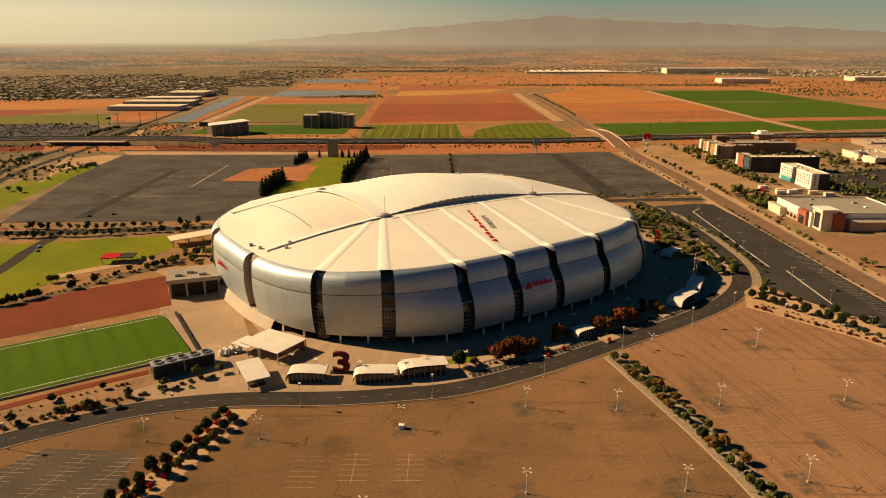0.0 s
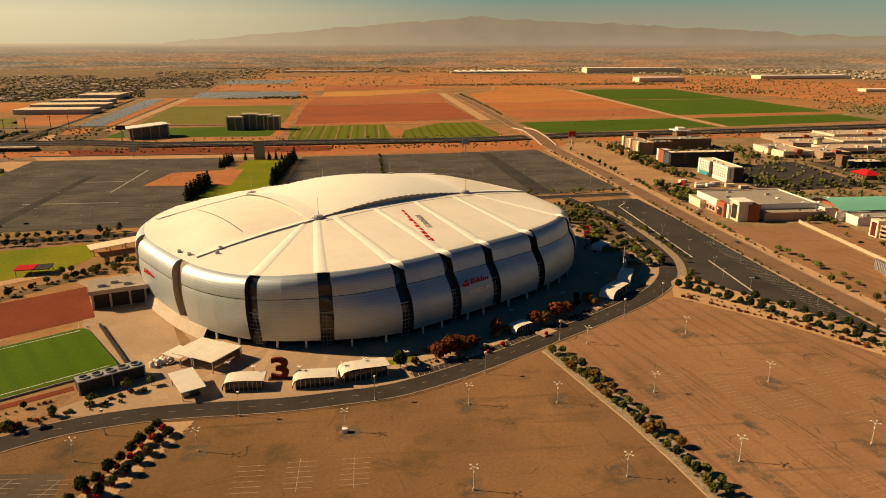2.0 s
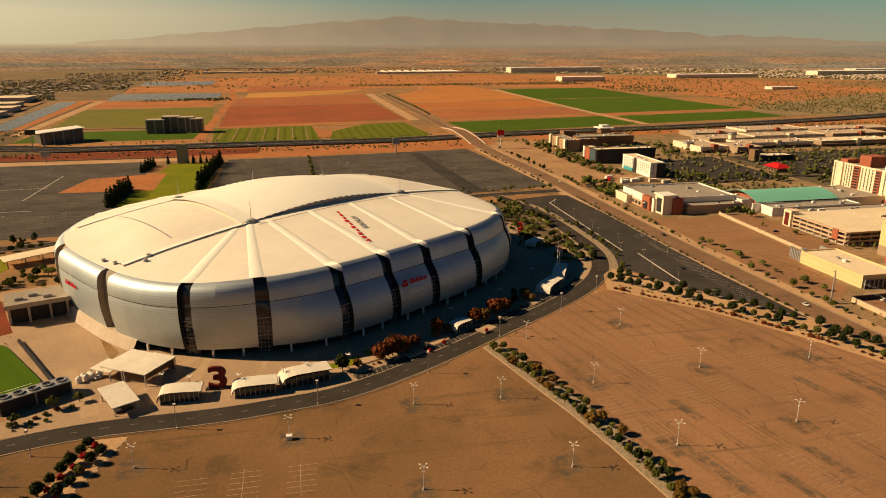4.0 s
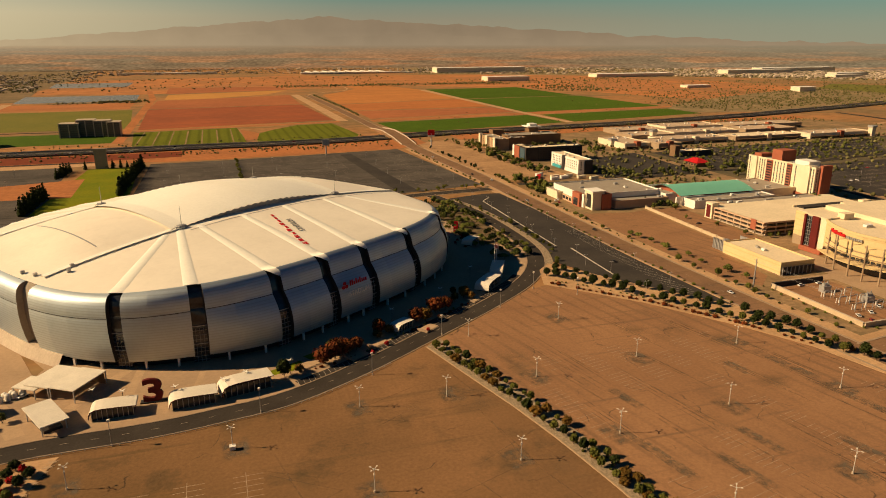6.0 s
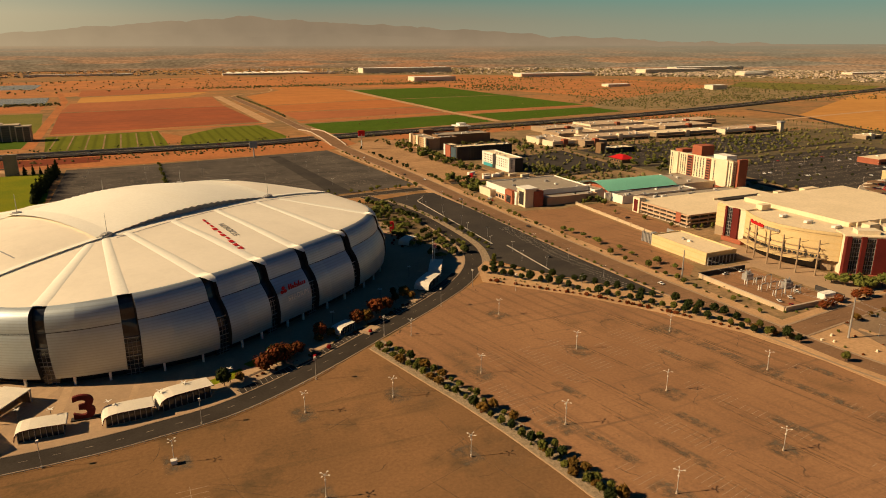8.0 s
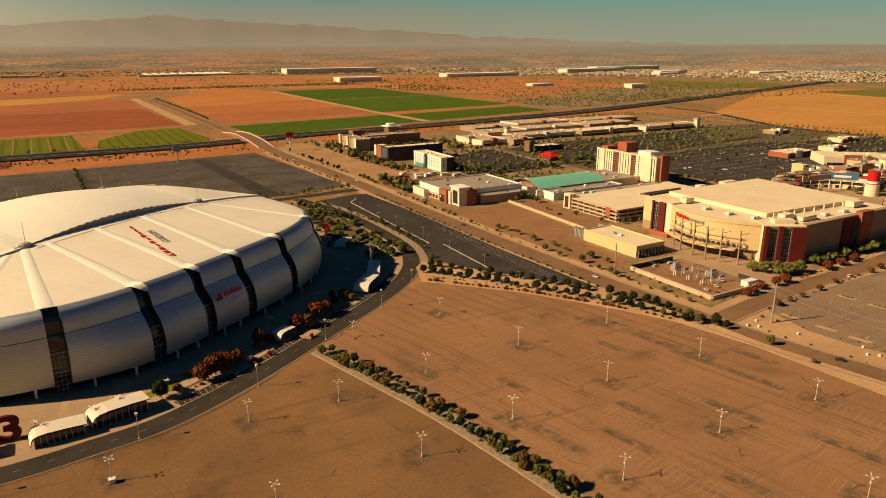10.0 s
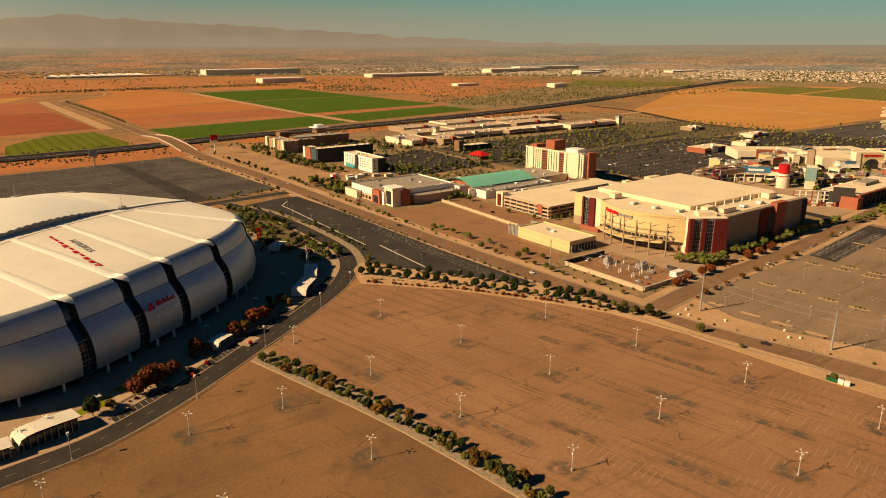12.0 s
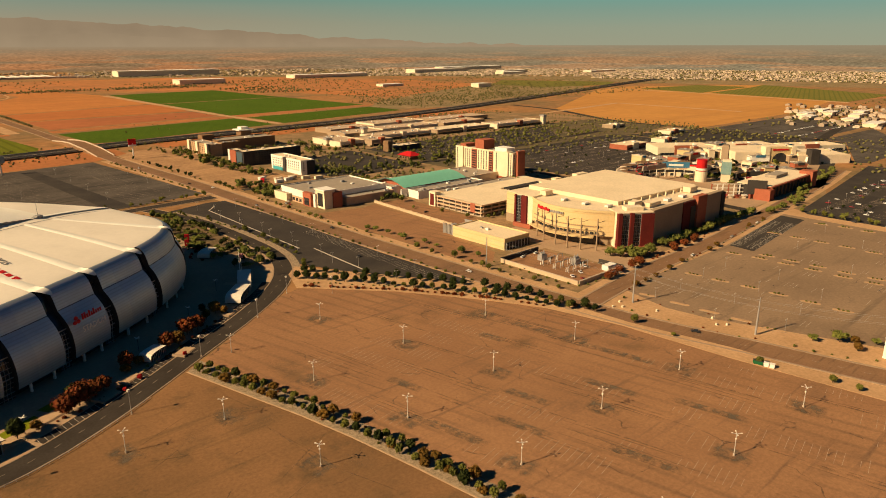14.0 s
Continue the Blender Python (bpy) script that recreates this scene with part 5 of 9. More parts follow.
# truss kerbs that run on to the ends
for s in (-1, 1):
    for a, b in ((-127 if s < 0 else -117, U0), (U1, 128 if s < 0 else 117)):
        kerb = []
        for k in range(19):
            u = a + (b - a) * k / 18
            z, v = ridge_z(u), s * TRUSS_V
            kerb.append([(u, v - 1.9, z - 0.3), (u, v - 1.9, z + 0.75), (u, v + 1.9, z + 0.75), (u, v + 1.9, z - 0.3)])
        part("truss_cover", Geo().grid(kerb), FABRIC, stadium, "pale raised cover over the roof truss")
        gut = [[(u_, s * (TRUSS_V + 2.0), ridge_z(u_) + 0.25), (u_, s * (TRUSS_V + 2.7), ridge_z(u_) + 0.12)] for u_ in (a + (b - a) * k / 18 for k in range(19))]
        part("gutter", Geo().grid(gut), STEEL, stadium, "grey gutter beside the truss cover")
for s in (-1, 1):
    gut = [[(u_, s * (TRUSS_V + 6.5), roof_z(u_, s * (TRUSS_V + 6.5)) + 0.12), (u_, s * (TRUSS_V + 7.1), roof_z(u_, s * (TRUSS_V + 7.1)) + 0.12)] for u_ in (U0 + (U1 + 40 - U0) * k / 30 for k in range(31))]
    part("gutter", Geo().grid(gut), STEEL, stadium, "thin seam below the fabric edge")
for u, v in ((U0 - 1, -46), (U1 - 2, -46), (U0 - 1, 46), (8, 47), (U1 - 2, 46)):
    z = ridge_z(u)
    part("mast", Geo().tube((u, v, z), (u, v, z + 13 - (3 if u > 0 else 0)), 0.22, 0.1, 6), STEEL, stadium, "thin steel mast")
    part("mast_foot", Geo().box(u - 2.2, u + 2.2, v - 1.5, v + 1.5, z, z + 1.8).box(u - 4, u - 2.6, v - 1, v + 1, z, z + 1.2), STEEL, stadium, "small roof plant at the mast's foot")
for u, v in ((-117, -52), (-113, -47), (-128, -40), (-130, -30)):
    part("roof_vent", Geo().box(u - 0.9, u + 0.9, v - 0.7, v + 0.7, roof_z(u, v) - 0.3, roof_z(u, v) + 1.6), STEEL, stadium)
seam = [[(-95, v, roof_z(-95, v) + 0.1), (-94.2, v, roof_z(-94, v) + 0.1)] for v in range(-36, 38, 6)]
part("roof_seam", Geo().grid(seam), STEEL, stadium)

# slots: places along the rim, near side measured from the plan, far side mirrored
SLOTS = [(-133, 20), (-133.5, -46), (-115.5, -95), (-89.5, -117), (-51.5, -126), (-20, -127), (10.5, -127), (50, -126), (97, -110), (130, -62), (133.8, 20), (116, 95), (86, 118), (46, 126), (9, 127), (-20, 127), (-52, 126), (-91, 117), (-116, 95)]
phis = sorted(math.atan2(v, u) % (2 * math.pi) for u, v in SLOTS)
GAP = 3.1
for i, a in enumerate(phis):
    b = phis[(i + 1) % len(phis)]
    b += 2 * math.pi if b <= a else 0
    ra, rb = Vector(rim_at(a)).length, Vector(rim_at(b)).length
    ga, gb = (5.0 if rim_at(t)[0] < -125 else GAP for t in (a, b))
    p0, p1 = a + ga / ra, b - gb / rb
    n = max(5, int((p1 - p0) * 130 / 5))
    cols = [p0 + (p1 - p0) * k / n for k in range(n + 1)]
    outer = [[wall_point(p, lv) for p in cols] for lv in PROFILE]
    inner = [[wall_point(p, lv, 3.4) for p in (cols[0], cols[-1])] for lv in PROFILE]
    k = 0
    while k < n:
        k2 = n if n - k < 4 else k + 2
        part("wall_panel", Geo().grid([row[k:k2 + 1] for row in outer]), CLAD, stadium, "curved silver metal wall panel with fine ribs", smooth=True)
        k = k2
    lv0, lv1 = (0.724, 5.86, 6.62), (0.716, 5.82, 6.74)
    part("panel_joint", Geo().grid([[wall_point(p, lv, -0.12) for p in cols] for lv in (lv0, lv1)]), DARKSTEEL, stadium, "thin dark joint along the panel")
    for k in (0, 1):
        cheek = Geo().grid([[o[0 if k == 0 else -1], q[k]] for o, q in zip(outer, inner)])
        # light is put into the cheek colour: grey for the sunlit west slots
        side_mat = DARKSTEEL if rim_at((a, b)[k])[0] > -125 else GREYROOF
        part("panel_cheek", cheek, side_mat, stadium, "flat side of a wall panel")
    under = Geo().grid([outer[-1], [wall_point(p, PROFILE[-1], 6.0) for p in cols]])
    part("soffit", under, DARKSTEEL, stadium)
    # recessed glazed base and its columns
    base = Geo().grid([[wall_point(p, (PROFILE[-1][0] + 0.03, *PROFILE[-1][1:]), 5.0) for p in cols], [(*wall_point(p, PROFILE[-1], 5.0)[:2], 0.0) for p in cols]])
    part("base_wall", base, DARKGLASS, stadium, "dark recessed glazed base")
    count = max(1, round((p1 - p0) * 130 / 15))
    for k in range(count):
        p = p0 + (p1 - p0) * (k + 0.5) / count
        x, y, z = wall_point(p, PROFILE[-1], 1.0)
        part("column", Geo().box(-0.5, 0.5, -0.5, 0.5, 0, z + 0.4, pose(x, y, 0, 0, 0, math.degrees(p))), WHITE, stadium)
    # the glazed slot at a
    q0, q1 = a - (ga + 0.25) / ra, a + (ga + 0.25) / ra
    glass = Geo().grid([[wall_point(q, lv, 3.2) for q in (q0, a, q1)] for lv in PROFILE] + [[(*wall_point(q, PROFILE[-1], 3.2)[:2], 0) for q in (q0, a, q1)]])
    # west recesses get a paler grey that stands for the sun in them
    slot = part("slot_window", glass, DARKGLASS if rim_at(a)[0] > -125 else GREYROOF, stadium, "tall dark glazed slot between two panels" if rim_at(a)[0] > -125 else "recess between two panels, its sunlit look painted grey")
    if rim_at(a)[0] < -125:
        continue
    bars = Geo()
    for f in (0.03, 0.08, 0.14, 0.20, 0.26, 0.32, 0.38, 0.44, 0.50):
        lo = max((lv for lv in PROFILE), key=lambda lv: -abs(lv[0] - f))
        lv = (f, lo[1], lo[2])
        p, q = Vector(wall_point(q0, lv, 2.8)), Vector(wall_point(q1, lv, 2.8))
        bars.tube(p, q, 0.3 if f in (0.26, 0.50) else 0.13, None, 4)
    for t in (0.25, 0.5, 0.75):
        qq = q0 + (q1 - q0) * t
        pts = [Vector(wall_point(qq, lv, 2.9)) for lv in PROFILE[11:]] + [Vector((*wall_point(qq, PROFILE[-1], 2.9)[:2], 0))]
        for p, q in zip(pts, pts[1:]):
            bars.tube(p, q, 0.12, None, 4)
    part("mullion_grid", bars, STEEL, slot, "grey steel mullions")

# pale roof strips from the truss to the slots
for (u, v), (su, sv) in (((-116, -95), (-62, -49)), ((-91, -117), (-53, -49)), ((-52, -126), (-41, -50)), ((-20, -127), (-12, -52)), ((9, -127), (20, -52)), ((46, -126), (54, -53)), ((93, -112), (74, -53)), ((116, 95), (76, 49)), ((86, 118), (70, 50)), ((46, 126), (46, 52)), ((9, 127), (14, 52)), ((-20, 127), (-16, 52)), ((-52, 126), (-41, 50)), ((-91, 117), (-53, 49)), ((-116, 95), (-62, 49))):
    p, q = Vector((su, sv)), Vector(rim_at(math.atan2(v, u)))
    side = (q - p).orthogonal().normalized()
    rows = []
    for k in range(21):
        t = k / 20
        c = p.lerp(q, t)
        w = 2.5 + 1.3 * t
        lo, hi = c - side * w, c + side * w
        zc = roof_z(c.x, c.y)
        zl, zh = (roof_z(lo.x, lo.y), roof_z(hi.x, hi.y)) if t < 0.93 else (zc, zc)
        rows.append([(lo.x, lo.y, zl - 0.1), (lo.x + side.x, lo.y + side.y, zl + 0.24), (c.x, c.y, zc + 0.34), (hi.x - side.x, hi.y - side.y, zh + 0.24), (hi.x, hi.y, zh - 0.1)])
    phi = math.atan2(v, u)
    rr_ = q.length
    # along the east side a bright tongue juts out over one half of the slot
    out = outward(*q)
    if u < -60 or v > 0:
        part("roof_strip", Geo().grid(rows), FABRIC, stadium, "paler raised strip across the roof", smooth=True)
        continue
    for d, drop, w, aside in ((0.0, 0.0, 3.2, 0.2), (1.6, 0.25, 3.0, 0.5), (3.2, 0.8, 2.5, 1.1), (4.6, 1.8, 1.8, 1.8), (5.6, 3.0, 0.7, 2.6)):
        edge = []
        for sg in (-1, -0.6, 0, 0.6, 1):
            ru, rv = rim_at(phi + (sg * w + aside) / rr_)
            edge.append((ru + out.x * d, rv + out.y * d, rim_z(ru) + 0.4 - drop))
        if (Vector(edge[0][:2]) - Vector(rows[-1][0][:2])).length > (Vector(edge[-1][:2]) - Vector(rows[-1][0][:2])).length:
            edge.reverse()
        rows.append(edge)
    part("roof_strip", Geo().grid(rows), FABRIC, stadium, "paler raised strip across the roof", smooth=True)


def lettering(text, size, material, parent, m, label):
    curve = bpy.data.curves.new("lettering", "FONT")
    curve.body, curve.size, curve.extrude = text, size, 0.08
    curve.align_x = "LEFT"
    curve.resolution_u = 3
    tmp = bpy.data.objects.new("lettering", curve)
    me = bpy.data.meshes.new_from_object(tmp)
    bpy.data.objects.remove(tmp)
    me.materials.append(material)
    ob = new("lettering", me)
    ob.parent = parent
    ob.matrix_local = m
    return tagged(ob, label)


def name_bars(parent, m, length, height, material, lobes=True):
    """A sponsor's mark: three rounded lobes and a plain bar."""
    gb = Geo()
    x = 0.0
    if lobes:
        for cx, cy in ((0.9, 0.9), (2.3, 0.9), (1.6, 2.1)):
            gb.add([(height * 0.27 * (cx + 0.75 * math.cos(k * math.pi / 5)), height * 0.27 * (cy + 0.62 * math.sin(k * math.pi / 5)), z) for z in (0, 0.3) for k in range(10)],
                   [tuple(range(9, -1, -1)), tuple(range(10, 20))] + [(k, (k + 1) % 10, 10 + (k + 1) % 10, 10 + k) for k in range(10)])
        x = height * 1.05
    part("logo_mark", gb, material, parent, "plain red lobed mark", m=m)
    step = (length - x) / 9
    for k in range(9):
        tall = 0.70 if k in (0, 1, 3, 5) else 0.50
        part("logo_bar", Geo().box(x + step * k + step * 0.10, x + step * k + step * 0.72, height * 0.2, height * tall, 0, 0.3), material, parent, "plain red sponsor bar", m=m)


# roof mark: reads from the wall up towards the truss
ang = math.degrees(math.atan2(-60.5 + 114.2, 3.6 + 13.7))
tilt = math.degrees(math.atan2(roof_z(3, -62) - roof_z(-13, -114), 55))
m_roof = pose(-13.5, -113.5, roof_z(-13.5, -113.5) + 0.55, 0, 0, ang) @ pose(0, 0, 0, 1.5, -tilt, 0)
name_bars(stadium, m_roof, 55, 5.0, REDPAINT)
m_text = pose(-1.2, -96, roof_z(-1.2, -96) + 0.7, 0, 0, ang) @ pose(0, 0, 0, 1.5, -tilt, 0)
lettering("STADIUM", 5.2, GREYTEXT, stadium, m_text, "grey word on the roof")
for ob in stadium.children:
    if ob.name.split(".")[0] in ("logo_mark", "logo_bar", "lettering"):
        back_m = ob.matrix_basis.inverted()
        for vert in ob.data.vertices:
            p = ob.matrix_basis @ vert.co
            lift = 0.34 if vert.co.z > 0.04 else 0.2
            vert.co = back_m @ Vector((p.x, p.y, roof_z(p.x, p.y) + lift))

# wall marks
px, py, pz = wall_point(math.atan2(-126.5, -16.5), (0.50, 5.6, 12.2))
m_wall = pose(px, py - 1.7, pz + 1.0, 82, 0, 1)
name_bars(stadium, m_wall, 20, 6.0, REDPAINT)
lettering("STADIUM", 3.8, WHITE, stadium, pose(px + 4.0, py - 3.4, pz - 3.0, 84, 0, 1), "white word on the wall")
px, py, pz = wall_point(math.atan2(-8, -133), (0.62, 6.1, 10))
name_bars(stadium, pose(px - 0.6, py + 11, pz - 3, 86, 0, -90), 17, 4.2, REDPAINT)

# concrete plinth under the western end
rows = []
for k in range(25):
    p = math.atan2(-70, -133) % (2 * math.pi) + (math.atan2(60, -133) % (2 * math.pi) - math.atan2(-70, -133) % (2 * math.pi)) * k / 24
    x, y, z = wall_point(p, PROFILE[-1], -1.0)
    n = outward(*rim_at(p))
    rows.append([(x - n.x * 4, y - n.y * 4, 5.5), (x, y, 5.2), (x + n.x * 3.5, y + n.y * 3.5, 0)])
part("plinth", Geo().grid(rows), CONCRETE, stadium, "sloping pale concrete plinth")

# service tunnel block on the west side
tunnel = thing("service_block", "low concrete service block with dark open bays", "building", m=pose(-167, 394.5, 0, 0, 0, 20))
part("roof_slab", Geo().box(-1, 31, -1, 24, 10, 11.2), GREYROOF, tunnel)
part("back_wall", Geo().box(0, 30, 20, 23, 0, 10), CHARCOAL, tunnel)
for x in (0, 9.5, 20, 28.5):
    part("pier", Geo().box(x, x + 1.2, 0, 20, 0, 10), CONCRETE, tunnel)
# added dark sheet that paints the shade inside the open bays
part("bay_screen", Geo().box(0.5, 30, 3, 3.4, 0, 10), DARKSTEEL, tunnel, "dark sheet standing for shade in the bays")
part("upstand", Geo().box(-1.2, 31.2, -1.3, -0.8, 9.6, 12.2), CONCRETE, tunnel)
for x, y in ((4, 8), (11, 12), (18, 6)):
    part("roof_unit", Geo().box(x, x + 4.4, y, y + 2, 11.2, 12.8), STEEL, tunnel)

# ---- buildings ----


def window_mesh(w, h, depth=0.25):
    key = (round(w, 2), round(h, 2))
    if key not in WINDOWS:
        WINDOWS[key] = Geo().box(-w / 2, w / 2, -0.12, depth, 0, h).mesh("window", DARKGLASS)
    return WINDOWS[key]


WINDOWS = {}


def put_windows(parent, side, box, z0, floors, step, count, w, h, span=(0.06, 0.94)):
    """Rows of windows on one side of a block; w: west, s: south."""
    x0, x1, y0, y1 = box
    me = window_mesh(w, h)
    for f in range(floors):
        for k in range(count):
            t = span[0] + (span[1] - span[0]) * (k + 0.5) / count
            if side == "w":
                m = pose(x0 + 0.05, y0 + (y1 - y0) * t, z0 + f * step, 0, 0, -90)
            else:
                m = pose(x0 + (x1 - x0) * t, y0 + 0.05, z0 + f * step)
            part("window", me, None, parent, m=m)


def block(parent, box, z0, h, wall, roof, parapet=0.9, units=0, seed=0):
    x0, x1, y0, y1 = box
    part("wall", Geo().box(x0, x1, y0, y1, z0, z0 + h), wall, parent)
    if roof:
        part("roof", Geo().box(x0 + 0.5, x1 - 0.5, y0 + 0.5, y1 - 0.5, z0 + h, z0 + h + 0.12), roof, parent)
    if parapet:
        gp = Geo()
        for a in ((x0 - 0.15, x1 + 0.15, y0 - 0.15, y0 + 0.45), (x0 - 0.15, x1 + 0.15, y1 - 0.45, y1 + 0.15), (x0 - 0.15, x0 + 0.45, y0 + 0.45, y1 - 0.45), (x1 - 0.45, x1 + 0.15, y0 + 0.45, y1 - 0.45)):
            gp.box(*a, z0 + h - 0.3, z0 + h + parapet)
        part("parapet", gp, wall, parent)
    rr = random.Random(seed + int(x0 * 7 + y0))
    for _ in range(units):
        x, y = rr.uniform(x0 + 3, x1 - 5), rr.uniform(y0 + 3, y1 - 5)
        w, d = rr.uniform(1.5, 4), rr.uniform(1.5, 3)
        part("roof_unit", Geo().box(x, x + w, y, y + d, z0 + h + 0.12, z0 + h + rr.uniform(1.0, 2.2)), WHITE if rr.random() < 0.6 else STEEL, parent)


# arena
arena = thing("arena", "large ochre indoor arena with maroon towers and a flat cream roof", "arena")
front = []
for k in range(25):
    t = k / 24
    front.append((404 + 3 * t - 15.5 * math.sin(math.pi * t) ** 0.9, 378 - 78 * t))
outline = front + [(429, 284), (545, 286), (556, 410), (408, 410)]
part("wall", Geo().prism(outline, 7.6, 26.0), YELLOW, arena, "ochre stucco wall with a bowed front")
part("ground_storey", Geo().prism([(x + (4.5 if x < 412 and y < 400 else 0), y) for x, y in outline], 0, 7.6), TAN, arena, "recessed ground storey")
part("roof", Geo().prism([(x + (1.0 if x < 410 else -0.8), y + (0.8 if y < 320 else -0.8)) for x, y in outline], 26.0, 26.4), CREAMROOF, arena, "flat cream roof")
part("upper_roof", Geo().prism([(430, 312), (540, 306), (546, 404), (430, 404)], 26.4, 29.6), CREAMROOF, arena, "raised cream roof over the bowl")
for k in range(9):
    x0, y0 = 434 + 11.5 * k, 309.2 - 0.55 * k
    part("roof_rib", Geo().box(x0, x0 + 0.5, y0 - 0.4, y0 + 0.6, 26.4, 29.9), CREAMROOF, arena)
part("parapet", Geo().ribbon(front, 1.0, 25.6, 27.4), YELLOW, arena)
part("south_wall", Geo().prism([(428, 281.5), (546, 281.8), (546, 286), (428, 286)], 0, 27.2), TAN, arena, "plain tan side wall")
# the charcoal end pier stands for a dark recess, its shade in the colour
for x0, x1, d, h, mt in ((476, 493, 1.2, 26.4, MAROON), (495, 510, 3.0, 29.4, BRICK), (541, 547, 1.0, 26.0, CHARCOAL)):
    part("pier", Geo().box(x0, x1, 281.8 - d, 284, 0, h), mt, arena, "red wall pier" if mt is BRICK else "")
# the slot is no hollow: a dark box in front paints its depth
part("pier_recess", Geo().box(487, 495, 280.2, 281.6, 0, 22), DARKSTEEL, arena, "dark box standing for a slot between piers")


def glazed_strip(m, y0, y1, z0, z1, bays):
    part("tower_glass", Geo().box(-1.0, 0.2, y0, y1, z0, z1, m), DARKGLASS, arena, "tall dark glazed strip")
    for q in range(9):
        z = z0 + (z1 - z0) * q / 8
        part("glazing_bar", Geo().box(-1.25, -0.95, y0, y1, z - 0.1, z + 0.12, m), STEEL, arena)
    for q in range(bays + 1):
        y = y0 + (y1 - y0) * q / bays
        part("glazing_bar", Geo().box(-1.25, -0.95, y - 0.09, y + 0.09, z0, z1, m), STEEL, arena)


# north-west stair tower: local x points into the building, local y along the face
m = pose(403, 385, 0, 0, 0, 2)
part("tower", Geo().box(0, 18, -9, 9, 0, 26.8, m), STUCCO, arena, "corner stair tower")
part("tower_roof", Geo().box(-1.2, 19, -9.6, 9.6, 26.8, 27.6, m), CREAMROOF, arena)
part("tower_fin", Geo().box(-2.4, 1, 7.6, 9.4, 3, 27.2, m), MAROON, arena, "tall maroon fin")
part("tower_fin", Geo().box(-2.4, 1, -3.6, 2.0, 3, 27.2, m), MAROON, arena, "tall maroon fin")
part("tower_pier", Geo().box(-0.8, 1, -9, -3.6, 0, 26.6, m), STUCCO, arena)
part("tower_base", Geo().box(-3.4, 1, -9.4, 9.6, 0, 3.4, m), BRICK, arena, "low brick base")
glazed_strip(m, 2.2, 7.4, 4, 26.2, 3)
# south-west corner tower
m = pose(416.5, 287.2, 0, 0, 0, 58)
part("tower", Geo().box(0, 16, -13.5, 14, 0, 26.8, m), STUCCO, arena, "corner stair tower")
part("tower_roof", Geo().box(-1.0, 17, -14, 14.6, 26.8, 27.6, m), CREAMROOF, arena)
part("tower_fin", Geo().box(-2.8, 1, 11.6, 14.6, 1, 27.4, m), MAROON, arena, "tall maroon fin")
part("tower_fin", Geo().box(-2.8, 1, 2.2, 5.2, 1, 27.4, m), MAROON, arena, "tall maroon fin")
part("tower_fin", Geo().box(-2.0, 1, -14.4, -4.2, 1, 26.2, m), MAROON, arena, "wide maroon corner wall")
part("tower_base", Geo().box(-3.2, 1, -14.4, 14.8, 0, 1.6, m), BRICK, arena, "low brick base")
glazed_strip(m, 5.4, 11.4, 2, 25.8, 4)
glazed_strip(m, -4.0, 2.0, 2, 25.8, 4)
part("tower_step", Geo().box(4, 12, -8, 6, 27.6, 30.4, m), STUCCO, arena, "stepped roof house")

for x, y in ((388.5, 359), (382.5, 347), (379.5, 333), (378.5, 321), (381.5, 311), (388, 301)):
    part("column", Geo().tube((x, y, 0), (x, y, 24.6), 0.6, 0.45, 8), TAN, arena, "tall freestanding column")
    part("bracket", Geo().box(x, x + 11, y - 0.15, y + 0.15, 10.6, 11.0), TAN, arena)
    part("bracket", Geo().box(x, x + 9, y - 0.12, y + 0.12, 21.4, 21.7), TAN, arena)
    part("lamp_box", Geo().box(x - 0.4, x + 0.4, y - 0.9, y - 0.5, 17, 19.6), DARKSTEEL, arena, "dark lamp box")
part("canopy", Geo().ribbon([(x - 4, y) for x, y in front[3:22]], 7, 7.2, 7.7), YELLOW, arena, "entrance canopy")
part("entrance_glass", Geo().ribbon([(x + 4.0, y) for x, y in front[3:22]], 0.5, 0, 7), DARKGLASS, arena, "dark glazed entrance")
for z0, z1 in ((8.2, 8.7), (14.6, 15.1), (11.4, 11.8)):
    part("band", Geo().ribbon([(x - 0.3, y) for x, y in front[2:23]], 0.6, z0, z1), TAN, arena)
for q in range(18):
    x, y = front[4 + q]
    part("window", Geo().box(x - 0.75, x + 0.2, y - 1.2, y + 1.2, 8.9, 10.6), DARKGLASS, arena)
for k in range(9):
    at = 4.6 + 0.55 * k
    (x0, y0), (x1, y1) = front[int(at)], front[int(at) + 1]
    x, y = x0 + (x1 - x0) * (at % 1), y0 + (y1 - y0) * (at % 1)
    part("logo_bar", Geo().box(-0.5, 0.5, -0.62, 0.62, 22.0, 24.4 if k % 3 == 0 else 23.8, pose(x - 0.9, y, 0)), REDPAINT, arena, "plain red sponsor bar")
for k in range(8):
    at = 9.8 + 0.5 * k
    (x0, y0), (x1, y1) = front[int(at)], front[int(at) + 1]
    x, y = x0 + (x1 - x0) * (at % 1), y0 + (y1 - y0) * (at % 1)
    part("logo_bar", Geo().box(-0.5, 0.5, -0.55, 0.55, 22.0, 23.6, pose(x - 0.9, y, 0)), STEEL, arena, "plain grey sponsor bar")
rr = random.Random(2)
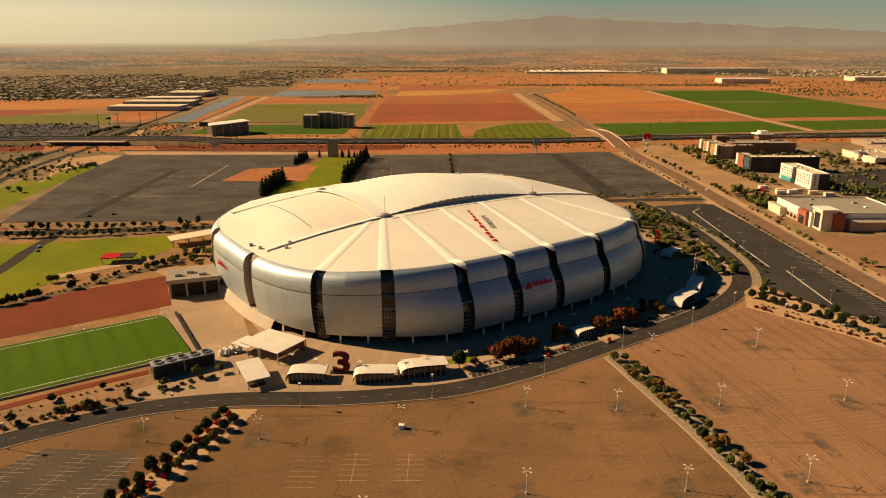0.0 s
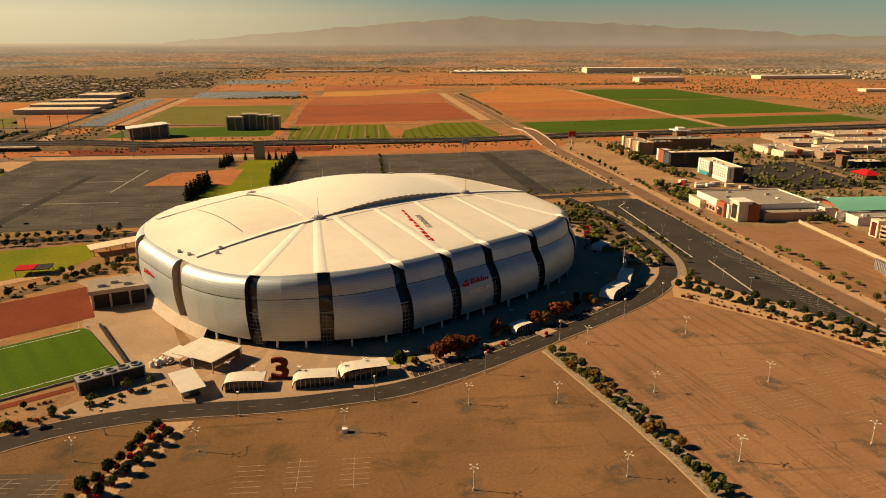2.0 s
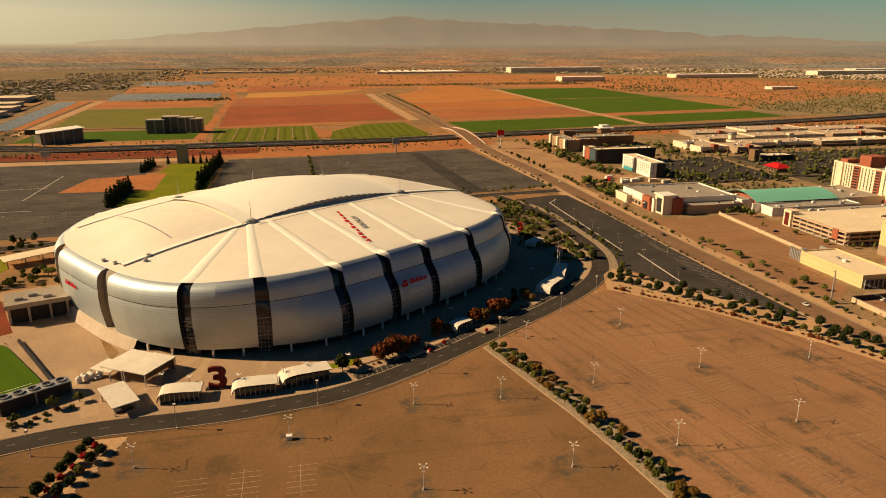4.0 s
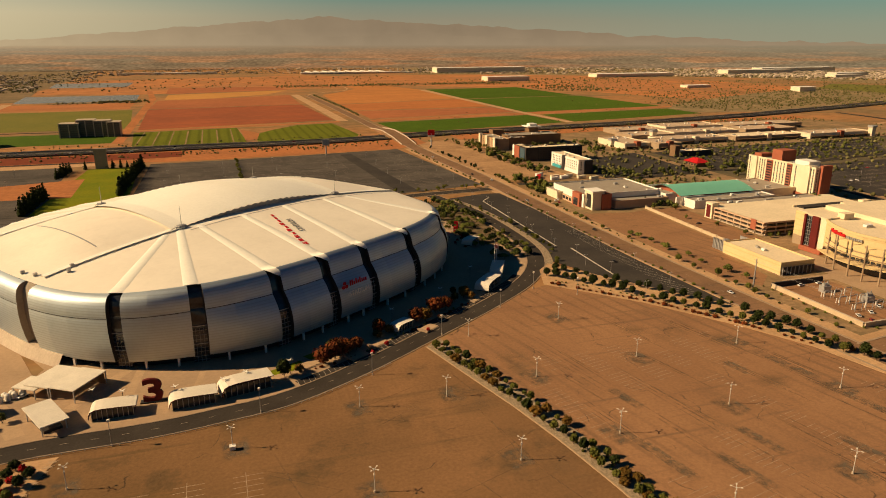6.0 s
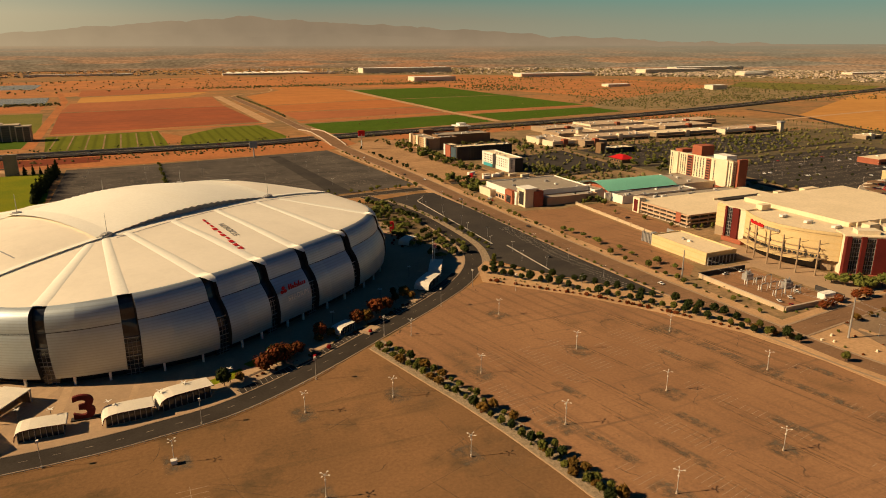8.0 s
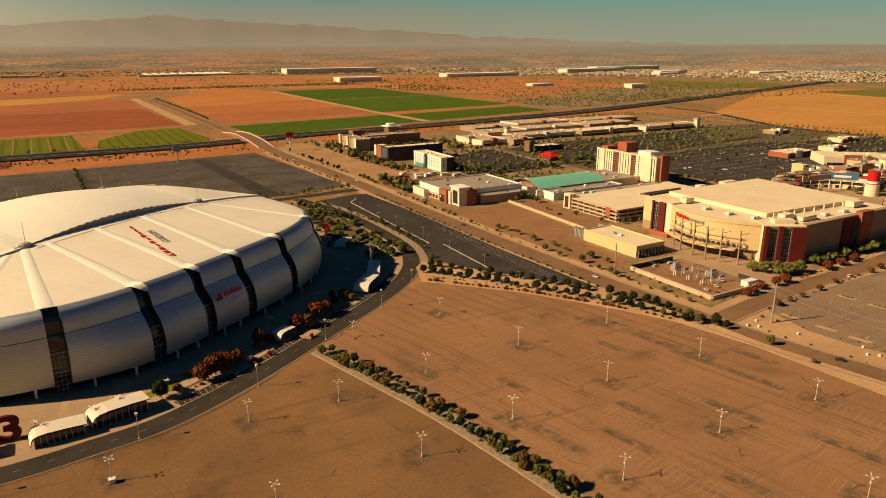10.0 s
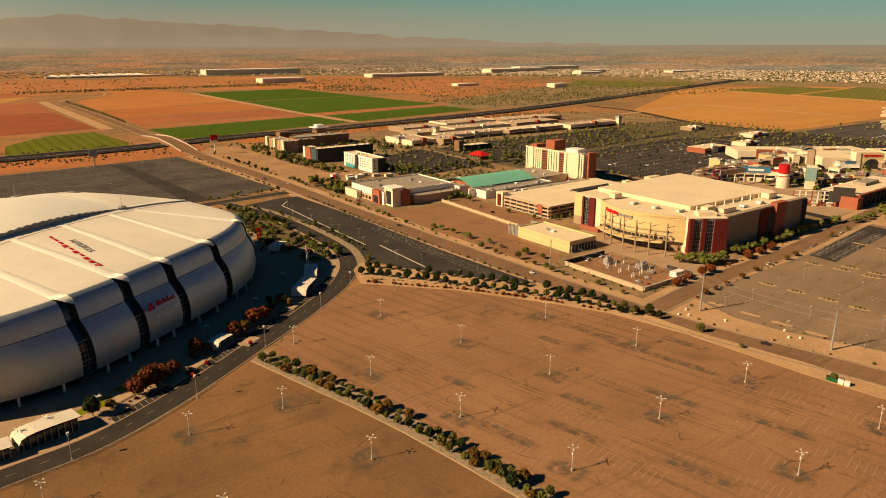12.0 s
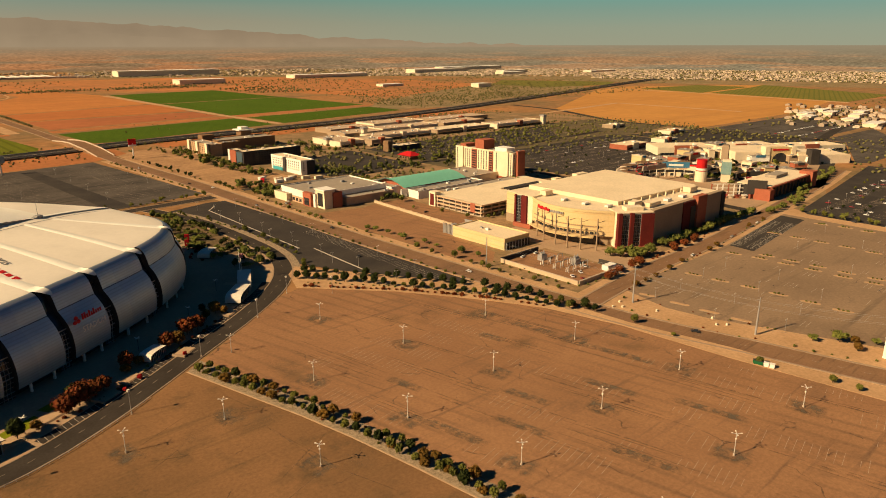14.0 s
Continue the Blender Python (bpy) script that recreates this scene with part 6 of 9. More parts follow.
for x, y, w, d, z, h in ((414, 372, 9, 6, 26.9, 4), (410, 350, 6, 3, 26.9, 1.6), (411, 330, 6, 3, 26.9, 1.6), (416, 312, 7, 3, 26.9, 1.6), (428, 296, 10, 6, 26.9, 5), (440, 290, 16, 8, 26.9, 3.2), (470, 292, 6, 4, 26.9, 1.8), (492, 291, 6, 4, 26.9, 1.8), (515, 297, 12, 7, 26.9, 4.5), (470, 406, 8, 5, 26.9, 3), (500, 404, 16, 6, 26.9, 3.5), (450, 404, 6, 5, 26.9, 2.5)):
    part("roof_unit", Geo().box(x, x + w, y, y + d, z, z + h), CREAMROOF if h > 2 else WHITE, arena)

# hotel tower
hotel = thing("hotel", "cream hotel tower with terracotta bays and many windows", "hotel")
HB = (545, 566, 526, 618)
block(hotel, HB, 0, 31, STUCCO, GREYROOF, 1.2, 5)
part("plinth", Geo().box(543.4, 567, 524.5, 619.5, 0, 4.5), BRICK, hotel)
for y0, y1, h, deep in ((604, 611, 34, 1.6), (582, 590, 33, 1.2), (556, 562, 33, 1.2), (532, 540, 34.5, 1.4)):
    part("bay", Geo().box(545 - deep, 553, y0, y1, 4.5, h - 2), BRICK if h < 33.5 else STUCCO, hotel, "terracotta balcony bay" if h < 33.5 else "")
    if h < 33.5:
        for f in range(9):
            part("balcony_slot", Geo().box(545 - deep - 0.15, 545 - deep + 0.2, y0 + 0.6, y1 - 0.6, 6 + 2.75 * f, 7.5 + 2.75 * f), DARKGLASS, hotel)
part("penthouse", Geo().box(548, 566, 574, 588, 31, 42), BRICK, hotel, "terracotta lift tower")
part("penthouse", Geo().box(548, 562, 538, 556, 31, 36), WHITE, hotel)
part("penthouse", Geo().box(547, 562, 602, 612, 31, 35), BRICK, hotel)
part("end_bay", Geo().box(550, 562, 522.5, 526.2, 0, 34), BRICK, hotel, "terracotta end bay")
for span, n in (((0.24, 0.36), 2), ((0.42, 0.60), 4), ((0.72, 0.83), 3), ((0.92, 0.99), 2), ((0.01, 0.08), 2)):
    put_windows(hotel, "w", HB, 6.0, 9, 2.75, n, 1.3, 2.3, span)
put_windows(hotel, "s", (545, 550, 526, 530), 6.0, 9, 2.75, 1, 1.4, 1.7)
put_windows(hotel, "s", (562, 566, 526, 530), 6.0, 9, 2.75, 1, 1.4, 1.7)
part("porch", Geo().box(548, 560, 514, 522, 0, 6), STUCCO, hotel)

# convention wing with the teal roof
hall = thing("convention_hall", "low convention hall with a curved teal metal roof", "convention hall")
block(hall, (408, 488, 548, 592), 0, 9, BRICK, None, 0)
rows = []
for k in range(13):
    t = k / 12
    rows.append([(404, 546 + 48 * t, 9.2 + 5.6 * math.sin(math.pi * t)), (492, 546 + 48 * t, 9.2 + 5.6 * math.sin(math.pi * t))])
part("roof", Geo().grid(rows), TEALROOF, hall, "curved teal standing-seam roof", smooth=True)
part("gable", Geo().add([(408.2, 546 + 48 * k / 12, 9.2 + 5.4 * math.sin(math.pi * k / 12)) for k in range(13)] + [(408.2, 594, 8), (408.2, 546, 8)], [tuple(range(15))]), BRICK, hall)
block(hall, (408, 500, 528, 546), 0, 7, WHITE, GREYROOF, 1.0, 8)
block(hall, (490, 545, 548, 600), 0, 8, STUCCO, GREYROOF, 1.0, 8)
block(hall, (430, 540, 508, 527), 0, 6, TAN, GREYROOF, 1.0, 8)
part("screen_wall", Geo().box(400, 432, 545, 546.5, 0, 8.5), WHITE, hall)

# office with the red corner
office = thing("office_building", "low white office building with a maroon corner tower", "office building")
block(office, (312, 395, 566, 628), 0, 11.5, WHITE, GREYROOF, 1.2, 6)
block(office, (306, 316, 608, 632), 0, 7, STUCCO, GREYROOF, 0.8)
part("tower", Geo().box(314, 326, 553, 568, 0, 17), STUCCO, office, "cream corner tower")
part("tower_cap", Geo().box(313, 327, 552, 569, 17, 18.2), WHITE, office)
part("tower_face", Geo().box(323, 333, 551.5, 560, 0, 15), BRICK, office, "maroon tower face")
part("tower_glass", Geo().box(313.6, 314.3, 556, 564, 2, 14.5), DARKGLASS, office)
part("portal", Geo().box(309.5, 314, 570, 584, 0, 13), BRICK, office, "terracotta entrance portal")
part("portal_glass", Geo().box(309.2, 309.8, 573, 581, 1, 8), DARKGLASS, office)
part("base_band", Geo().box(311.4, 312.2, 586, 628, 0, 6), SPANDREL, office)
block(office, (338, 396, 552, 566), 0, 7, SPANDREL, GREYROOF, 0.8, 2)
block(office, (396, 428, 556, 600), 0, 9, WHITE, GREYROOF, 1.0, 6)
put_windows(office, "w", (311.3, 330, 586, 628), 1.5, 1, 3, 6, 4.0, 3.0)

# parking garage
garage = thing("parking_garage", "open-deck cream parking garage with brick-red bands", "garage")
GB = (400, 540, 432, 500)
for f, z in enumerate((0, 3.4, 6.8, 10.2)):
    part("deck", Geo().box(GB[0], GB[1], GB[2], GB[3], z, z + 0.4), CREAMROOF if f == 3 else CONCRETE, garage)
    if f:
        for a in ((399.6, 400.2, 432, 500), (399.6, 540, 431.6, 432.2)):
            part("spandrel", Geo().box(*a, z - 0.5, z + 0.9), SPANDREL, garage)
# solid charcoal block that paints the shade between the open decks
part("core", Geo().box(408, 534, 438, 494, 0.4, 10), CHARCOAL, garage, "dark block standing for the shaded interior")
for k in range(9):
    part("pillar", Geo().box(399.7, 400.5, 433 + 8.2 * k, 433.8 + 8.2 * k, 0, 10), CONCRETE, garage)
for k in range(14):
    part("pillar", Geo().box(402 + 10 * k, 402.8 + 10 * k, 431.7, 432.5, 0, 10), CONCRETE, garage)
part("stair_tower", Geo().box(398, 405, 492, 501, 0, 14), STUCCO, garage)
part("stair_glass", Geo().box(397.7, 398.3, 494, 499, 1, 12), MAROON, garage, "brick-red stair front")
part("brick_band", Geo().box(399.2, 399.8, 440, 446, 3, 11.4), BRICK, garage)
part("ramp_well", Geo().box(470, 520, 462, 470, 10.6, 12), CHARCOAL, garage, "dark ramp opening with a kerb")
part("ramp_wall", Geo().box(466, 522, 470, 471, 10.6, 12.2), CREAMROOF, garage)

# utility building, yard and walls
util = thing("plant_building", "low cream plant building with a railed service end", "building")
UB = (338, 366, 348, 404)
block(util, UB, 0, 8, YELLOW, CREAMROOF, 1.0, 2)
part("service_frame", Geo().box(340, 366, 404, 405, 0, 7).box(340, 341, 405, 418, 0, 7).box(365, 366, 405, 418, 0, 7), STEEL, util, "grey railed service enclosure")
for k in range(9):
    part("post", Geo().box(339.5, 340.3, 404 + 1.6 * k, 404.4 + 1.6 * k, 0, 8.5), STEEL, util)
for x, y in ((346, 408), (354, 410), (360, 407), (348, 414)):
    part("cooler", Geo().box(x, x + 4, y, y + 3, 0, 6.2), STEEL, util)
for k in range(8):
    part("gate_post", Geo().box(339 + 3.4 * k, 339.5 + 3.4 * k, 346.8, 347.3, 0, 6), STEEL, util)
part("screen", Geo().box(339, 366, 347.3, 347.6, 0, 5.5), DARKSTEEL, util)

wallg = thing("yard_wall", "long cream masonry wall round the utility yard", "wall")
for a in ((314.5, 315.3, 263, 330), (315.3, 364, 262.2, 263)):
    part("wall", Geo().box(*a, 0, 2.8), SANDWALL, wallg)
    part("coping", Geo().box(a[0] - 0.2, a[1] + 0.2, a[2] - 0.2, a[3] + 0.2, 2.8, 3.0), CONCRETE, wallg)
part("wall", Geo().box(315, 356, 330, 331, 0, 3.2), CHARCOAL, wallg)
part("wall", Geo().box(364, 364.8, 262.2, 282, 0, 3.2), CHARCOAL, wallg)
long_wall = thing("boundary_wall", "long pale boundary wall across the lot", "wall")
part("wall", Geo().ribbon([(366, 545), (359, 425), (361, 416)], 0.8, 0, 2.6), SANDWALL, long_wall)
for k in range(13):
    part("pilaster", Geo().box(365.4 - 0.58 * k, 366.6 - 0.58 * k, 543 - 9.6 * k, 544.2 - 9.6 * k, 0, 3.1), SANDWALL, long_wall)
sub = thing("substation", "open-air electrical substation of grey steel frames", "substation")
rr = random.Random(8)
for k in range(9):
    x, y = 330 + (k % 3) * 8, 282 + (k // 3) * 11
    part("frame", Geo().tube((x, y, 0), (x, y, 5.5), 0.2, None, 5).tube((x + 5, y, 0), (x + 5, y, 5.5), 0.2, None, 5).tube((x, y, 5.3), (x + 5, y, 5.3), 0.25, None, 5), STEEL, sub)
    part("insulator", Geo().tube((x + 1, y + 3, 0), (x + 1, y + 3, 3.4), 0.35, 0.25, 6).tube((x + 3, y + 3, 0), (x + 3, y + 3, 3.4), 0.35, 0.25, 6), WHITE, sub)
for x, y in ((338, 312), (348, 290)):
    part("transformer", Geo().box(x, x + 6, y, y + 4, 0, 4.2).box(x + 1, x + 5, y + 1, y + 3, 4.2, 5.6).tube((x + 1.5, y + 2, 5.6), (x + 1.5, y + 2, 7), 0.3).tube((x + 4.5, y + 2, 5.6), (x + 4.5, y + 2, 7), 0.3), STEEL, sub, "grey transformer")
solid("site_trailer", Geo().box(352, 362, 266, 271, 0.4, 4.0).box(352.4, 361.6, 265.7, 266, 1, 3).box(353, 354, 267, 270, 0, 0.4).box(360, 361, 267, 270, 0, 0.4), WHITE, "white site trailer in the utility yard", "trailer")

# hotels by the freeway
inn = thing("hotel", "five-storey white hotel with a turquoise entrance band", "hotel")
IB = (392, 410, 722, 792)
block(inn, IB, 0, 16.5, WHITE, CREAMROOF, 1.0, 4)
part("bay", Geo().box(390.8, 394, 756, 762, 0, 17.5), CHARCOAL, inn)
part("entrance_band", Geo().box(390.6, 392.2, 764, 786, 0.5, 4.2), mat("turquoise_panel", (0.06, 0.30, 0.33), (0.07, 0.34, 0.36), big=0.3, fine=2, amount=0.1), inn, "turquoise entrance band")
put_windows(inn, "w", IB, 4.6, 4, 2.9, 7, 1.7, 1.7, (0.04, 0.5))
put_windows(inn, "w", IB, 4.6, 4, 2.9, 6, 1.7, 1.7, (0.60, 0.96))
put_windows(inn, "s", IB, 4.6, 4, 2.9, 3, 1.5, 1.7)
part("end_wall", Geo().box(400, 411, 721.6, 722.4, 0, 16.5), CHARCOAL, inn, "dark end wall")

inn = thing("hotel", "long charcoal hotel with a red end and a pale roof", "hotel")
block(inn, (372, 455, 826, 846), 0, 17.5, CHARCOAL, CREAMROOF, 1.0, 5)
block(inn, (372, 384, 846, 868), 0, 17.5, CHARCOAL, CREAMROOF, 1.0)
part("end_panel", Geo().box(371.3, 372.2, 846, 862, 0, 17.8), BRICK, inn, "red end panel")
part("end_panel", Geo().box(371.3, 372.2, 863, 868, 0, 17.8), WHITE, inn)
part("blue_panel", Geo().box(371.3, 372.2, 829, 844, 1, 16.5), mat("slate_blue_panel", (0.06, 0.09, 0.11), (0.07, 0.10, 0.12), big=0.3, fine=2, amount=0.15), inn, "blue-grey panel")
put_windows(inn, "s", (384, 455, 826, 846), 3, 5, 2.9, 16, 2.2, 1.5)

inn = thing("hotel", "brown four-storey hotel with stepped towers", "hotel")
block(inn, (372, 392, 928, 992), 0, 16, mat("warm_tan_render", (0.46, 0.30, 0.17), (0.40, 0.26, 0.145), big=0.08, fine=0.8, amount=0.12), GREYROOF, 1.0, 5)
for y in (928, 958, 986):
    part("bay", Geo().box(369.5, 374, y, y + 7, 0, 18.5), STUCCO, inn, "cream stepped bay")
put_windows(inn, "w", (372, 392, 928, 992), 2.5, 5, 2.8, 9, 1.6, 1.6)
block(inn, (392, 420, 928, 946), 0, 17, BROWNWALL, GREYROOF, 1.0, 3)
block(inn, (410, 500, 975, 1010), 0, 14, BROWNWALL, GREYROOF, 1.0, 6)
part("tower", Geo().box(462, 478, 1010, 1026, 0, 22), BROWNWALL, inn, "brown corner tower")
part("tower_cap", Geo().box(458, 482, 1006, 1030, 22, 23.5).box(464, 476, 1012, 1024, 23.5, 27), WHITE, inn)
part("tower", Geo().box(396, 414, 1000, 1016, 0, 21), BROWNWALL, inn)

# construction trailers and huts by the junction
rr = random.Random(12)
for k, (x, y, a) in enumerate(((350, 700, 5), (356, 712, 5), (365, 705, 5), (374, 712, 5), (384, 700, 5), (338, 716, 60), (344, 728, 20), (395, 690, 5))):
    solid("construction_hut", Geo().box(-5, 5, -1.8, 1.8, 0.3, 3.4, pose(x, y, 0, 0, 0, a)).box(-4.6, -4, -1.6, 1.6, 0, 0.3, pose(x, y, 0, 0, 0, a)).box(4, 4.6, -1.6, 1.6, 0, 0.3, pose(x, y, 0, 0, 0, a)).box(-5.1, 5.1, -1.9, 1.9, 3.4, 3.6, pose(x, y, 0, 0, 0, a)), (WHITE, STUCCO, WHITE, STUCCO, STUCCO, REDPAINT, WHITE, STUCCO)[k], "small construction hut on sandy ground", "hut", group="construction huts")

# outlet mall: long low rows
mall = thing("outlet_mall", "sprawl of low cream shop rows with shaded walks", "shopping mall")
rr = random.Random(21)
for x0, x1, y0, y1, h in ((556, 600, 880, 945, 8), (600, 640, 860, 900, 9), (640, 760, 905, 935, 7.5), (770, 900, 900, 930, 7.5), (910, 1040, 890, 920, 8), (620, 700, 960, 1000, 7.5), (710, 840, 975, 1010, 7.5), (850, 960, 970, 1010, 8), (880, 1030, 1030, 1070, 8), (740, 860, 1040, 1085, 8.5), (640, 730, 1030, 1070, 7)):
    block(mall, (x0, x1, y0, y1 + 12), 0, h, (STUCCO, YELLOW, TAN)[rr.randrange(3)], (DUSTYROOF, DUSTYROOF, CREAMROOF)[rr.randrange(3)], 0.9, 9)
    part("shade_walk", Geo().box(x0 + 3, x1 - 3, y0 - 5, y0 - 0.2, 4.2, 4.6), BROWNWALL, mall)
    part("shop_front", Geo().box(x0 + 3, x1 - 3, y0 - 0.25, y0 + 0.1, 0.3, 3.8), DARKGLASS, mall)
    part("entrance", Geo().box((x0 + x1) / 2 - 4, (x0 + x1) / 2 + 4, y0 - 2, y0 + 6, 0, h + 3.5), (STUCCO, BRICK)[rr.randrange(2)], mall)
for x, y, h in ((655, 955, 17), (1036, 886, 18), (556, 915, 12)):
    part("tower", Geo().box(x - 4, x + 4, y - 4, y + 4, 0, h - 3), STUCCO, mall, "square entrance tower")
    part("tower_cap", Geo().box(x - 5, x + 5, y - 5, y + 5, h - 3, h), STEEL, mall)
shop = thing("restaurant", "small restaurant with a bright red hipped roof", "restaurant")
part("wall", Geo().box(560, 578, 722, 746, 0, 5), BROWNWALL, shop)
part("roof", Geo().add([(558, 720, 5), (580, 720, 5), (580, 748, 5), (558, 748, 5), (567, 729, 9.5), (571, 729, 9.5), (571, 739, 9.5), (567, 739, 9.5)], [(0, 1, 5, 4), (1, 2, 6, 5), (2, 3, 7, 6), (3, 0, 4, 7), (4, 5, 6, 7), (3, 2, 1, 0)]), REDPAINT, shop, "bright red roof")
put_windows(shop, "w", (560, 578, 722, 746), 1, 1, 3, 4, 3.0, 2.2)
block(shop, (590, 640, 796, 818), 0, 7, CHARCOAL, CREAMROOF, 0.8, 3)
part("tower", Geo().box(584, 592, 800, 812, 0, 15), BROWNWALL, shop)

# entertainment district behind the arena
dist = thing("entertainment_block", "curved entertainment block with roof terraces and signs", "building", m=pose(32, 12, 0))
arc = [(640 + 62 * math.sin(radians(a)), 372 + 66 * math.cos(radians(a))) for a in range(-60, 96, 12)]
for z0, z1, mt in ((0, 5, STUCCO), (5, 8, DARKGLASS), (8, 12.5, STUCCO)):
    part("storey", Geo().ribbon(arc, 22 if mt is not DARKGLASS else 21, z0, z1), mt, dist)
part("terrace_roof", Geo().ribbon(arc, 20, 12.5, 12.9), GREYROOF, dist)
part("railing", Geo().ribbon(offset(arc, -10.5), 0.4, 12.9, 14.6), REDPAINT, dist, "red terrace railing")
for x, y in arc[::2]:
    part("pergola", Geo().box(x - 6, x + 6, y - 6, y + 6, 16, 16.4).box(x - 6, x - 5.6, y - 6, y - 5.6, 12.9, 16).box(x + 5.6, x + 6, y - 6, y - 5.6, 12.9, 16), BROWNWALL, dist)
part("sign_drum", Geo().tube((672, 372, 12), (672, 372, 25), 5.6, None, 20), REDPAINT, dist, "big red cylindrical sign")
part("drum_base", Geo().tube((672, 372, 0), (672, 372, 12), 6.6, None, 20), STUCCO, dist)
part("sign_panel", Geo().box(-15, 15, -0.5, 0.5, 13.5, 20, pose(662, 398, 0, 0, 0, -52)), BLUEPANEL, dist, "wide blue sign panel")
part("sign_tower", Geo().box(-4.5, 4.5, -4.5, 4.5, 0, 25, pose(690, 352, 0, 0, 0, 30)), STUCCO, dist)
part("sign_tower", Geo().box(-5, 5, -5, 5, 9, 23, pose(690, 352, 0, 0, 0, 30)), mat("teal_sign", (0.18, 0.30, 0.30), (0.24, 0.34, 0.30), big=0.2, fine=1, amount=0.2), dist, "teal sign panel on a tower")
part("sign_tower", Geo().box(-5, 5, -4, 4, 0, 27, pose(790, 402, 0, 0, 0, 20)), TAN, dist)
part("screen", Geo().box(-9, 9, -1, 1, 5, 19, pose(624, 288, 0, 0, 0, -62)), CHARCOAL, dist, "big dark screen")
for s in (-6, 6):
    part("screen_post", Geo().box(s - 0.8, s + 0.8, -0.8, 0.8, 0, 5, pose(624, 288, 0, 0, 0, -62)), BRICK, dist)
part("sign_panel", Geo().ribbon([(668, 330), (690, 326), (706, 314), (712, 304)], 1, 10, 15), CHARCOAL, dist, "curved dark sign")
part("mark", Geo().ribbon([(676, 328.2), (684, 326.8)], 1.4, 11, 14), mat("gold_sign", (0.55, 0.34, 0.05), (0.5, 0.3, 0.05), big=0.3, fine=2, amount=0.15), dist, "plain golden sign mark")
part("mark", Geo().box(-8, 8, -0.7, -0.5, 15.4, 17.8, pose(662, 398, 0, 0, 0, -52)), WHITE, dist, "plain white bar on the sign")
part("drum_band", Geo().tube((672, 372, 13), (672, 372, 15.5), 5.75, None, 20, caps=False), WHITE, dist, "pale band round the drum")
for k in range(9):
    part("frame_post", Geo().box(-0.5, 0.5, -0.5, 0.5, 0, 12.5, pose(606 + 4.2 * k, 326 - 3.9 * k, 0, 0, 0, -44)), (WHITE, BRICK)[k % 3 == 0], dist)
for z in (4, 8, 12):
    part("frame_beam", Geo().box(0, 47, -0.4, 0.4, z, z + 0.7, pose(606, 326, 0, 0, 0, -43)), CANOPY, dist)
for k in range(8):
    part("awning", Geo().box(-2.5, 2.5, -2, 2, 3.2, 3.6, pose(600 + 5 * k, 316 - 4.6 * k, 0, 0, 0, -44)), (WHITE, REDPAINT, CANOPY, MAROON)[k % 4], dist)
    part("low_front", Geo().box(-2, 2, -1.5, 1.5, 0, 3, pose(600 + 5 * k, 317 - 4.6 * k, 0, 0, 0, -44)), (STUCCO, BRICK)[k % 2], dist)
for k in range(11):
    x, y = arc[k]
    part("storey_window", Geo().box(-4, 4, -0.4, 0.4, 1, 4, pose(x - 10.9 * (640 - x) / -64, y - 11.1 * (372 - y) / -66, 0, 0, 0, math.degrees(math.atan2(372 - y, 640 - x)) + 90)), DARKGLASS, dist)
    part("roof_lattice", Geo().box(-5, 5, -0.2, 0.2, 14.8, 15.1, pose(x, y, 0, 0, 0, 15 * k)).box(-5, -4.6, -0.2, 0.2, 12.9, 14.8, pose(x, y, 0, 0, 0, 15 * k)).box(4.6, 5, -0.2, 0.2, 12.9, 14.8, pose(x, y, 0, 0, 0, 15 * k)), REDPAINT, dist, "thin red roof lattice")
wing = thing("shop_block", "long brick and dark glass shop block with a terracotta roof edge", "building")
m = pose(662, 290, 0, 0, 0, 1) @ Matrix.Diagonal((0.76, 1, 1, 1))
part("wall", Geo().box(0, 150, 0, 32, 0, 13, m), CHARCOAL, wing, "dark glazed front")
part("roof", Geo().box(-1, 151, -1, 33, 13, 13.8, m), CREAMROOF, wing)
part("roof_edge", Geo().box(-2, 152, -3, 6, 12, 13.4, m), BRICK, wing, "terracotta roof edge")
part("corner", Geo().box(-10, 4, -4, 12, 0, 11, m), BRICK, wing, "brick corner pavilion")
part("plant", Geo().box(60, 100, 12, 24, 13.8, 17, m), GREYROOF, wing)
for k in range(12):
    part("pier", Geo().box(4 + 12 * k, 6 + 12 * k, -1.2, 0.2, 0, 12, m), BROWNWALL, wing)
part("end_tower", Geo().box(128, 146, -6, 8, 0, 17, m), BRICK, wing)
cine = thing("cinema_block", "cream cinema with a tall arched entrance portal", "cinema")
m = pose(897, 372, 0, 0, 0, -36)
part("wall", Geo().box(-60, 40, 10, 70, 0, 14, m), STUCCO, cine)
part("roof", Geo().box(-59, 39, 11, 69, 14, 14.6, m), CREAMROOF, cine)
part("portal", Geo().box(-20, 14, 2, 12, 0, 21, m), YELLOW, cine, "ochre arched portal")
for x in (-24, 12):
    part("portal_cap", Geo().box(x, x + 6, 1, 13, 0, 22, m), STUCCO, cine)
part("arch_glass", Geo().add([m @ Vector((-3 + 11 * math.cos(radians(a)), 1.7, 2 + 12 * math.sin(radians(a)))) for a in range(0, 181, 12)], [tuple(range(16))]), DARKGLASS, cine, "dark arched window")
part("mark", Geo().box(-14, 8, 1.3, 1.9, 17, 19, m), REDPAINT, cine)
part("annex", Geo().box(18, 90, -6, 50, 0, 11, m).box(20, 40, 0, 30, 11, 15, m), STUCCO, cine)
part("annex_roof", Geo().box(19, 89, -5, 49, 11, 11.5, m), CREAMROOF, cine)
part("annex_tower", Geo().box(30, 42, -14, -2, 0, 19, m), CHARCOAL, cine)
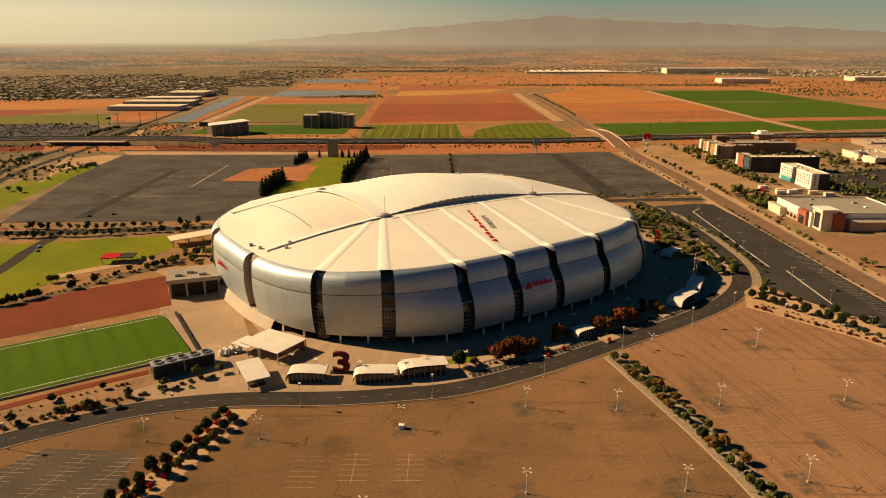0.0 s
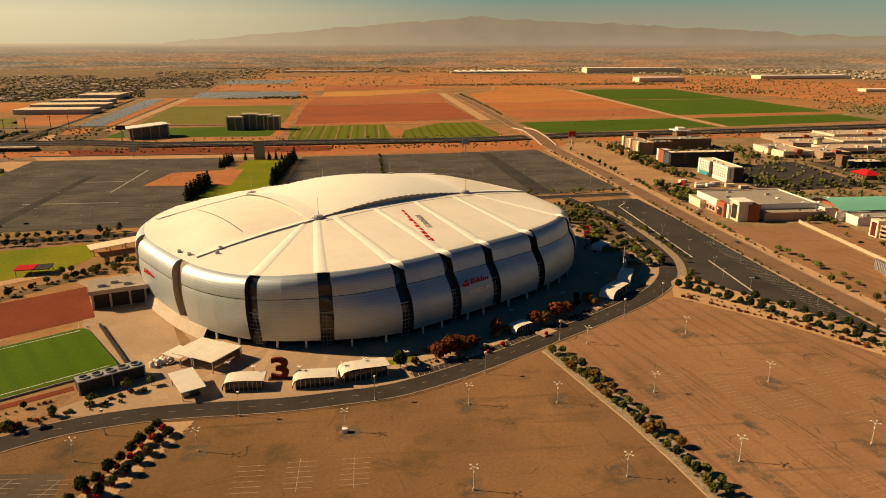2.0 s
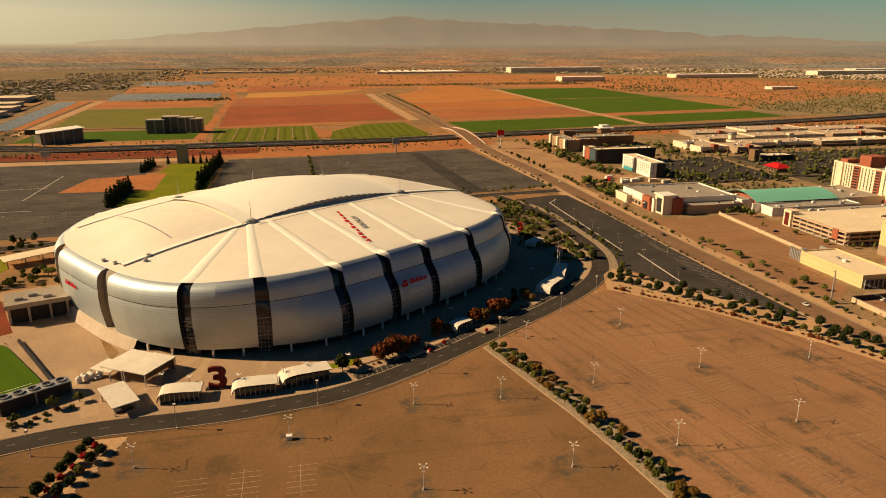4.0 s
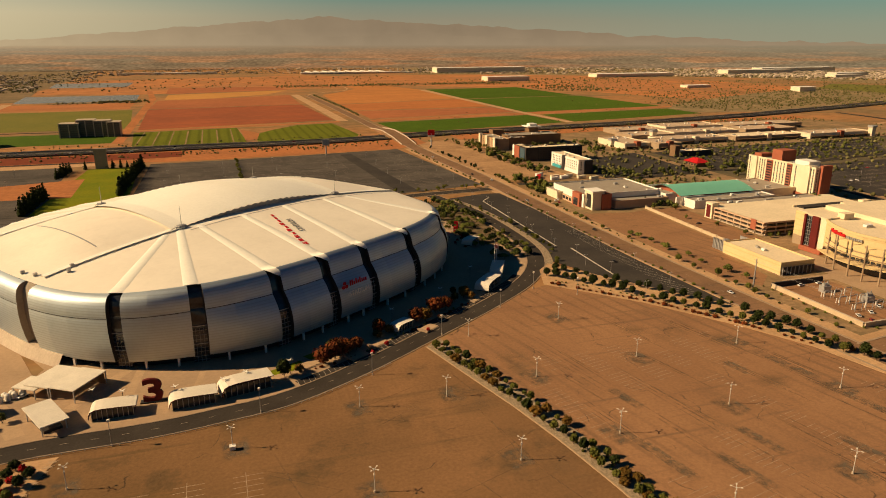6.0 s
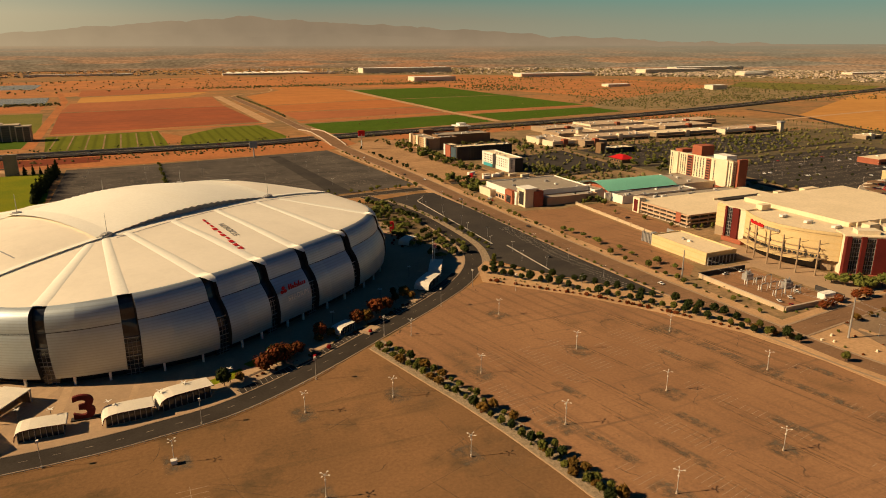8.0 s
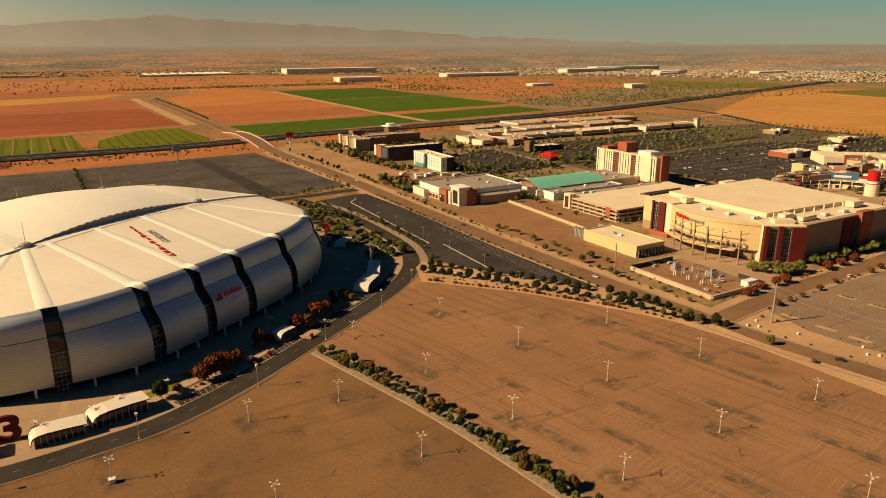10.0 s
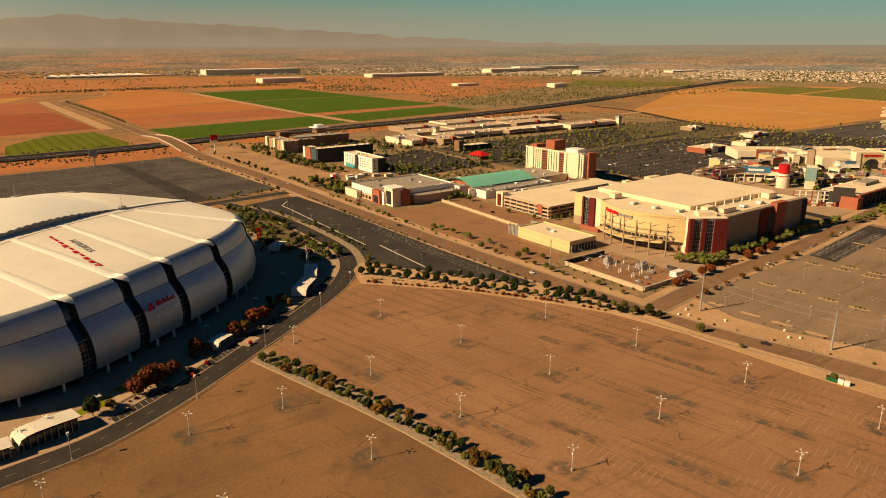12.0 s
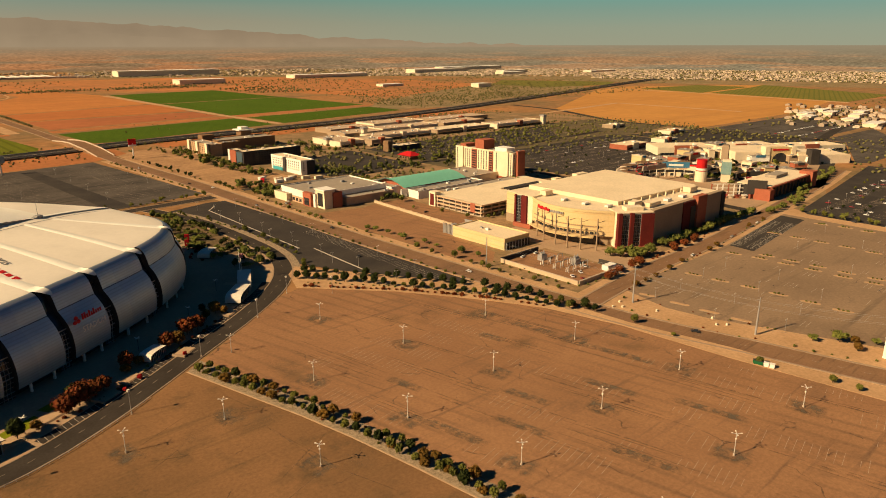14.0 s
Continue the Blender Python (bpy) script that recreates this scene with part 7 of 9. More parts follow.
for name, label, x, y, w, d, h, a, wall in (("store", "large cream store with a red wall and flat pale roof", 893, 508, 95, 50, 11, -40, STUCCO), ("store", "low cream store with a flat pale roof", 990, 470, 90, 40, 8, -30, STUCCO), ("store", "low cream store with a flat pale roof", 1060, 400, 90, 40, 8, -30, STUCCO),
                                            ("store", "low terracotta store with flat roof", 880, 590, 60, 30, 7, 0, BRICK), ("store", "small cream shop with flat roof", 980, 590, 40, 24, 6, 0, STUCCO), ("store", "small cream shop among trees", 1090, 640, 50, 24, 6, 0, STUCCO), ("store", "small cream shop among trees", 1090, 760, 40, 24, 6, 0, TAN)):
    st = thing(name, label, "store")
    m = pose(x, y, 0, 0, 0, a)
    part("wall", Geo().box(-w / 2, w / 2, -d / 2, d / 2, 0, h, m), wall, st)
    part("roof", Geo().box(-w / 2 + 1, w / 2 - 1, -d / 2 + 1, d / 2 - 1, h, h + 0.2, m), CREAMROOF, st)
    part("front", Geo().box(-w / 2 + 4, w / 2 - 4, -d / 2 - 0.3, -d / 2 + 0.1, 0.5, 3.6, m), DARKGLASS, st)
    part("sign_wall", Geo().box(-w / 4, 0, -d / 2 - 1.2, -d / 2 + 2, 0, h + 2.5, m), STUCCO if wall is not STUCCO else BRICK, st)
    part("roof_unit", Geo().box(w / 8, w / 8 + 4, -3, 2, h + 0.2, h + 2, m).box(-w / 8, -w / 8 + 3, 3, 6, h + 0.2, h + 1.8, m), WHITE, st)

# upper deck, lettered fascia panels and stair frames on the curved block
for k in range(0, 12):
    x, y = arc[k]
    d = Vector((x - 640, y - 372)).normalized()
    a = math.degrees(math.atan2(d.y, d.x)) + 90
    part("fascia_panel", Geo().box(-6.2, 6.2, -0.3, 0.3, 9, 12.2, pose(x - d.x * 11.3, y - d.y * 11.3, 0, 0, 0, a)), (CONCRETE, SPANDREL, STUCCO)[k % 3], dist)
    part("deck_post", Geo().box(-0.35, 0.35, -0.35, 0.35, 0, 9, pose(x - d.x * 12.6, y - d.y * 12.6, 0, 0, 0, a)), WHITE, dist)
    part("deck_canopy", Geo().box(-5.0, 5.0, -3.0, 3.0, 15.2, 15.6, pose(x + d.x * 4, y + d.y * 4, 0, 0, 0, a)), (STUCCO, BROWNWALL, CANOPY)[k % 3], dist)
part("sign_panel", Geo().box(-24, 24, -0.5, 0.5, 13.2, 18.6, pose(640, 409, 0, 0, 0, -8)), CONCRETE, dist, "long pale sign panel")
part("sign_panel", Geo().box(-7, 7, -0.62, 0.62, 13.6, 18.2, pose(630, 410, 0, 0, 0, -8)), SPANDREL, dist, "round-cornered tan picture panel")
rr = random.Random(55)
for k in range(62):
    x, y = rr.uniform(725, 1000), rr.uniform(338, 500)
    w, d, h, a = rr.uniform(9, 26), rr.uniform(8, 18), rr.uniform(5, 14), rr.choice((-36, -6, 13, 54))
    sb = thing("shop", "cream and brick shop in the entertainment district", "shop", "district shops")
    m = pose(x, y, 0, 0, 0, a)
    wall = rr.choice((STUCCO, STUCCO, YELLOW, TAN, BRICK, WHITE))
    part("wall", Geo().box(-w / 2, w / 2, -d / 2, d / 2, 0, h, m), wall, sb)
    part("roof", Geo().box(-w / 2 - 0.4, w / 2 + 0.4, -d / 2 - 0.4, d / 2 + 0.4, h, h + 0.5, m), rr.choice((CREAMROOF, GREYROOF)), sb)
    part("shop_front", Geo().box(-w / 2 + 1, w / 2 - 1, -d / 2 - 0.2, -d / 2 + 0.1, 0.4, 3.4, m).box(-w / 2 - 0.2, -w / 2 + 0.1, -d / 2 + 1, d / 2 - 1, 0.4, 3.2, m), DARKGLASS, sb)
    part("sign_board", Geo().box(-w / 4, w / 4, -d / 2 - 0.5, -d / 2 - 0.1, h - 2, h + 1, m), rr.choice((REDPAINT, CHARCOAL, BLUEPANEL, WHITE, BRICK)), sb)
    part("roof_unit", Geo().box(-2, 1.5, -2, 1, h + 0.5, h + 2, m).box(2.5, 3.8, 0, 1.6, h + 0.5, h + 1.6, m), STEEL, sb)
    part("awning", Geo().box(-w / 2 + 1, w / 2 - 1, -d / 2 - 2.2, -d / 2 - 0.2, 3.5, 3.8, m), rr.choice((REDPAINT, BROWNWALL, WHITE, MAROON)), sb)

# far buildings beyond the freeway
blk = thing("office_building", "grey office block of two curved dark glass wings", "office building")
for x0, x1, y0, y1, h in ((-256, -228, 1278, 1300, 22), (-232, -205, 1290, 1315, 26), (-205, -180, 1284, 1306, 25), (-184, -164, 1276, 1300, 23)):
    part("wall", Geo().box(x0, x1, y0, y1, 0, h), SMOKED, blk, "dark glass wing")
    part("roof", Geo().box(x0 - 0.8, x1 + 0.8, y0 - 0.8, y1 + 0.8, h, h + 1.5), CONCRETE, blk)
    for k in range(3):
        part("pier", Geo().box(x0 + k * (x1 - x0) / 2 - 0.8, x0 + k * (x1 - x0) / 2 + 0.8, y0 - 1, y0 + 0.2, 0, h), CONCRETE, blk)
blk = thing("black_hall", "dark wedge-shaped hall with a pale sloping roof", "hall")
m = pose(-388, 1165, 0, 0, 0, 32)
part("wall", Geo().add([m @ Vector(p) for p in ((0, 0, 0), (62, 0, 0), (62, 34, 0), (0, 34, 0), (0, 0, 17), (62, 0, 21), (62, 34, 21), (0, 34, 17))], [(3, 2, 1, 0), (4, 5, 6, 7), (0, 1, 5, 4), (1, 2, 6, 5), (2, 3, 7, 6), (3, 0, 4, 7)]), SMOKED, blk)
part("roof", Geo().add([m @ Vector(p) for p in ((-4, -2, 17.1), (64, -2, 21.3), (64, 36, 21.3), (-4, 36, 17.1), (-4, -2, 18), (64, -2, 22.2), (64, 36, 22.2), (-4, 36, 18))], [(3, 2, 1, 0), (4, 5, 6, 7), (0, 1, 5, 4), (1, 2, 6, 5), (2, 3, 7, 6), (3, 0, 4, 7)]), WHITE, blk)
for k in range(5):
    part("post", Geo().tube(m @ Vector((4 + 14 * k, -1.6, 0)), m @ Vector((4 + 14 * k, -1.6, 18 + k)), 0.8), STEEL, blk)
board = thing("billboard", "tall freeway billboard on a steel post", "billboard")
part("post", Geo().tube((-396, 1150, 0), (-396, 1150, 20), 1.0), STEEL, board)
part("panel", Geo().box(-403, -389, 1148.6, 1150.4, 18, 25), DARKSTEEL, board)
FARWH = (("warehouse", "long grey warehouse with a pale roof", [(-775, 1614, 165, 60, 10), (-800, 1752, 170, 60, 10), (-806, 1880, 140, 60, 10), (-798, 2035, 105, 90, 13)], STEEL),
         ("warehouse", "huge pale warehouse on the plain", [(1150, 3650, 520, 90, 26), (1080, 2740, 190, 70, 18), (1700, 2920, 420, 80, 15), (2530, 3030, 420, 80, 20), (2900, 3200, 520, 80, 22), (2710, 2530, 160, 60, 14), (1812, 1827, 66, 40, 14), (430, 3690, 600, 24, 8), (-460, 3900, 480, 24, 8), (1590, 2110, 100, 40, 8), (2900, 2700, 200, 60, 14), (3300, 2400, 240, 60, 12)], STUCCO),
         ("house_block", "low pale houses at the edge of town", [(1500, 560, 40, 22, 7), (1560, 590, 46, 22, 7), (1620, 560, 46, 22, 8), (1680, 600, 44, 22, 7), (1600, 500, 46, 22, 8), (1690, 520, 44, 22, 8), (1500, 480, 40, 22, 7), (1440, 420, 60, 26, 7)], STUCCO))
for k in range(10):
    shed = thing("greenhouse", "long low pale greenhouse on the plain", "greenhouse", "far greenhouses")
    x, y = 480 + 44 * k, 3680 + 3 * k
    part("wall", Geo().box(x, x + 24, y, y + 270, 0, 5), STEEL, shed)
    part("roof", Geo().add([(x - 1, y - 2, 5), (x + 25, y - 2, 5), (x + 12, y - 2, 9), (x - 1, y + 272, 5), (x + 25, y + 272, 5), (x + 12, y + 272, 9)], [(0, 1, 2), (3, 5, 4), (0, 2, 5, 3), (1, 4, 5, 2), (0, 3, 4, 1)]), CANOPY, shed)
for name, label, items, wall in FARWH:
    for x, y, w, d, h in items:
        wh = thing(name, label, name.split("_")[0], "far " + name + "s")
        part("wall", Geo().box(x, x + w, y, y + d, 0, h), wall, wh)
        part("roof", Geo().box(x - 1, x + w + 1, y - 1, y + d + 1, h, h + 0.8), WHITE if wall is not STEEL else CREAMROOF, wh)
        part("loading_front", Geo().box(x + w * 0.3, x + w * 0.7, y - 0.6, y + 0.2, 0.5, h * 0.2), GREYROOF, wh)
for x, y, h, mt, lab in ((-151, 943, 24, STEEL, "tall grey sign pylon at the lawn's end"), (131, 962, 22, STEEL, "tall freeway sign on a post"), (291, 985, 27, REDPAINT, "tall red and white roadside sign"), (-327, 984, 15, STEEL, "freeway sign on a post")):
    sg = thing("sign_pylon", lab, "sign", m=pose(x, y, 0))
    if mt is STEEL and h == 24:
        part("panel", Geo().box(-7, 7, -2, 2, 0, 24).box(-8, 8, -2.5, 2.5, 23, 25), GREYROOF, sg)
    else:
        part("post", Geo().tube((0, 0, 0), (0, 0, h - 5), 0.9), WHITE if mt is REDPAINT else STEEL, sg)
        part("panel", Geo().box(-5, 5, -0.8, 0.8, h - 8, h), mt, sg)
        if mt is REDPAINT:
            part("panel", Geo().box(-5, 5, -0.85, 0.85, h - 10, h - 8), WHITE, sg)
edge_house = thing("townhouse", "white three-storey townhouse beside the lot", "house")
block(edge_house, (338, 360, 78, 97), 0, 11, WHITE, CREAMROOF, 0.8, 2)
put_windows(edge_house, "w", (338, 360, 78, 97), 1.2, 3, 3.4, 4, 1.6, 1.8)

# ---- plaza things beside the stadium ----


def curved_canopy(name, label, m, length, depth, h, roof):
    """A thin roof that curls down at one end, over a dark queue hall."""
    ob = thing(name, label, "canopy", "plaza canopies", m)
    prof = [(0.0, h * 0.25), (0.02, h * 0.6), (0.06, h * 0.85), (0.14, h * 0.98), (0.3, h * 1.04), (0.6, h * 1.02), (1.0, h * 0.95)]
    top = [[(length * t, y, z) for t, z in prof] for y in (0, depth)]
    low = [[(length * t + 0.25, y, z - 0.35) for t, z in prof] for y in (0, depth)]
    part("roof", Geo().grid(top).grid(low[::-1]), roof, ob, "thin pale curling roof", smooth=False)
    part("fascia", Geo().grid([top[0], low[0]]), MAROON, ob, "dark red fascia")
    part("back_fascia", Geo().grid([top[1], low[1]]), MAROON, ob)
    part("hall", Geo().box(length * 0.08, length * 0.94, depth * 0.12, depth * 0.9, 0, h * 0.82), DARKGLASS, ob, "dark open hall under the roof")
    for k in range(9):
        x = length * (0.08 + 0.86 * k / 8)
        part("post", Geo().box(x - 0.12, x + 0.12, 0.3, 0.55, 0, h * 0.88), STEEL, ob)
    return ob


curved_canopy("entrance_canopy", "pale curling canopy over a dark entrance hall", pose(-72.5, 285.5, 0, 0, 0, 0), 18.5, 9.5, 5.2, CANOPY)
curved_canopy("entrance_canopy", "pale curling canopy over a dark entrance hall", pose(-41.5, 284.5, 0, 0, 0, 4), 20, 9.5, 5.2, CANOPY)
curved_canopy("entrance_canopy", "pale curling canopy over a dark entrance hall", pose(-20.0, 287.5, 0, 0, 0, 14), 23.5, 9.5, 6.2, CANOPY)
curved_canopy("entrance_canopy", "small pale curling canopy in the stadium's shade", pose(71, 333, 0, 0, 0, 35), 13, 7, 4.4, CANOPY)
curved_canopy("entrance_canopy", "pale curling canopy on the shaded plaza", pose(140, 377, 0, 0, 0, 47), 23, 9.5, 5.5, CANOPY)
curved_canopy("entrance_canopy", "blue-grey curling canopy on the shaded plaza", pose(158.5, 399, 0, 0, 0, 63), 24, 8.5, 5.8, CANOPY)
curved_canopy("entrance_canopy", "pale curling canopy behind shrubs", pose(166, 476, 0, 0, 0, 46), 16, 9, 4.6, CANOPY)

can = thing("flat_canopy", "tilted flat canopy on posts over a queue lane", "canopy", m=pose(-88, 289, 0, 0, 0, 29.5))
part("roof", Geo().add([(-5.5, -10, 4.6), (5.5, -10, 4.6), (5.5, 10, 5.8), (-5.5, 10, 5.8), (-5.5, -10, 5.0), (5.5, -10, 5.0), (5.5, 10, 6.2), (-5.5, 10, 6.2)], [(3, 2, 1, 0), (4, 5, 6, 7), (0, 1, 5, 4), (1, 2, 6, 5), (2, 3, 7, 6), (3, 0, 4, 7)]), CANOPY, can)
for x, y in ((-4.5, -8.5), (4.5, -8.5), (-4.5, 8.5), (4.5, 8.5)):
    part("post", Geo().box(x - 0.2, x + 0.2, y - 0.2, y + 0.2, 0, 4.9), STEEL, can)
part("turnstile", Geo().box(-3.5, 3.5, -7, 7, 0, 1.4), DARKSTEEL, can)
for cx, cy, w, d, z in ((-99, 320.5, 12, 11, 5.2), (-91.5, 323.5, 13, 20, 6.0), (-80.2, 316.2, 13, 20, 6.4)):
    can = thing("shade_sail", "square cream shade canopy on steel posts", "canopy", "shade canopies", pose(cx, cy, 0, 0, 0, -33))
    part("cloth", Geo().add([(-w / 2, -d / 2, z - 0.2), (w / 2, -d / 2, z - 0.2), (w / 2, d / 2, z), (-w / 2, d / 2, z), (0, 0, z + 0.12), (-w / 2, -d / 2, z - 0.6), (w / 2, -d / 2, z - 0.6), (w / 2, d / 2, z - 0.4), (-w / 2, d / 2, z - 0.4)],
                             [(0, 1, 4), (1, 2, 4), (2, 3, 4), (3, 0, 4), (8, 7, 6, 5), (0, 5, 6, 1), (1, 6, 7, 2), (2, 7, 8, 3), (3, 8, 5, 0)]), CANOPY, can)
    for x, y in ((-w / 2 + 0.4, -d / 2 + 0.4), (w / 2 - 0.4, -d / 2 + 0.4), (w / 2 - 0.4, d / 2 - 0.4), (-w / 2 + 0.4, d / 2 - 0.4)):
        part("post", Geo().box(x - 0.2, x + 0.2, y - 0.2, y + 0.2, 0, z - 0.4), STEEL, can)
    part("back_screen", Geo().box(-w / 2 + 0.5, w / 2 - 0.5, d / 2 - 1.2, d / 2 - 1.0, 0, z - 1.2), BROWNWALL, can)

# the giant red gate numeral
num = thing("gate_numeral", "giant dark red gate numeral standing on the plaza", "sign", m=pose(-47.9, 296, 0, 0, 0, -4))
part("base", Geo().box(-5.5, 5.5, -1.4, 1.4, 0.1, 0.7), DARKSTEEL, num)
curve = bpy.data.curves.new("numeral", "FONT")
curve.body, curve.size, curve.extrude, curve.offset, curve.align_x = "3", 17.0, 0.8, 0.45, "CENTER"
tmp = bpy.data.objects.new("numeral", curve)
me = bpy.data.meshes.new_from_object(tmp)
bpy.data.objects.remove(tmp)
me.materials.append(MAROON)
part("numeral", me, None, num, "dark red numeral", m=pose(0, 0, 0.6, 90, 0, 0) @ Matrix.Diagonal((1.15, 0.86, 1, 1)))
mk = thing("gate_marker", "tall bright red gate marker on the plaza", "sign", m=pose(167.7, 518.8, 0, 0, 0, -20))
part("base", Geo().box(-3.5, 3.5, -1, 1, 0.1, 0.6), DARKSTEEL, mk)
part("figure", Geo().box(-2.6, 2.6, -0.6, 0.6, 7.6, 9.8).box(1.0, 3.0, -0.6, 0.6, 4.8, 8.6).box(-3, 2.4, -0.6, 0.6, 3.4, 5.4).box(-3, -1.2, -0.6, 0.6, 1.4, 4.2).box(-3, 3.2, -0.6, 0.6, 0.6, 2.4), REDPAINT, mk, "bright red figure", m=Matrix.Diagonal((0.62, 1, 1, 1)))

# row of cooling fans by the turf tray
cool = thing("cooling_unit", "long dark cooling unit with round fans on top", "machine", m=pose(-134.5, 289.5, 0, 0, 0, 33))
part("body", Geo().box(0, 28, 0, 6.5, 0.6, 6.0), CHARCOAL, cool)
part("frame", Geo().box(-0.3, 28.3, -0.3, 6.8, 6.0, 6.5).box(-0.3, 0.3, -0.3, 0.3, 0, 6).box(27.7, 28.3, -0.3, 0.3, 0, 6).box(13.7, 14.3, -0.3, 0.3, 0, 6), STEEL, cool)
for k in range(5):
    x = 3 + 5.5 * k
    part("fan", Geo().grid([[(x + r * math.cos(2 * math.pi * i / 16), 3.2 + r * math.sin(2 * math.pi * i / 16), z) for i in range(16)] for r, z in ((2.3, 6.5), (2.3, 7.2), (1.8, 7.2), (1.8, 6.6))], close=True), STEEL, cool, "round fan housing")
    part("fan_blade", Geo().box(x - 1.6, x + 1.6, 2.9, 3.5, 6.55, 6.7).box(x - 0.3, x + 0.3, 1.6, 4.8, 6.55, 6.7), DARKSTEEL, cool)
for k, (x, y) in enumerate(((-111, 315), (-108.5, 317), (-106, 318.5), (-103.5, 320), (-110, 318.5), (-107.5, 320))):
    solid("storage_tank", Geo().tube((x, y, 0.3), (x, y, 2.6), 1.25, None, 12).tube((x, y, 2.6), (x, y, 3.2), 1.25, 0.4, 12).box(x - 1.1, x + 1.1, y - 1.1, y + 1.1, 0.1, 0.3), WHITE, "round white storage tank", "tank", group="storage tanks")
kio = thing("pavilion", "small park pavilion with red and grey roof panels", "pavilion", m=pose(-233, 470, 0, 0, 0, 8))
part("roof", Geo().box(-10, 2, -6, 6, 4.2, 4.8), REDPAINT, kio, "red roof panel")
part("roof", Geo().box(2.2, 12, -6, 6, 4.0, 4.6), CHARCOAL, kio, "dark roof panel")
for x in (-9, 1, 11):
    for y in (-5, 5):
        part("post", Geo().box(x - 0.2, x + 0.2, y - 0.2, y + 0.2, 0, 4.2), STEEL, kio)
ramada = thing("shade_ramada", "long cream ramada roof on posts in the park", "pavilion", m=pose(-196, 520, 0, 0, 0, 30))
part("roof", Geo().add([(-18, -8, 5), (18, -8, 6.5), (18, 8, 6.5), (-18, 8, 5), (-18, -8, 5.6), (18, -8, 7.1), (18, 8, 7.1), (-18, 8, 5.6)], [(3, 2, 1, 0), (4, 5, 6, 7), (0, 1, 5, 4), (1, 2, 6, 5), (2, 3, 7, 6), (3, 0, 4, 7)]), CREAMROOF, ramada)
for x in (-16, -5, 6, 16):
    for y in (-7, 7):
        part("post", Geo().box(x - 0.3, x + 0.3, y - 0.3, y + 0.3, 0, 5.6), BROWNWALL, ramada)
for x, y, a, s in ((-160.5, 369, 34, 0.5), (-196, 347, 34, 1), (-230, 322, 34, 1)):
    solid("goal_frame", Geo().tube((x - 3.6, y - 2.4, 1.0), (x - 3.6, y - 2.4, 3.5), 0.1, None, 5).tube((x + 2.4, y + 1.6, 1.0), (x + 2.4, y + 1.6, 3.5), 0.1, None, 5).tube((x - 3.6, y - 2.4, 3.5), (x + 2.4, y + 1.6, 3.5), 0.1, None, 5).box(x - 0.3, x + 0.3, y - 0.3, y + 0.3, 0, 1.0), WHITE, "white goal frame beside the turf", "goal", group="goal frames")
flag = thing("flagpole", "tall white flagpole with a striped flag", "flagpole", m=pose(160.6, 418, 0))
part("pole", Geo().tube((0, 0, 0), (0, 0, 22), 0.22, 0.1, 6), WHITE, flag)
rows = [[(0.2 + 0.35 * k, 0.5 * math.sin(k * 0.8), z) for k in range(9)] for z in (15.2, 18.4)]
part("flag", Geo().grid(rows), mat("striped_flag", (0.5, 0.06, 0.05), (0.4, 0.05, 0.05), big=0.5, fine=2, amount=0.1, rows=("z", 0.5, (0.65, 0.6, 0.55), 0.5)), flag, "striped cloth")
part("pole", Geo().tube((3, 4, 0), (3, 4, 17), 0.18, 0.1, 6), WHITE, flag)
for x, y, a in ((92, 331, 35), (61, 320, 32), (48, 309, 30), (24, 306, 28), (132, 365, 35), (8, 296, 20)):
    gate = thing("entry_steps", "pale concrete steps and planter beside the ring road", "steps", "entry steps", pose(x, y, 0, 0, 0, a))
    part("landing", Geo().box(-5, 5, 3, 9, 0.1, 0.55), PALEPAVING, gate)
    part("planter", Geo().box(-6.2, -5, 2, 9, 0.1, 1.1), KERB, gate)
    part("step", Geo().box(-5, 5, 2.4, 3, 0.1, 0.35), KERB, gate)
lines = Geo()
for k, (x, y, a) in enumerate(along(BAY, 2.9)):
    if k % 17 < 12:
        lines.box(-0.08, 0.08, -2.8, 2.8, 0.15, 0.17, pose(x, y, 0, 0, 0, a - 20))
solid("parking_lines", lines, PAINT, "white stall lines beside the ring road", "parking lines", "stuff")

# ---- lamp posts ----


class Kit:
    """Builds a thing at the first place and copies it to the next ones."""

    def __init__(self, build, leaf=None, height=0.0, spread=0.0):
        self.build, self.first, self.leaf, self.height, self.spread = build, None, leaf, height, spread

    def put(self, m):
        if self.first is None:
            self.first = self.build(m)
            return self.first
        return copy_thing(self.first, m)


def cross_lamp(m):
    ob = thing("lot_lamp", "tall steel parking lamp with four heads on a cross", "street lamp", "parking lamps", m)
    part("base", Geo().tube((0, 0, 0), (0, 0, 1.0), 0.5, 0.45, 8), CONCRETE, ob)
    part("pole", Geo().tube((0, 0, 1.0), (0, 0, 11.2), 0.17, 0.12, 8), PALESTEEL, ob)
    for k in range(4):
        a = radians(45 + 90 * k)
        c, s = math.cos(a), math.sin(a)
        arm = part("arm", Geo().tube((0, 0, 10.6), (1.7 * c, 1.7 * s, 11.0), 0.1, None, 5), PALESTEEL, ob)
        part("lamp_head", Geo().box(-0.4, 0.4, -0.26, 0.26, -0.1, 0.1, pose(1.9 * c, 1.9 * s, 11.05, 0, 0, 45 + 90 * k)), CANOPY, arm)
    part("camera_box", Geo().box(-0.32, 0.32, -0.32, 0.32, 8.0, 8.6), CANOPY, ob)
    return ob


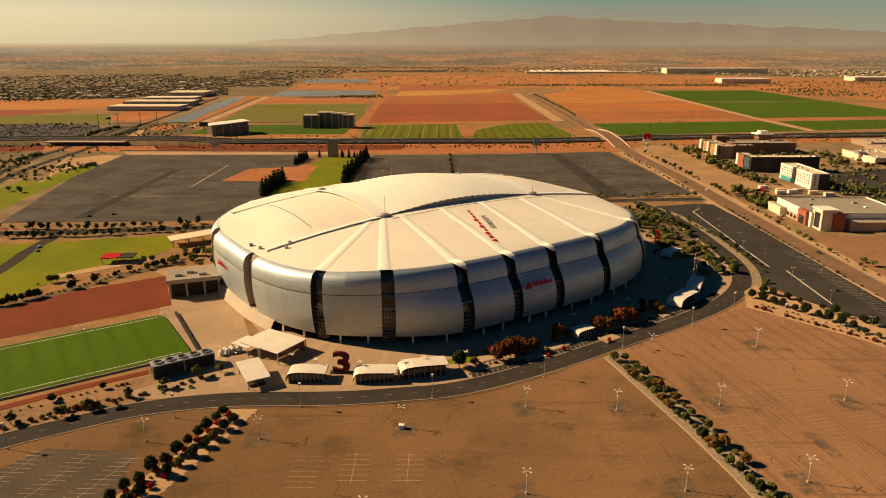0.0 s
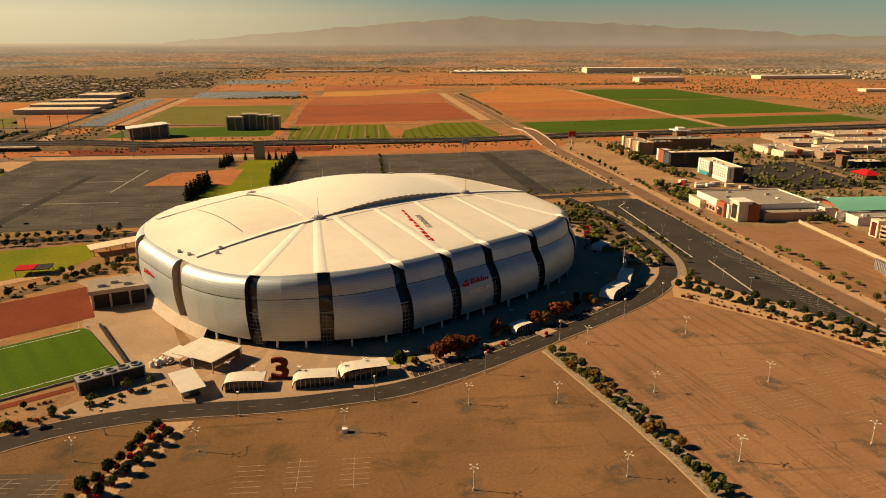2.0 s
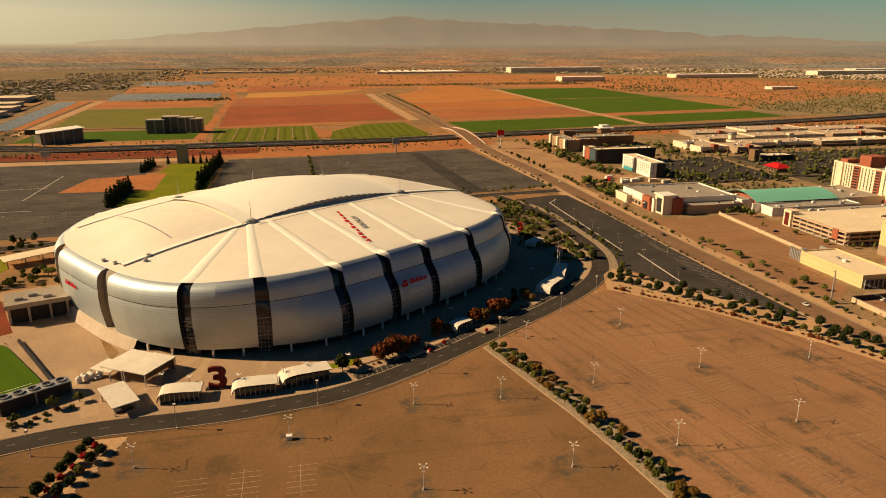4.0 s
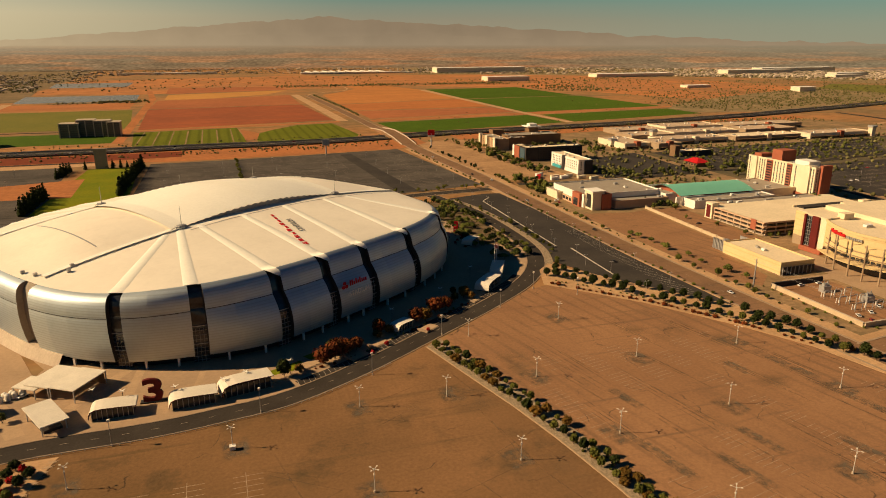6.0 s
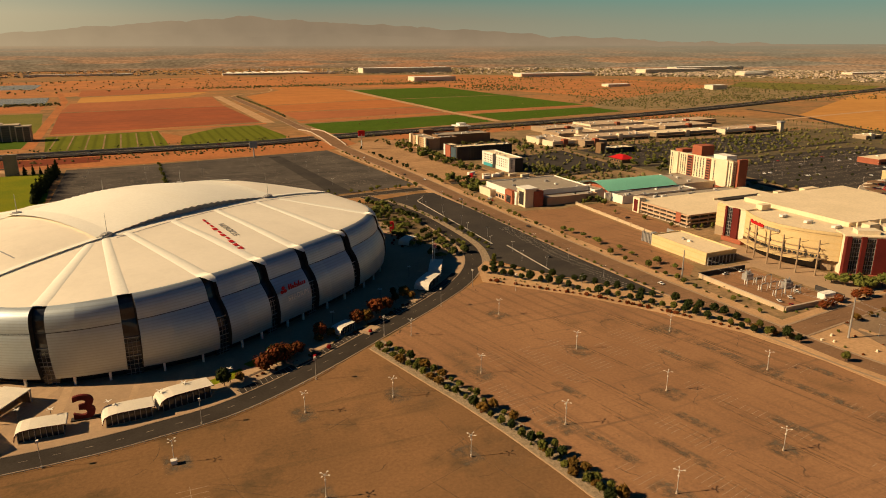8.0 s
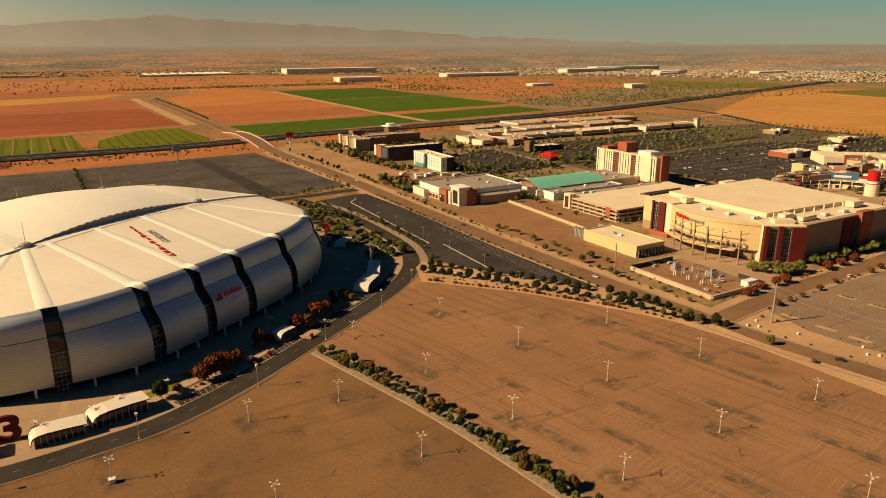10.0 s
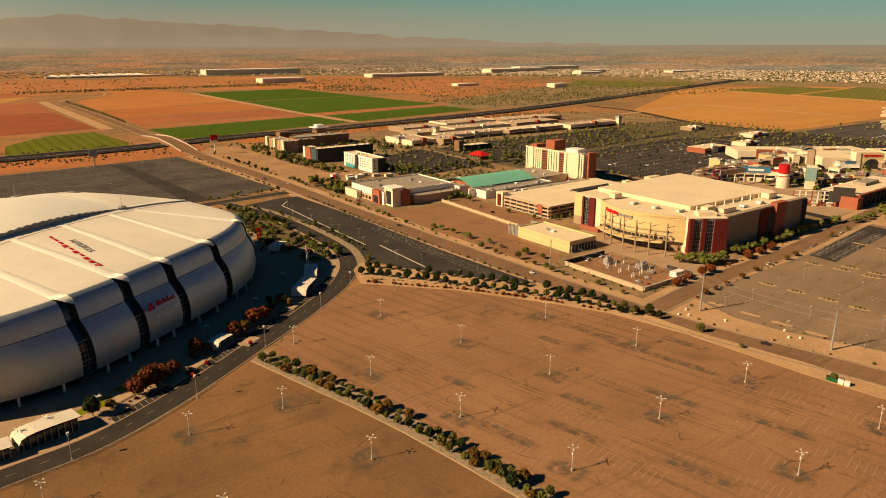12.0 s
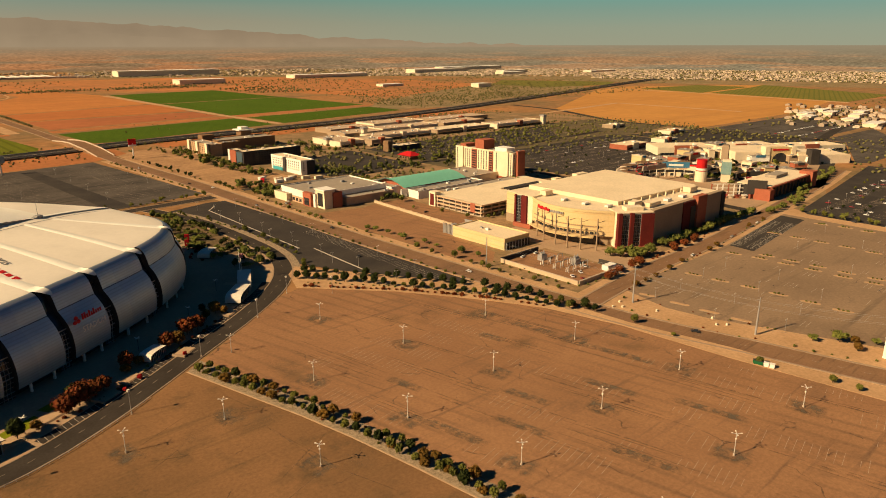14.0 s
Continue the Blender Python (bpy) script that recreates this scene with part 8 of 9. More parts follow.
def road_lamp(m):
    ob = thing("street_lamp", "slim steel street lamp with a single box head", "street lamp", "street lamps", m)
    part("base", Geo().tube((0, 0, 0), (0, 0, 0.8), 0.4, 0.35, 8), CONCRETE, ob)
    part("pole", Geo().tube((0, 0, 0.8), (0, 0, 10.6), 0.14, 0.10, 8), STEEL, ob)
    part("lamp_head", Geo().box(-0.5, 0.5, -0.5, 0.5, 10.5, 11.4), CANOPY, ob)
    return ob


lot_lamp, street = Kit(cross_lamp), Kit(road_lamp)
for x, y in ((130, 211), (119.5, 265.5), (105.5, 319), (139.5, 157.5), (202.5, 107.6), (195, 161.3), (187.2, 216.6), (175.8, 269.5), (162, 326), (259.4, 104.3), (253, 158), (245, 213), (234.2, 267.3), (28.9, 204.4), (35.7, 263.5), (84.9, 206.3), (73.9, 260.8), (-16.8, 247.6), (-72.4, 239), (-116.7, 237.1), (-26, 189), (265, 55), (209, 58), (147, 105)):
    lot_lamp.put(pose(x, y, 0.08, 0, 0, (x * 7 + y) % 20 - 10) @ Matrix.Scale(0.93, 4))
for x, y in ((-111.9, 255.0), (-61.1, 264.0), (-4.7, 272.2), (47.3, 291.0), (137.5, 352), (170, 375.8), (191, 357.2), (92.5, 325), (-168, 232)):
    street.put(pose(x, y, 0.1))


def vane_lamp(m):
    ob = thing("plaza_lamp", "slim plaza lamp with four white vanes on top", "street lamp", "plaza lamps", m)
    part("pole", Geo().tube((0, 0, 0), (0, 0, 7.0), 0.13, 0.09, 8), DARKSTEEL, ob)
    for k in range(4):
        part("vane", Geo().add([(0, -0.3, 7.0), (1.7, -0.12, 7.35), (1.7, 0.12, 7.35), (0, 0.3, 7.0), (0, -0.3, 7.1), (1.7, -0.12, 7.45), (1.7, 0.12, 7.45), (0, 0.3, 7.1)], [(3, 2, 1, 0), (4, 5, 6, 7), (0, 1, 5, 4), (1, 2, 6, 5), (2, 3, 7, 6), (3, 0, 4, 7)]), WHITE, ob, "white reflector vane", m=pose(0, 0, 0, 0, 0, 90 * k + 20))
    return ob


vanes = Kit(vane_lamp)
for x, y in ((-38.9, 293.5), (-9.2, 298.6), (-19, 294.6), (-60, 296), (-72.5, 301.2), (11, 304.2), (31.2, 315), (72, 352), (108, 376), (140, 410)):
    vanes.put(pose(x, y, 0.1, 0, 0, (x * 3) % 40))
rail = thing("guard_rail", "low steel guard rail along the ring road", "guard rail")
RAIL = offset([p for p in RING if -100 < p[0] < 60], -7.4)
part("beam", Geo().ribbon(RAIL, 0.12, 0.6, 0.85), STEEL, rail)
post_me = Geo().box(-0.09, 0.09, -0.09, 0.09, 0, 0.85).mesh("post", STEEL)
for x, y, a in along(RAIL, 4.0):
    part("post", post_me, None, rail, m=pose(x, y, 0.05, 0, 0, a))


def small_lamp(m):
    ob = thing("lot_light", "thin parking lot lamp with two small heads", "street lamp", "thin parking lamps", m)
    part("pole", Geo().tube((0, 0, 0), (0, 0, 9.5), 0.13, 0.09, 6), STEEL, ob)
    part("crossarm", Geo().box(-1.3, 1.3, -0.06, 0.06, 9.4, 9.55), STEEL, ob)
    for s in (-1, 1):
        part("lamp_head", Geo().box(s * 1.3 - 0.35, s * 1.3 + 0.35, -0.2, 0.2, 9.35, 9.6), WHITE, ob)
    return ob


thin = Kit(small_lamp)
for k in range(7):
    for x, off in ((232, 0), (258, 12), (224, 20)):
        y = 345 + 44 * k + off
        if y < 630 and not (x < 230 and y < 400):
            thin.put(pose(x + 2 * (k % 2), y, 0.1) @ Matrix.Scale(0.9, 4))
for k in range(6):
    for j in range(4):
        thin.put(pose(-70 + 62 * k, 735 + 62 * j, 0.1) @ Matrix.Scale(0.85, 4))
for k in range(5):
    for j in range(5):
        thin.put(pose(-400 + 48 * k - 8 * j, 640 + 68 * j, 0.1) @ Matrix.Scale(0.85, 4))
for k in range(24):
    thin.put(pose(650 + 48 * (k % 6) + 5 * (k // 6), 80 + 52 * (k // 6), 0.1) @ Matrix.Scale(0.85, 4))
for k in range(18):
    thin.put(pose(660 + 55 * (k % 6), 500 + 60 * (k // 6), 0.1) @ Matrix.Scale(0.85, 4))
for x, y in ((330.6, 217.2), (355.6, 214.6), (387.7, 216.3), (421.3, 217.2), (323.6, 176.2), (387.4, 179.6), (421.1, 181.0), (401.4, 147.8), (365.9, 146.5), (336.7, 143.0), (466.5, 152.1), (500, 200), (540, 168), (570, 205), (430, 120), (355.6, 180)):
    thin.put(pose(x, y, 0.1) @ Matrix.Scale(0.8, 4))
solid("lamp_battery_box", Geo().box(-18.3, -15.2, 245.6, 248.2, 0.4, 2.6).box(-18.0, -17.4, 245.8, 246.4, 0.08, 0.4).box(-16.0, -15.4, 247.2, 247.8, 0.08, 0.4).box(-18.5, -15.0, 245.4, 248.4, 2.6, 2.75), WHITE, "white equipment cabin at a lamp's foot", "cabin", m=pose(-17, 247, 0) @ Matrix.Scale(0.68, 4) @ pose(17, -247, 0))

# transmission line along the avenue
ends = []
for x, y, h in ((314.4, 222.5, 23), (320.5, 151.7, 21), (352, 88, 21), (300, 330, 21)):
    tp = thing("power_pole", "tall grey steel power pole", "power pole", "power poles", pose(x, y, 0))
    part("pole", Geo().tube((0, 0, 0), (0, 0, h), 0.6, 0.3, 10), STEEL, tp)
    for k, z in enumerate((h - 1, h - 3, h - 5)):
        part("insulator", Geo().tube((0, 0, z), (1.7 if k % 2 else -1.7, 0.4, z + 0.3), 0.13, 0.08, 6), STEEL, tp)
    ends.append((x, y, h))
order = [ends[3], ends[0], ends[1], ends[2]]
for k in range(4):
    wire = Geo()
    for (x0, y0, h0), (x1, y1, h1) in zip(order, order[1:]):
        prev = None
        for j in range(13):
            t = j / 12
            p = Vector((x0 + (x1 - x0) * t + (k % 2) * 3.2 - 1.6, y0 + (y1 - y0) * t, (h0 + (h1 - h0) * t) - 0.8 - 1.8 * k - 5.5 * t * (1 - t)))
            if prev is not None:
                wire.tube(prev, p, 0.035, None, 4, caps=False)
            prev = p
    solid("power_cable", wire, STEEL, "thin sagging power cable between poles", "cable", group="power cables")
for x, y, h in ((-605, 1294, 26), (-575, 1322, 26), (-630, 1270, 26), (-555, 1350, 24)):
    tp = thing("power_pole", "tall dark power pole beyond the freeway", "power pole", "power poles", pose(x, y, 0))
    part("pole", Geo().tube((0, 0, 0), (0, 0, h), 0.7, 0.4, 8), DARKSTEEL, tp)
    part("crossarm", Geo().box(-4, 4, -0.2, 0.2, h - 3, h - 2.5), DARKSTEEL, tp)

# ---- trees ----
LOBES = {}


def lump(geo, c, r, rr):
    """A small uneven clump: a jittered icosahedron-like ball."""
    pts, t = [], (1 + 5 ** 0.5) / 2
    for p in ((-1, t, 0), (1, t, 0), (-1, -t, 0), (1, -t, 0), (0, -1, t), (0, 1, t), (0, -1, -t), (0, 1, -t), (t, 0, -1), (t, 0, 1), (-t, 0, -1), (-t, 0, 1)):
        v = Vector(p).normalized() * r * rr.uniform(0.7, 1.15)
        pts.append((c[0] + v.x, c[1] + v.y, c[2] + v.z * 0.85))
    geo.add(pts, [(0, 11, 5), (0, 5, 1), (0, 1, 7), (0, 7, 10), (0, 10, 11), (1, 5, 9), (5, 11, 4), (11, 10, 2), (10, 7, 6), (7, 1, 8), (3, 9, 4), (3, 4, 2), (3, 2, 6), (3, 6, 8), (3, 8, 9), (4, 9, 5), (2, 4, 11), (6, 2, 10), (8, 6, 7), (9, 8, 1)])


def leaves(geo, c, r, n, size, rr, flat=0.85):
    for _ in range(n):
        d = Vector((rr.gauss(0, 1), rr.gauss(0, 1), rr.gauss(0, 1))).normalized()
        p = Vector(c) + Vector((d.x, d.y, d.z * flat)) * r * rr.uniform(0.75, 1.25)
        a = Vector((rr.gauss(0, 1), rr.gauss(0, 1), rr.gauss(0, 1))).normalized() * size * rr.uniform(0.6, 1.3)
        b = a.cross(d).normalized() * size * rr.uniform(0.5, 1.0)
        geo.add([p - a, p + b, p + a, p - b * 0.7], [(0, 1, 2), (0, 2, 3)])


def make_tree(kind, label, category, leaf, height, spread, trunk, lobes, seed, column=False, airy=False):
    def build(m):
        rr = random.Random(seed)
        ob = thing(kind, label, category, "", m)
        if trunk > 0.1:
            stem = Geo().tube((0, 0, -0.1), (rr.uniform(-0.15, 0.15), rr.uniform(-0.15, 0.15), trunk), 0.06 * height ** 0.7, 0.04 * height ** 0.7, 6)
            for k in range(4):
                a = k * 1.6 + rr.random()
                stem.tube((0, 0, trunk * 0.85), (spread * 0.3 * math.cos(a), spread * 0.3 * math.sin(a), trunk + (height - trunk) * 0.45), 0.09, 0.04, 5)
            part("trunk", stem, BARK, ob)
        crown = Geo()
        for k in range(lobes):
            if column:
                t = k / max(1, lobes - 1)
                c = (rr.uniform(-0.2, 0.2), rr.uniform(-0.2, 0.2), trunk + (height - trunk) * (0.08 + 0.86 * t))
                r = spread * 0.5 * (1.05 - 0.8 * t) * rr.uniform(0.85, 1.1)
            elif airy:
                a, q = 2.4 * k + rr.random(), (k / lobes) ** 0.5
                zz = rr.uniform(0.25, 1.0) * (1 - 0.45 * q)
                c = (spread * 0.41 * q * math.cos(a), spread * 0.41 * q * math.sin(a), trunk * 0.75 + (height - trunk * 0.75) * (0.2 + 0.6 * zz))
                r = spread * rr.uniform(0.15, 0.25)
            else:
                # clumps over a rounded crown, uneven in size
                zz = 1 - 1.75 * (k + 0.5) / lobes
                ring_r = max(0.0, 1 - zz * zz) ** 0.5 * rr.uniform(0.82, 1.08)
                a = 2.4 * k + rr.uniform(-0.3, 0.3)
                mid = trunk * 0.8 + (height - trunk * 0.8) * 0.5
                c = (spread * 0.33 * ring_r * math.cos(a), spread * 0.33 * ring_r * math.sin(a), mid + (height - trunk * 0.8) * 0.36 * zz)
                r = spread * rr.uniform(0.15, 0.22)
            lump(crown, c, r * 0.9, rr)
            leaves(crown, c, r, 34, 0.06 * spread * rr.uniform(0.7, 1.2), rr)
        if not column and not airy:
            lump(crown, (0, 0, trunk * 0.8 + (height - trunk * 0.8) * 0.5), spread * 0.27, rr)
        part("crown", crown, leaf, ob)
        return ob
    return Kit(build, leaf, height, spread)


ash = [make_tree("ash_tree", "small rounded green tree on a bare trunk", "tree", LEAF, 4.6, 4.8, 1.3, 15, 31 + k) for k in range(3)]
pale = [make_tree("palo_verde_tree", "airy pale green desert tree", "tree", LEAF_PALE, 6.0, 6.6, 1.6, 14, 41 + k, airy=True) for k in range(3)]
darktree = [make_tree("laurel_tree", "dark green clipped round tree", "tree", LEAF_DARK, 5.4, 5.2, 1.0, 17, 51 + k) for k in range(3)]
redtree = [make_tree("autumn_tree", "autumn tree with rust-red leaves", "tree", LEAF_RED, 6.4, 7.4, 1.2, 20, 61 + k) for k in range(3)]
goldtree = [make_tree("autumn_tree", "autumn tree with golden brown leaves", "tree", LEAF_GOLD, 5.6, 6.0, 1.2, 17, 71 + k) for k in range(2)]
pine = [make_tree("pine_tree", "tall ragged dark pine tree", "tree", LEAF, 7.4, 5.4, 1.4, 12, 81 + k, airy=True) for k in range(2)]
cypress = [make_tree("cypress", "dense dark cypress in a row", "tree", LEAF_DARK, 12.0, 7.0, 0.8, 9, 91 + k, True) for k in range(2)]
shrub = [make_tree("shrub", "low rounded grey-green shrub", "shrub", LEAF, 1.8, 2.6, 0.0, 9, 101 + k) for k in range(2)]
paleshrub = [make_tree("desert_shrub", "low pale green desert shrub", "shrub", LEAF_PALE, 1.8, 2.8, 0.0, 9, 111 + k) for k in range(2)]
redshrub = [make_tree("flowering_shrub", "round crimson flowering shrub", "shrub", LEAF_CRIMSON, 2.4, 3.0, 0.0, 11, 121 + k) for k in range(2)]
rustshrub = [make_tree("rust_shrub", "low rust-red shrub on sand", "shrub", LEAF_RED, 1.4, 2.8, 0.0, 9, 131 + k) for k in range(2)]
TR = random.Random(77)


FAR_PLANTS = {}


def plant(kits, x, y, scale=1.0, z=0.1):
    if math.hypot(x + 10, y) > 600:
        # far off: joined with its kind
        kit = TR.choice(kits)
        geo = FAR_PLANTS.setdefault(kit.leaf.name, (Geo(), kit.leaf))[0]
        s, rr = scale * TR.uniform(0.8, 1.2), TR
        for k in range(5 if kit.height < 8 else 7):
            t = k / 6
            r = kit.spread * s * (0.26 if kit.height < 8 else 0.4 * (1.1 - t))
            q = kit.spread * s * 0.28
            c = (x + rr.uniform(-q, q), y + rr.uniform(-q, q), s * kit.height * rr.uniform(0.35, 0.8)) if kit.height < 8 else (x, y, s * kit.height * (0.1 + 0.85 * t))
            lump(geo, c, r, rr)
            leaves(geo, c, r * 1.05, 7, 0.14 * kit.spread * s, rr)
        geo.tube((x, y, 0), (x, y, s * kit.height * 0.4), 0.2, 0.12, 4, caps=False)
        return
    s = scale * TR.uniform(0.82, 1.18)
    TR.choice(kits).put(pose(x, y, z, 0, 0, TR.uniform(0, 360)) @ Matrix.Diagonal((s * TR.uniform(0.9, 1.1), s, s * TR.uniform(0.85, 1.15), 1)))


def plant_line(kits, line, step, jitter=0.8, scale=1.0, skip=0.0, start=2.0, z=0.1):
    for x, y, _ in along(line, step, start):
        if TR.random() >= skip:
            plant(kits, x + TR.uniform(-jitter, jitter), y + TR.uniform(-jitter, jitter), scale, z)


# bed between the two front lots
plant_line(ash + ash + darktree[:1] + goldtree[:1], [(84, 311), (95.5, 268), (102, 243), (108, 214), (113, 183), (118, 148)], 6.0, 0.8, 0.86)
plant_line(ash + ash + darktree[:1] + goldtree[:1], [(88, 314), (99.5, 276), (106.5, 250), (112, 221), (117, 188), (122, 150)], 6.0, 0.8, 0.86, 0.05, 5.0)
plant_line(paleshrub + shrub + rustshrub[:1], [(86, 312), (97.5, 272), (104, 247), (110, 217), (115, 185), (120, 150)], 2.6, 3.4, 0.75, 0.15)
plant_line(goldtree, [(112, 200), (121, 140)], 14, 2.0, 0.7)
# clipped trees along the long bed
plant_line(darktree + ash[:1], [(189, 398), (214, 364), (246, 314), (268, 272), (279, 236)], 6.6, 0.8, 1.0)
plant_line(darktree + ash[:1], [(200, 408), (226, 371), (257, 322), (276, 280), (283, 246), (286, 222)], 7.4, 1.0, 1.0, 0.08)
plant_line(rustshrub, [(184, 381), (206, 356), (226, 333), (255, 288), (271, 253)], 4.2, 0.5, 1.2, 0.1)
plant_line(shrub, [(186, 388), (208, 364), (230, 337), (257, 292), (274, 255)], 3.6, 1.0, 0.8, 0.35)
plant_line(goldtree, [(272, 262), (282, 240)], 11, 1.0, 0.8)
for x, y in ((286, 234), (287, 204), (286.5, 180), (287, 135), (292, 104), (292, 93)):
    plant(ash, x, y, 0.95)
# bed by the dark lot
plant_line(darktree, [(-91.5, 260), (-97, 240), (-104, 222), (-114, 198), (-121, 184)], 6.2, 0.5, 0.95)
plant_line(darktree + ash, [(-84, 261), (-90, 240), (-96.5, 222), (-105, 200), (-112, 184)], 6.4, 0.5, 0.95, 0.05, 4.0)
plant_line(redshrub, [(-89, 259), (-94.5, 240), (-102, 222), (-111, 200), (-118, 184)], 7.0, 0.3, 0.98, 0.0, 3.0)
plant_line(redshrub, [(-84.5, 259), (-90, 240), (-96.5, 222), (-106, 200), (-113, 184)], 7.0, 0.3, 0.98, 0.1, 6.0)
plant_line(shrub + paleshrub, [(-89, 261), (-95, 240), (-102, 222), (-112, 198)], 6.5, 2.4, 0.7, 0.3, 3.0)
for k, (x, y, a) in enumerate(along([(-80.5, 259), (-87, 238), (-93, 221), (-100, 202), (-109, 182)], 3.3)):
    lattice = Geo()
    for q in range(5):
        for turn in (45, -45):
            lattice.box(-1.15, 1.15, -0.11, 0.11, 0.20, 0.235 + 0.003 * (turn > 0), pose(x - 1.1 + 0.55 * q, y, 0, 0, 0, a + turn))
    solid("paver_lattice", lattice, PALEPAVING, "pale diamond paving grid in the bed", "paving", "structure")
# western verge
for x, y in ((-177, 249.5), (-160, 256), (-151, 261), (-138.5, 271.6), (-114.8, 291.4), (-105.7, 296), (-190, 241), (-206, 228), (-126, 281)):
    plant(pine, x, y, 1.0)
plant_line(shrub + darktree[:1] + rustshrub, [(-250, 214), (-190, 255), (-140, 288)], 3.6, 1.2, 0.7, 0.15)
plant_line(shrub + rustshrub, [(-235, 210), (-177, 249), (-138, 272), (-108, 291)], 3.0, 2.4, 1.5, 0.1)
plant_line(shrub, [(-213, 219), (-175, 246), (-136, 270), (-110, 284)], 6, 1.5, 1.1, 0.2)
# autumn trees in the stadium's shade
for x, y in ((27.5, 309.5), (33.5, 313.5), (39.5, 317), (45.5, 320.5), (36, 319.5), (84.5, 346.5)):
    plant(redtree, x, y, 1.2)
for x, y in ((7.9, 301.4), (15.1, 304.3), (90, 346.4), (33, 319)):
    plant(goldtree + darktree[:1], x, y, 1.25)
for x, y in ((59.1, 332), (66.5, 336.4), (98.8, 356.3), (105.4, 358.4), (61, 337)):
    plant(goldtree + redtree[:1], x, y, 1.25)
for x, y in ((122.8, 374.5), (126.5, 371.1), (124, 378)):
    plant(goldtree, x, y, 1.3)
for x, y in ((110, 364), (115, 369), (118, 381)):
    plant(darktree, x, y, 1.0)
for x, y in ((52.5, 313.5), (61.5, 321), (87, 331.5), (147, 395)):
    plant(redshrub, x, y, 0.8)
plant_line(shrub + rustshrub, [(20, 303), (50, 317), (90, 343), (134, 373)], 5.0, 1.6, 0.8, 0.35)
sheet("lawn_strip", [(5, 304), (20, 310), (17, 317), (0, 309)], 0.17, LAWN, "small lawn under trees", "lawn")
sheet("lawn_strip", [(23, 315), (52, 330), (48, 337), (19, 321)], 0.17, LAWN, "small lawn under trees", "lawn")
# shrub bed east of the stadium
for _ in range(250):
    x, y = TR.uniform(158, 206), TR.uniform(440, 640)
    if 150 + (660 - y) * 0.1 < x < 205 - max(0, y - 560) * 0.15:
        plant(TR.choice((ash, darktree, shrub, paleshrub, pale)), x, y, 0.9)
for _ in range(16):
    plant(rustshrub + redshrub, TR.uniform(152, 170), TR.uniform(470, 560), 0.9)
plant_line(shrub + paleshrub + ash, [(207, 412), (221, 456), (222, 527), (214, 590), (200, 640)], 5.5, 1.5, 0.9, 0.1)
# avenue verges
plant_line(shrub + paleshrub, [(267.5, 640), (267.0, 560), (268, 450), (271, 340), (274, 280)], 8.5, 0.8, 1.15, 0.2)
plant_line(ash + paleshrub + shrub, [(291, 640), (290, 500), (292, 420), (296, 340), (301, 262)], 9.0, 2.0, 0.9, 0.15)
plant_line(pale + shrub, [(301, 470), (306, 400), (315, 345)], 7.0, 3.0, 0.8, 0.1)
plant_line(paleshrub, [(311, 335), (311, 270), (316, 259), (360, 259)], 8.0, 1.0, 0.8)
for x, y in ((334, 128), (343, 118), (338, 108), (352, 104), (346, 112)):
    plant(pale + goldtree[:1], x, y, 1.0)
plant_line(rustshrub + redtree[:1], [(338, 258), (420, 262), (500, 268)], 6.0, 1.6, 0.8, 0.1)
plant_line(rustshrub + shrub + goldtree[:1], [(330, 236), (400, 242), (470, 246), (580, 258)], 7.0, 1.2, 0.75, 0.1)
plant_line(rustshrub + paleshrub, [(300, 214), (306, 176), (318, 130), (332, 90)], 9.0, 3.0, 0.7, 0.2)
plant_line(paleshrub + rustshrub, [(318, 232), (326, 200), (334, 150)], 10.0, 2.0, 0.7, 0.2)
# arena trees
for x, y in ((384, 286), (388, 280), (394, 276), (398, 273), (404, 272), (390, 271), (397, 268), (408, 268)):
    plant(pale, x, y, 1.35)
plant_line(pale, [(432, 273), (470, 273), (530, 274), (600, 276)], 9.0, 1.5, 1.25, 0.15)
plant_line(pale, [(600, 262), (680, 268), (760, 290), (880, 306)], 10, 5, 1.2)
for x, y in ((402, 426), (412, 428), (420, 425), (390, 440), (386, 470), (378, 500)):
    plant(pale + ash, x, y, 0.9)
# islands in the south-eastern lot
for x, y in ((331.7, 222.7), (332.7, 202.2), (333.7, 184.1), (334.7, 165.8), (334.4, 147.5), (389.9, 224.1), (390.7, 205.7), (392.1, 186.9), (392.4, 169.2), (392.2, 150.3), (391.6, 132.3), (456.7, 227.8), (459.2, 210.0), (459.2, 191.5), (458.8, 173.3), (457.9, 154.1), (458.0, 135.9), (469.1, 208.9), (469.1, 191.9), (469.2, 173.8), (468.6, 155.4), (468.8, 137.3), (536.4, 213.7), (536.4, 195.7), (536.4, 177.4), (534.6, 158.5), (596.6, 217.1), (599.5, 199.1), (598.2, 181.6), (537.2, 231.8)):
    isl = thing("traffic_island", "rounded sandy traffic island with low shrubs" if x > 340 else "rounded bare sandy traffic island", "traffic island", "traffic islands", pose(x, y, 0.1, 0, 0, 100), "structure")
    pts = [(4.2 * (1 if math.cos(radians(a)) > 0 else -1) + 1.4 * math.cos(radians(a)), 1.4 * math.sin(radians(a))) for a in range(5, 360, 25)]
    part("kerb", Geo().prism([(px * 1.05, py * 1.2) for px, py in pts], 0, 0.14), KERB, isl)
    part("soil", Geo().prism(pts, 0.02, 0.17), SAND, isl)
    if x > 340:
        for k in range(3):
            plant(shrub + paleshrub[:1], x + 0.4 - 0.4 * k, y - 2.4 + 2.4 * k, 0.85, 0.2)
    elif y > 220 or y < 150:
        plant(shrub, x, y, 0.7, 0.2)
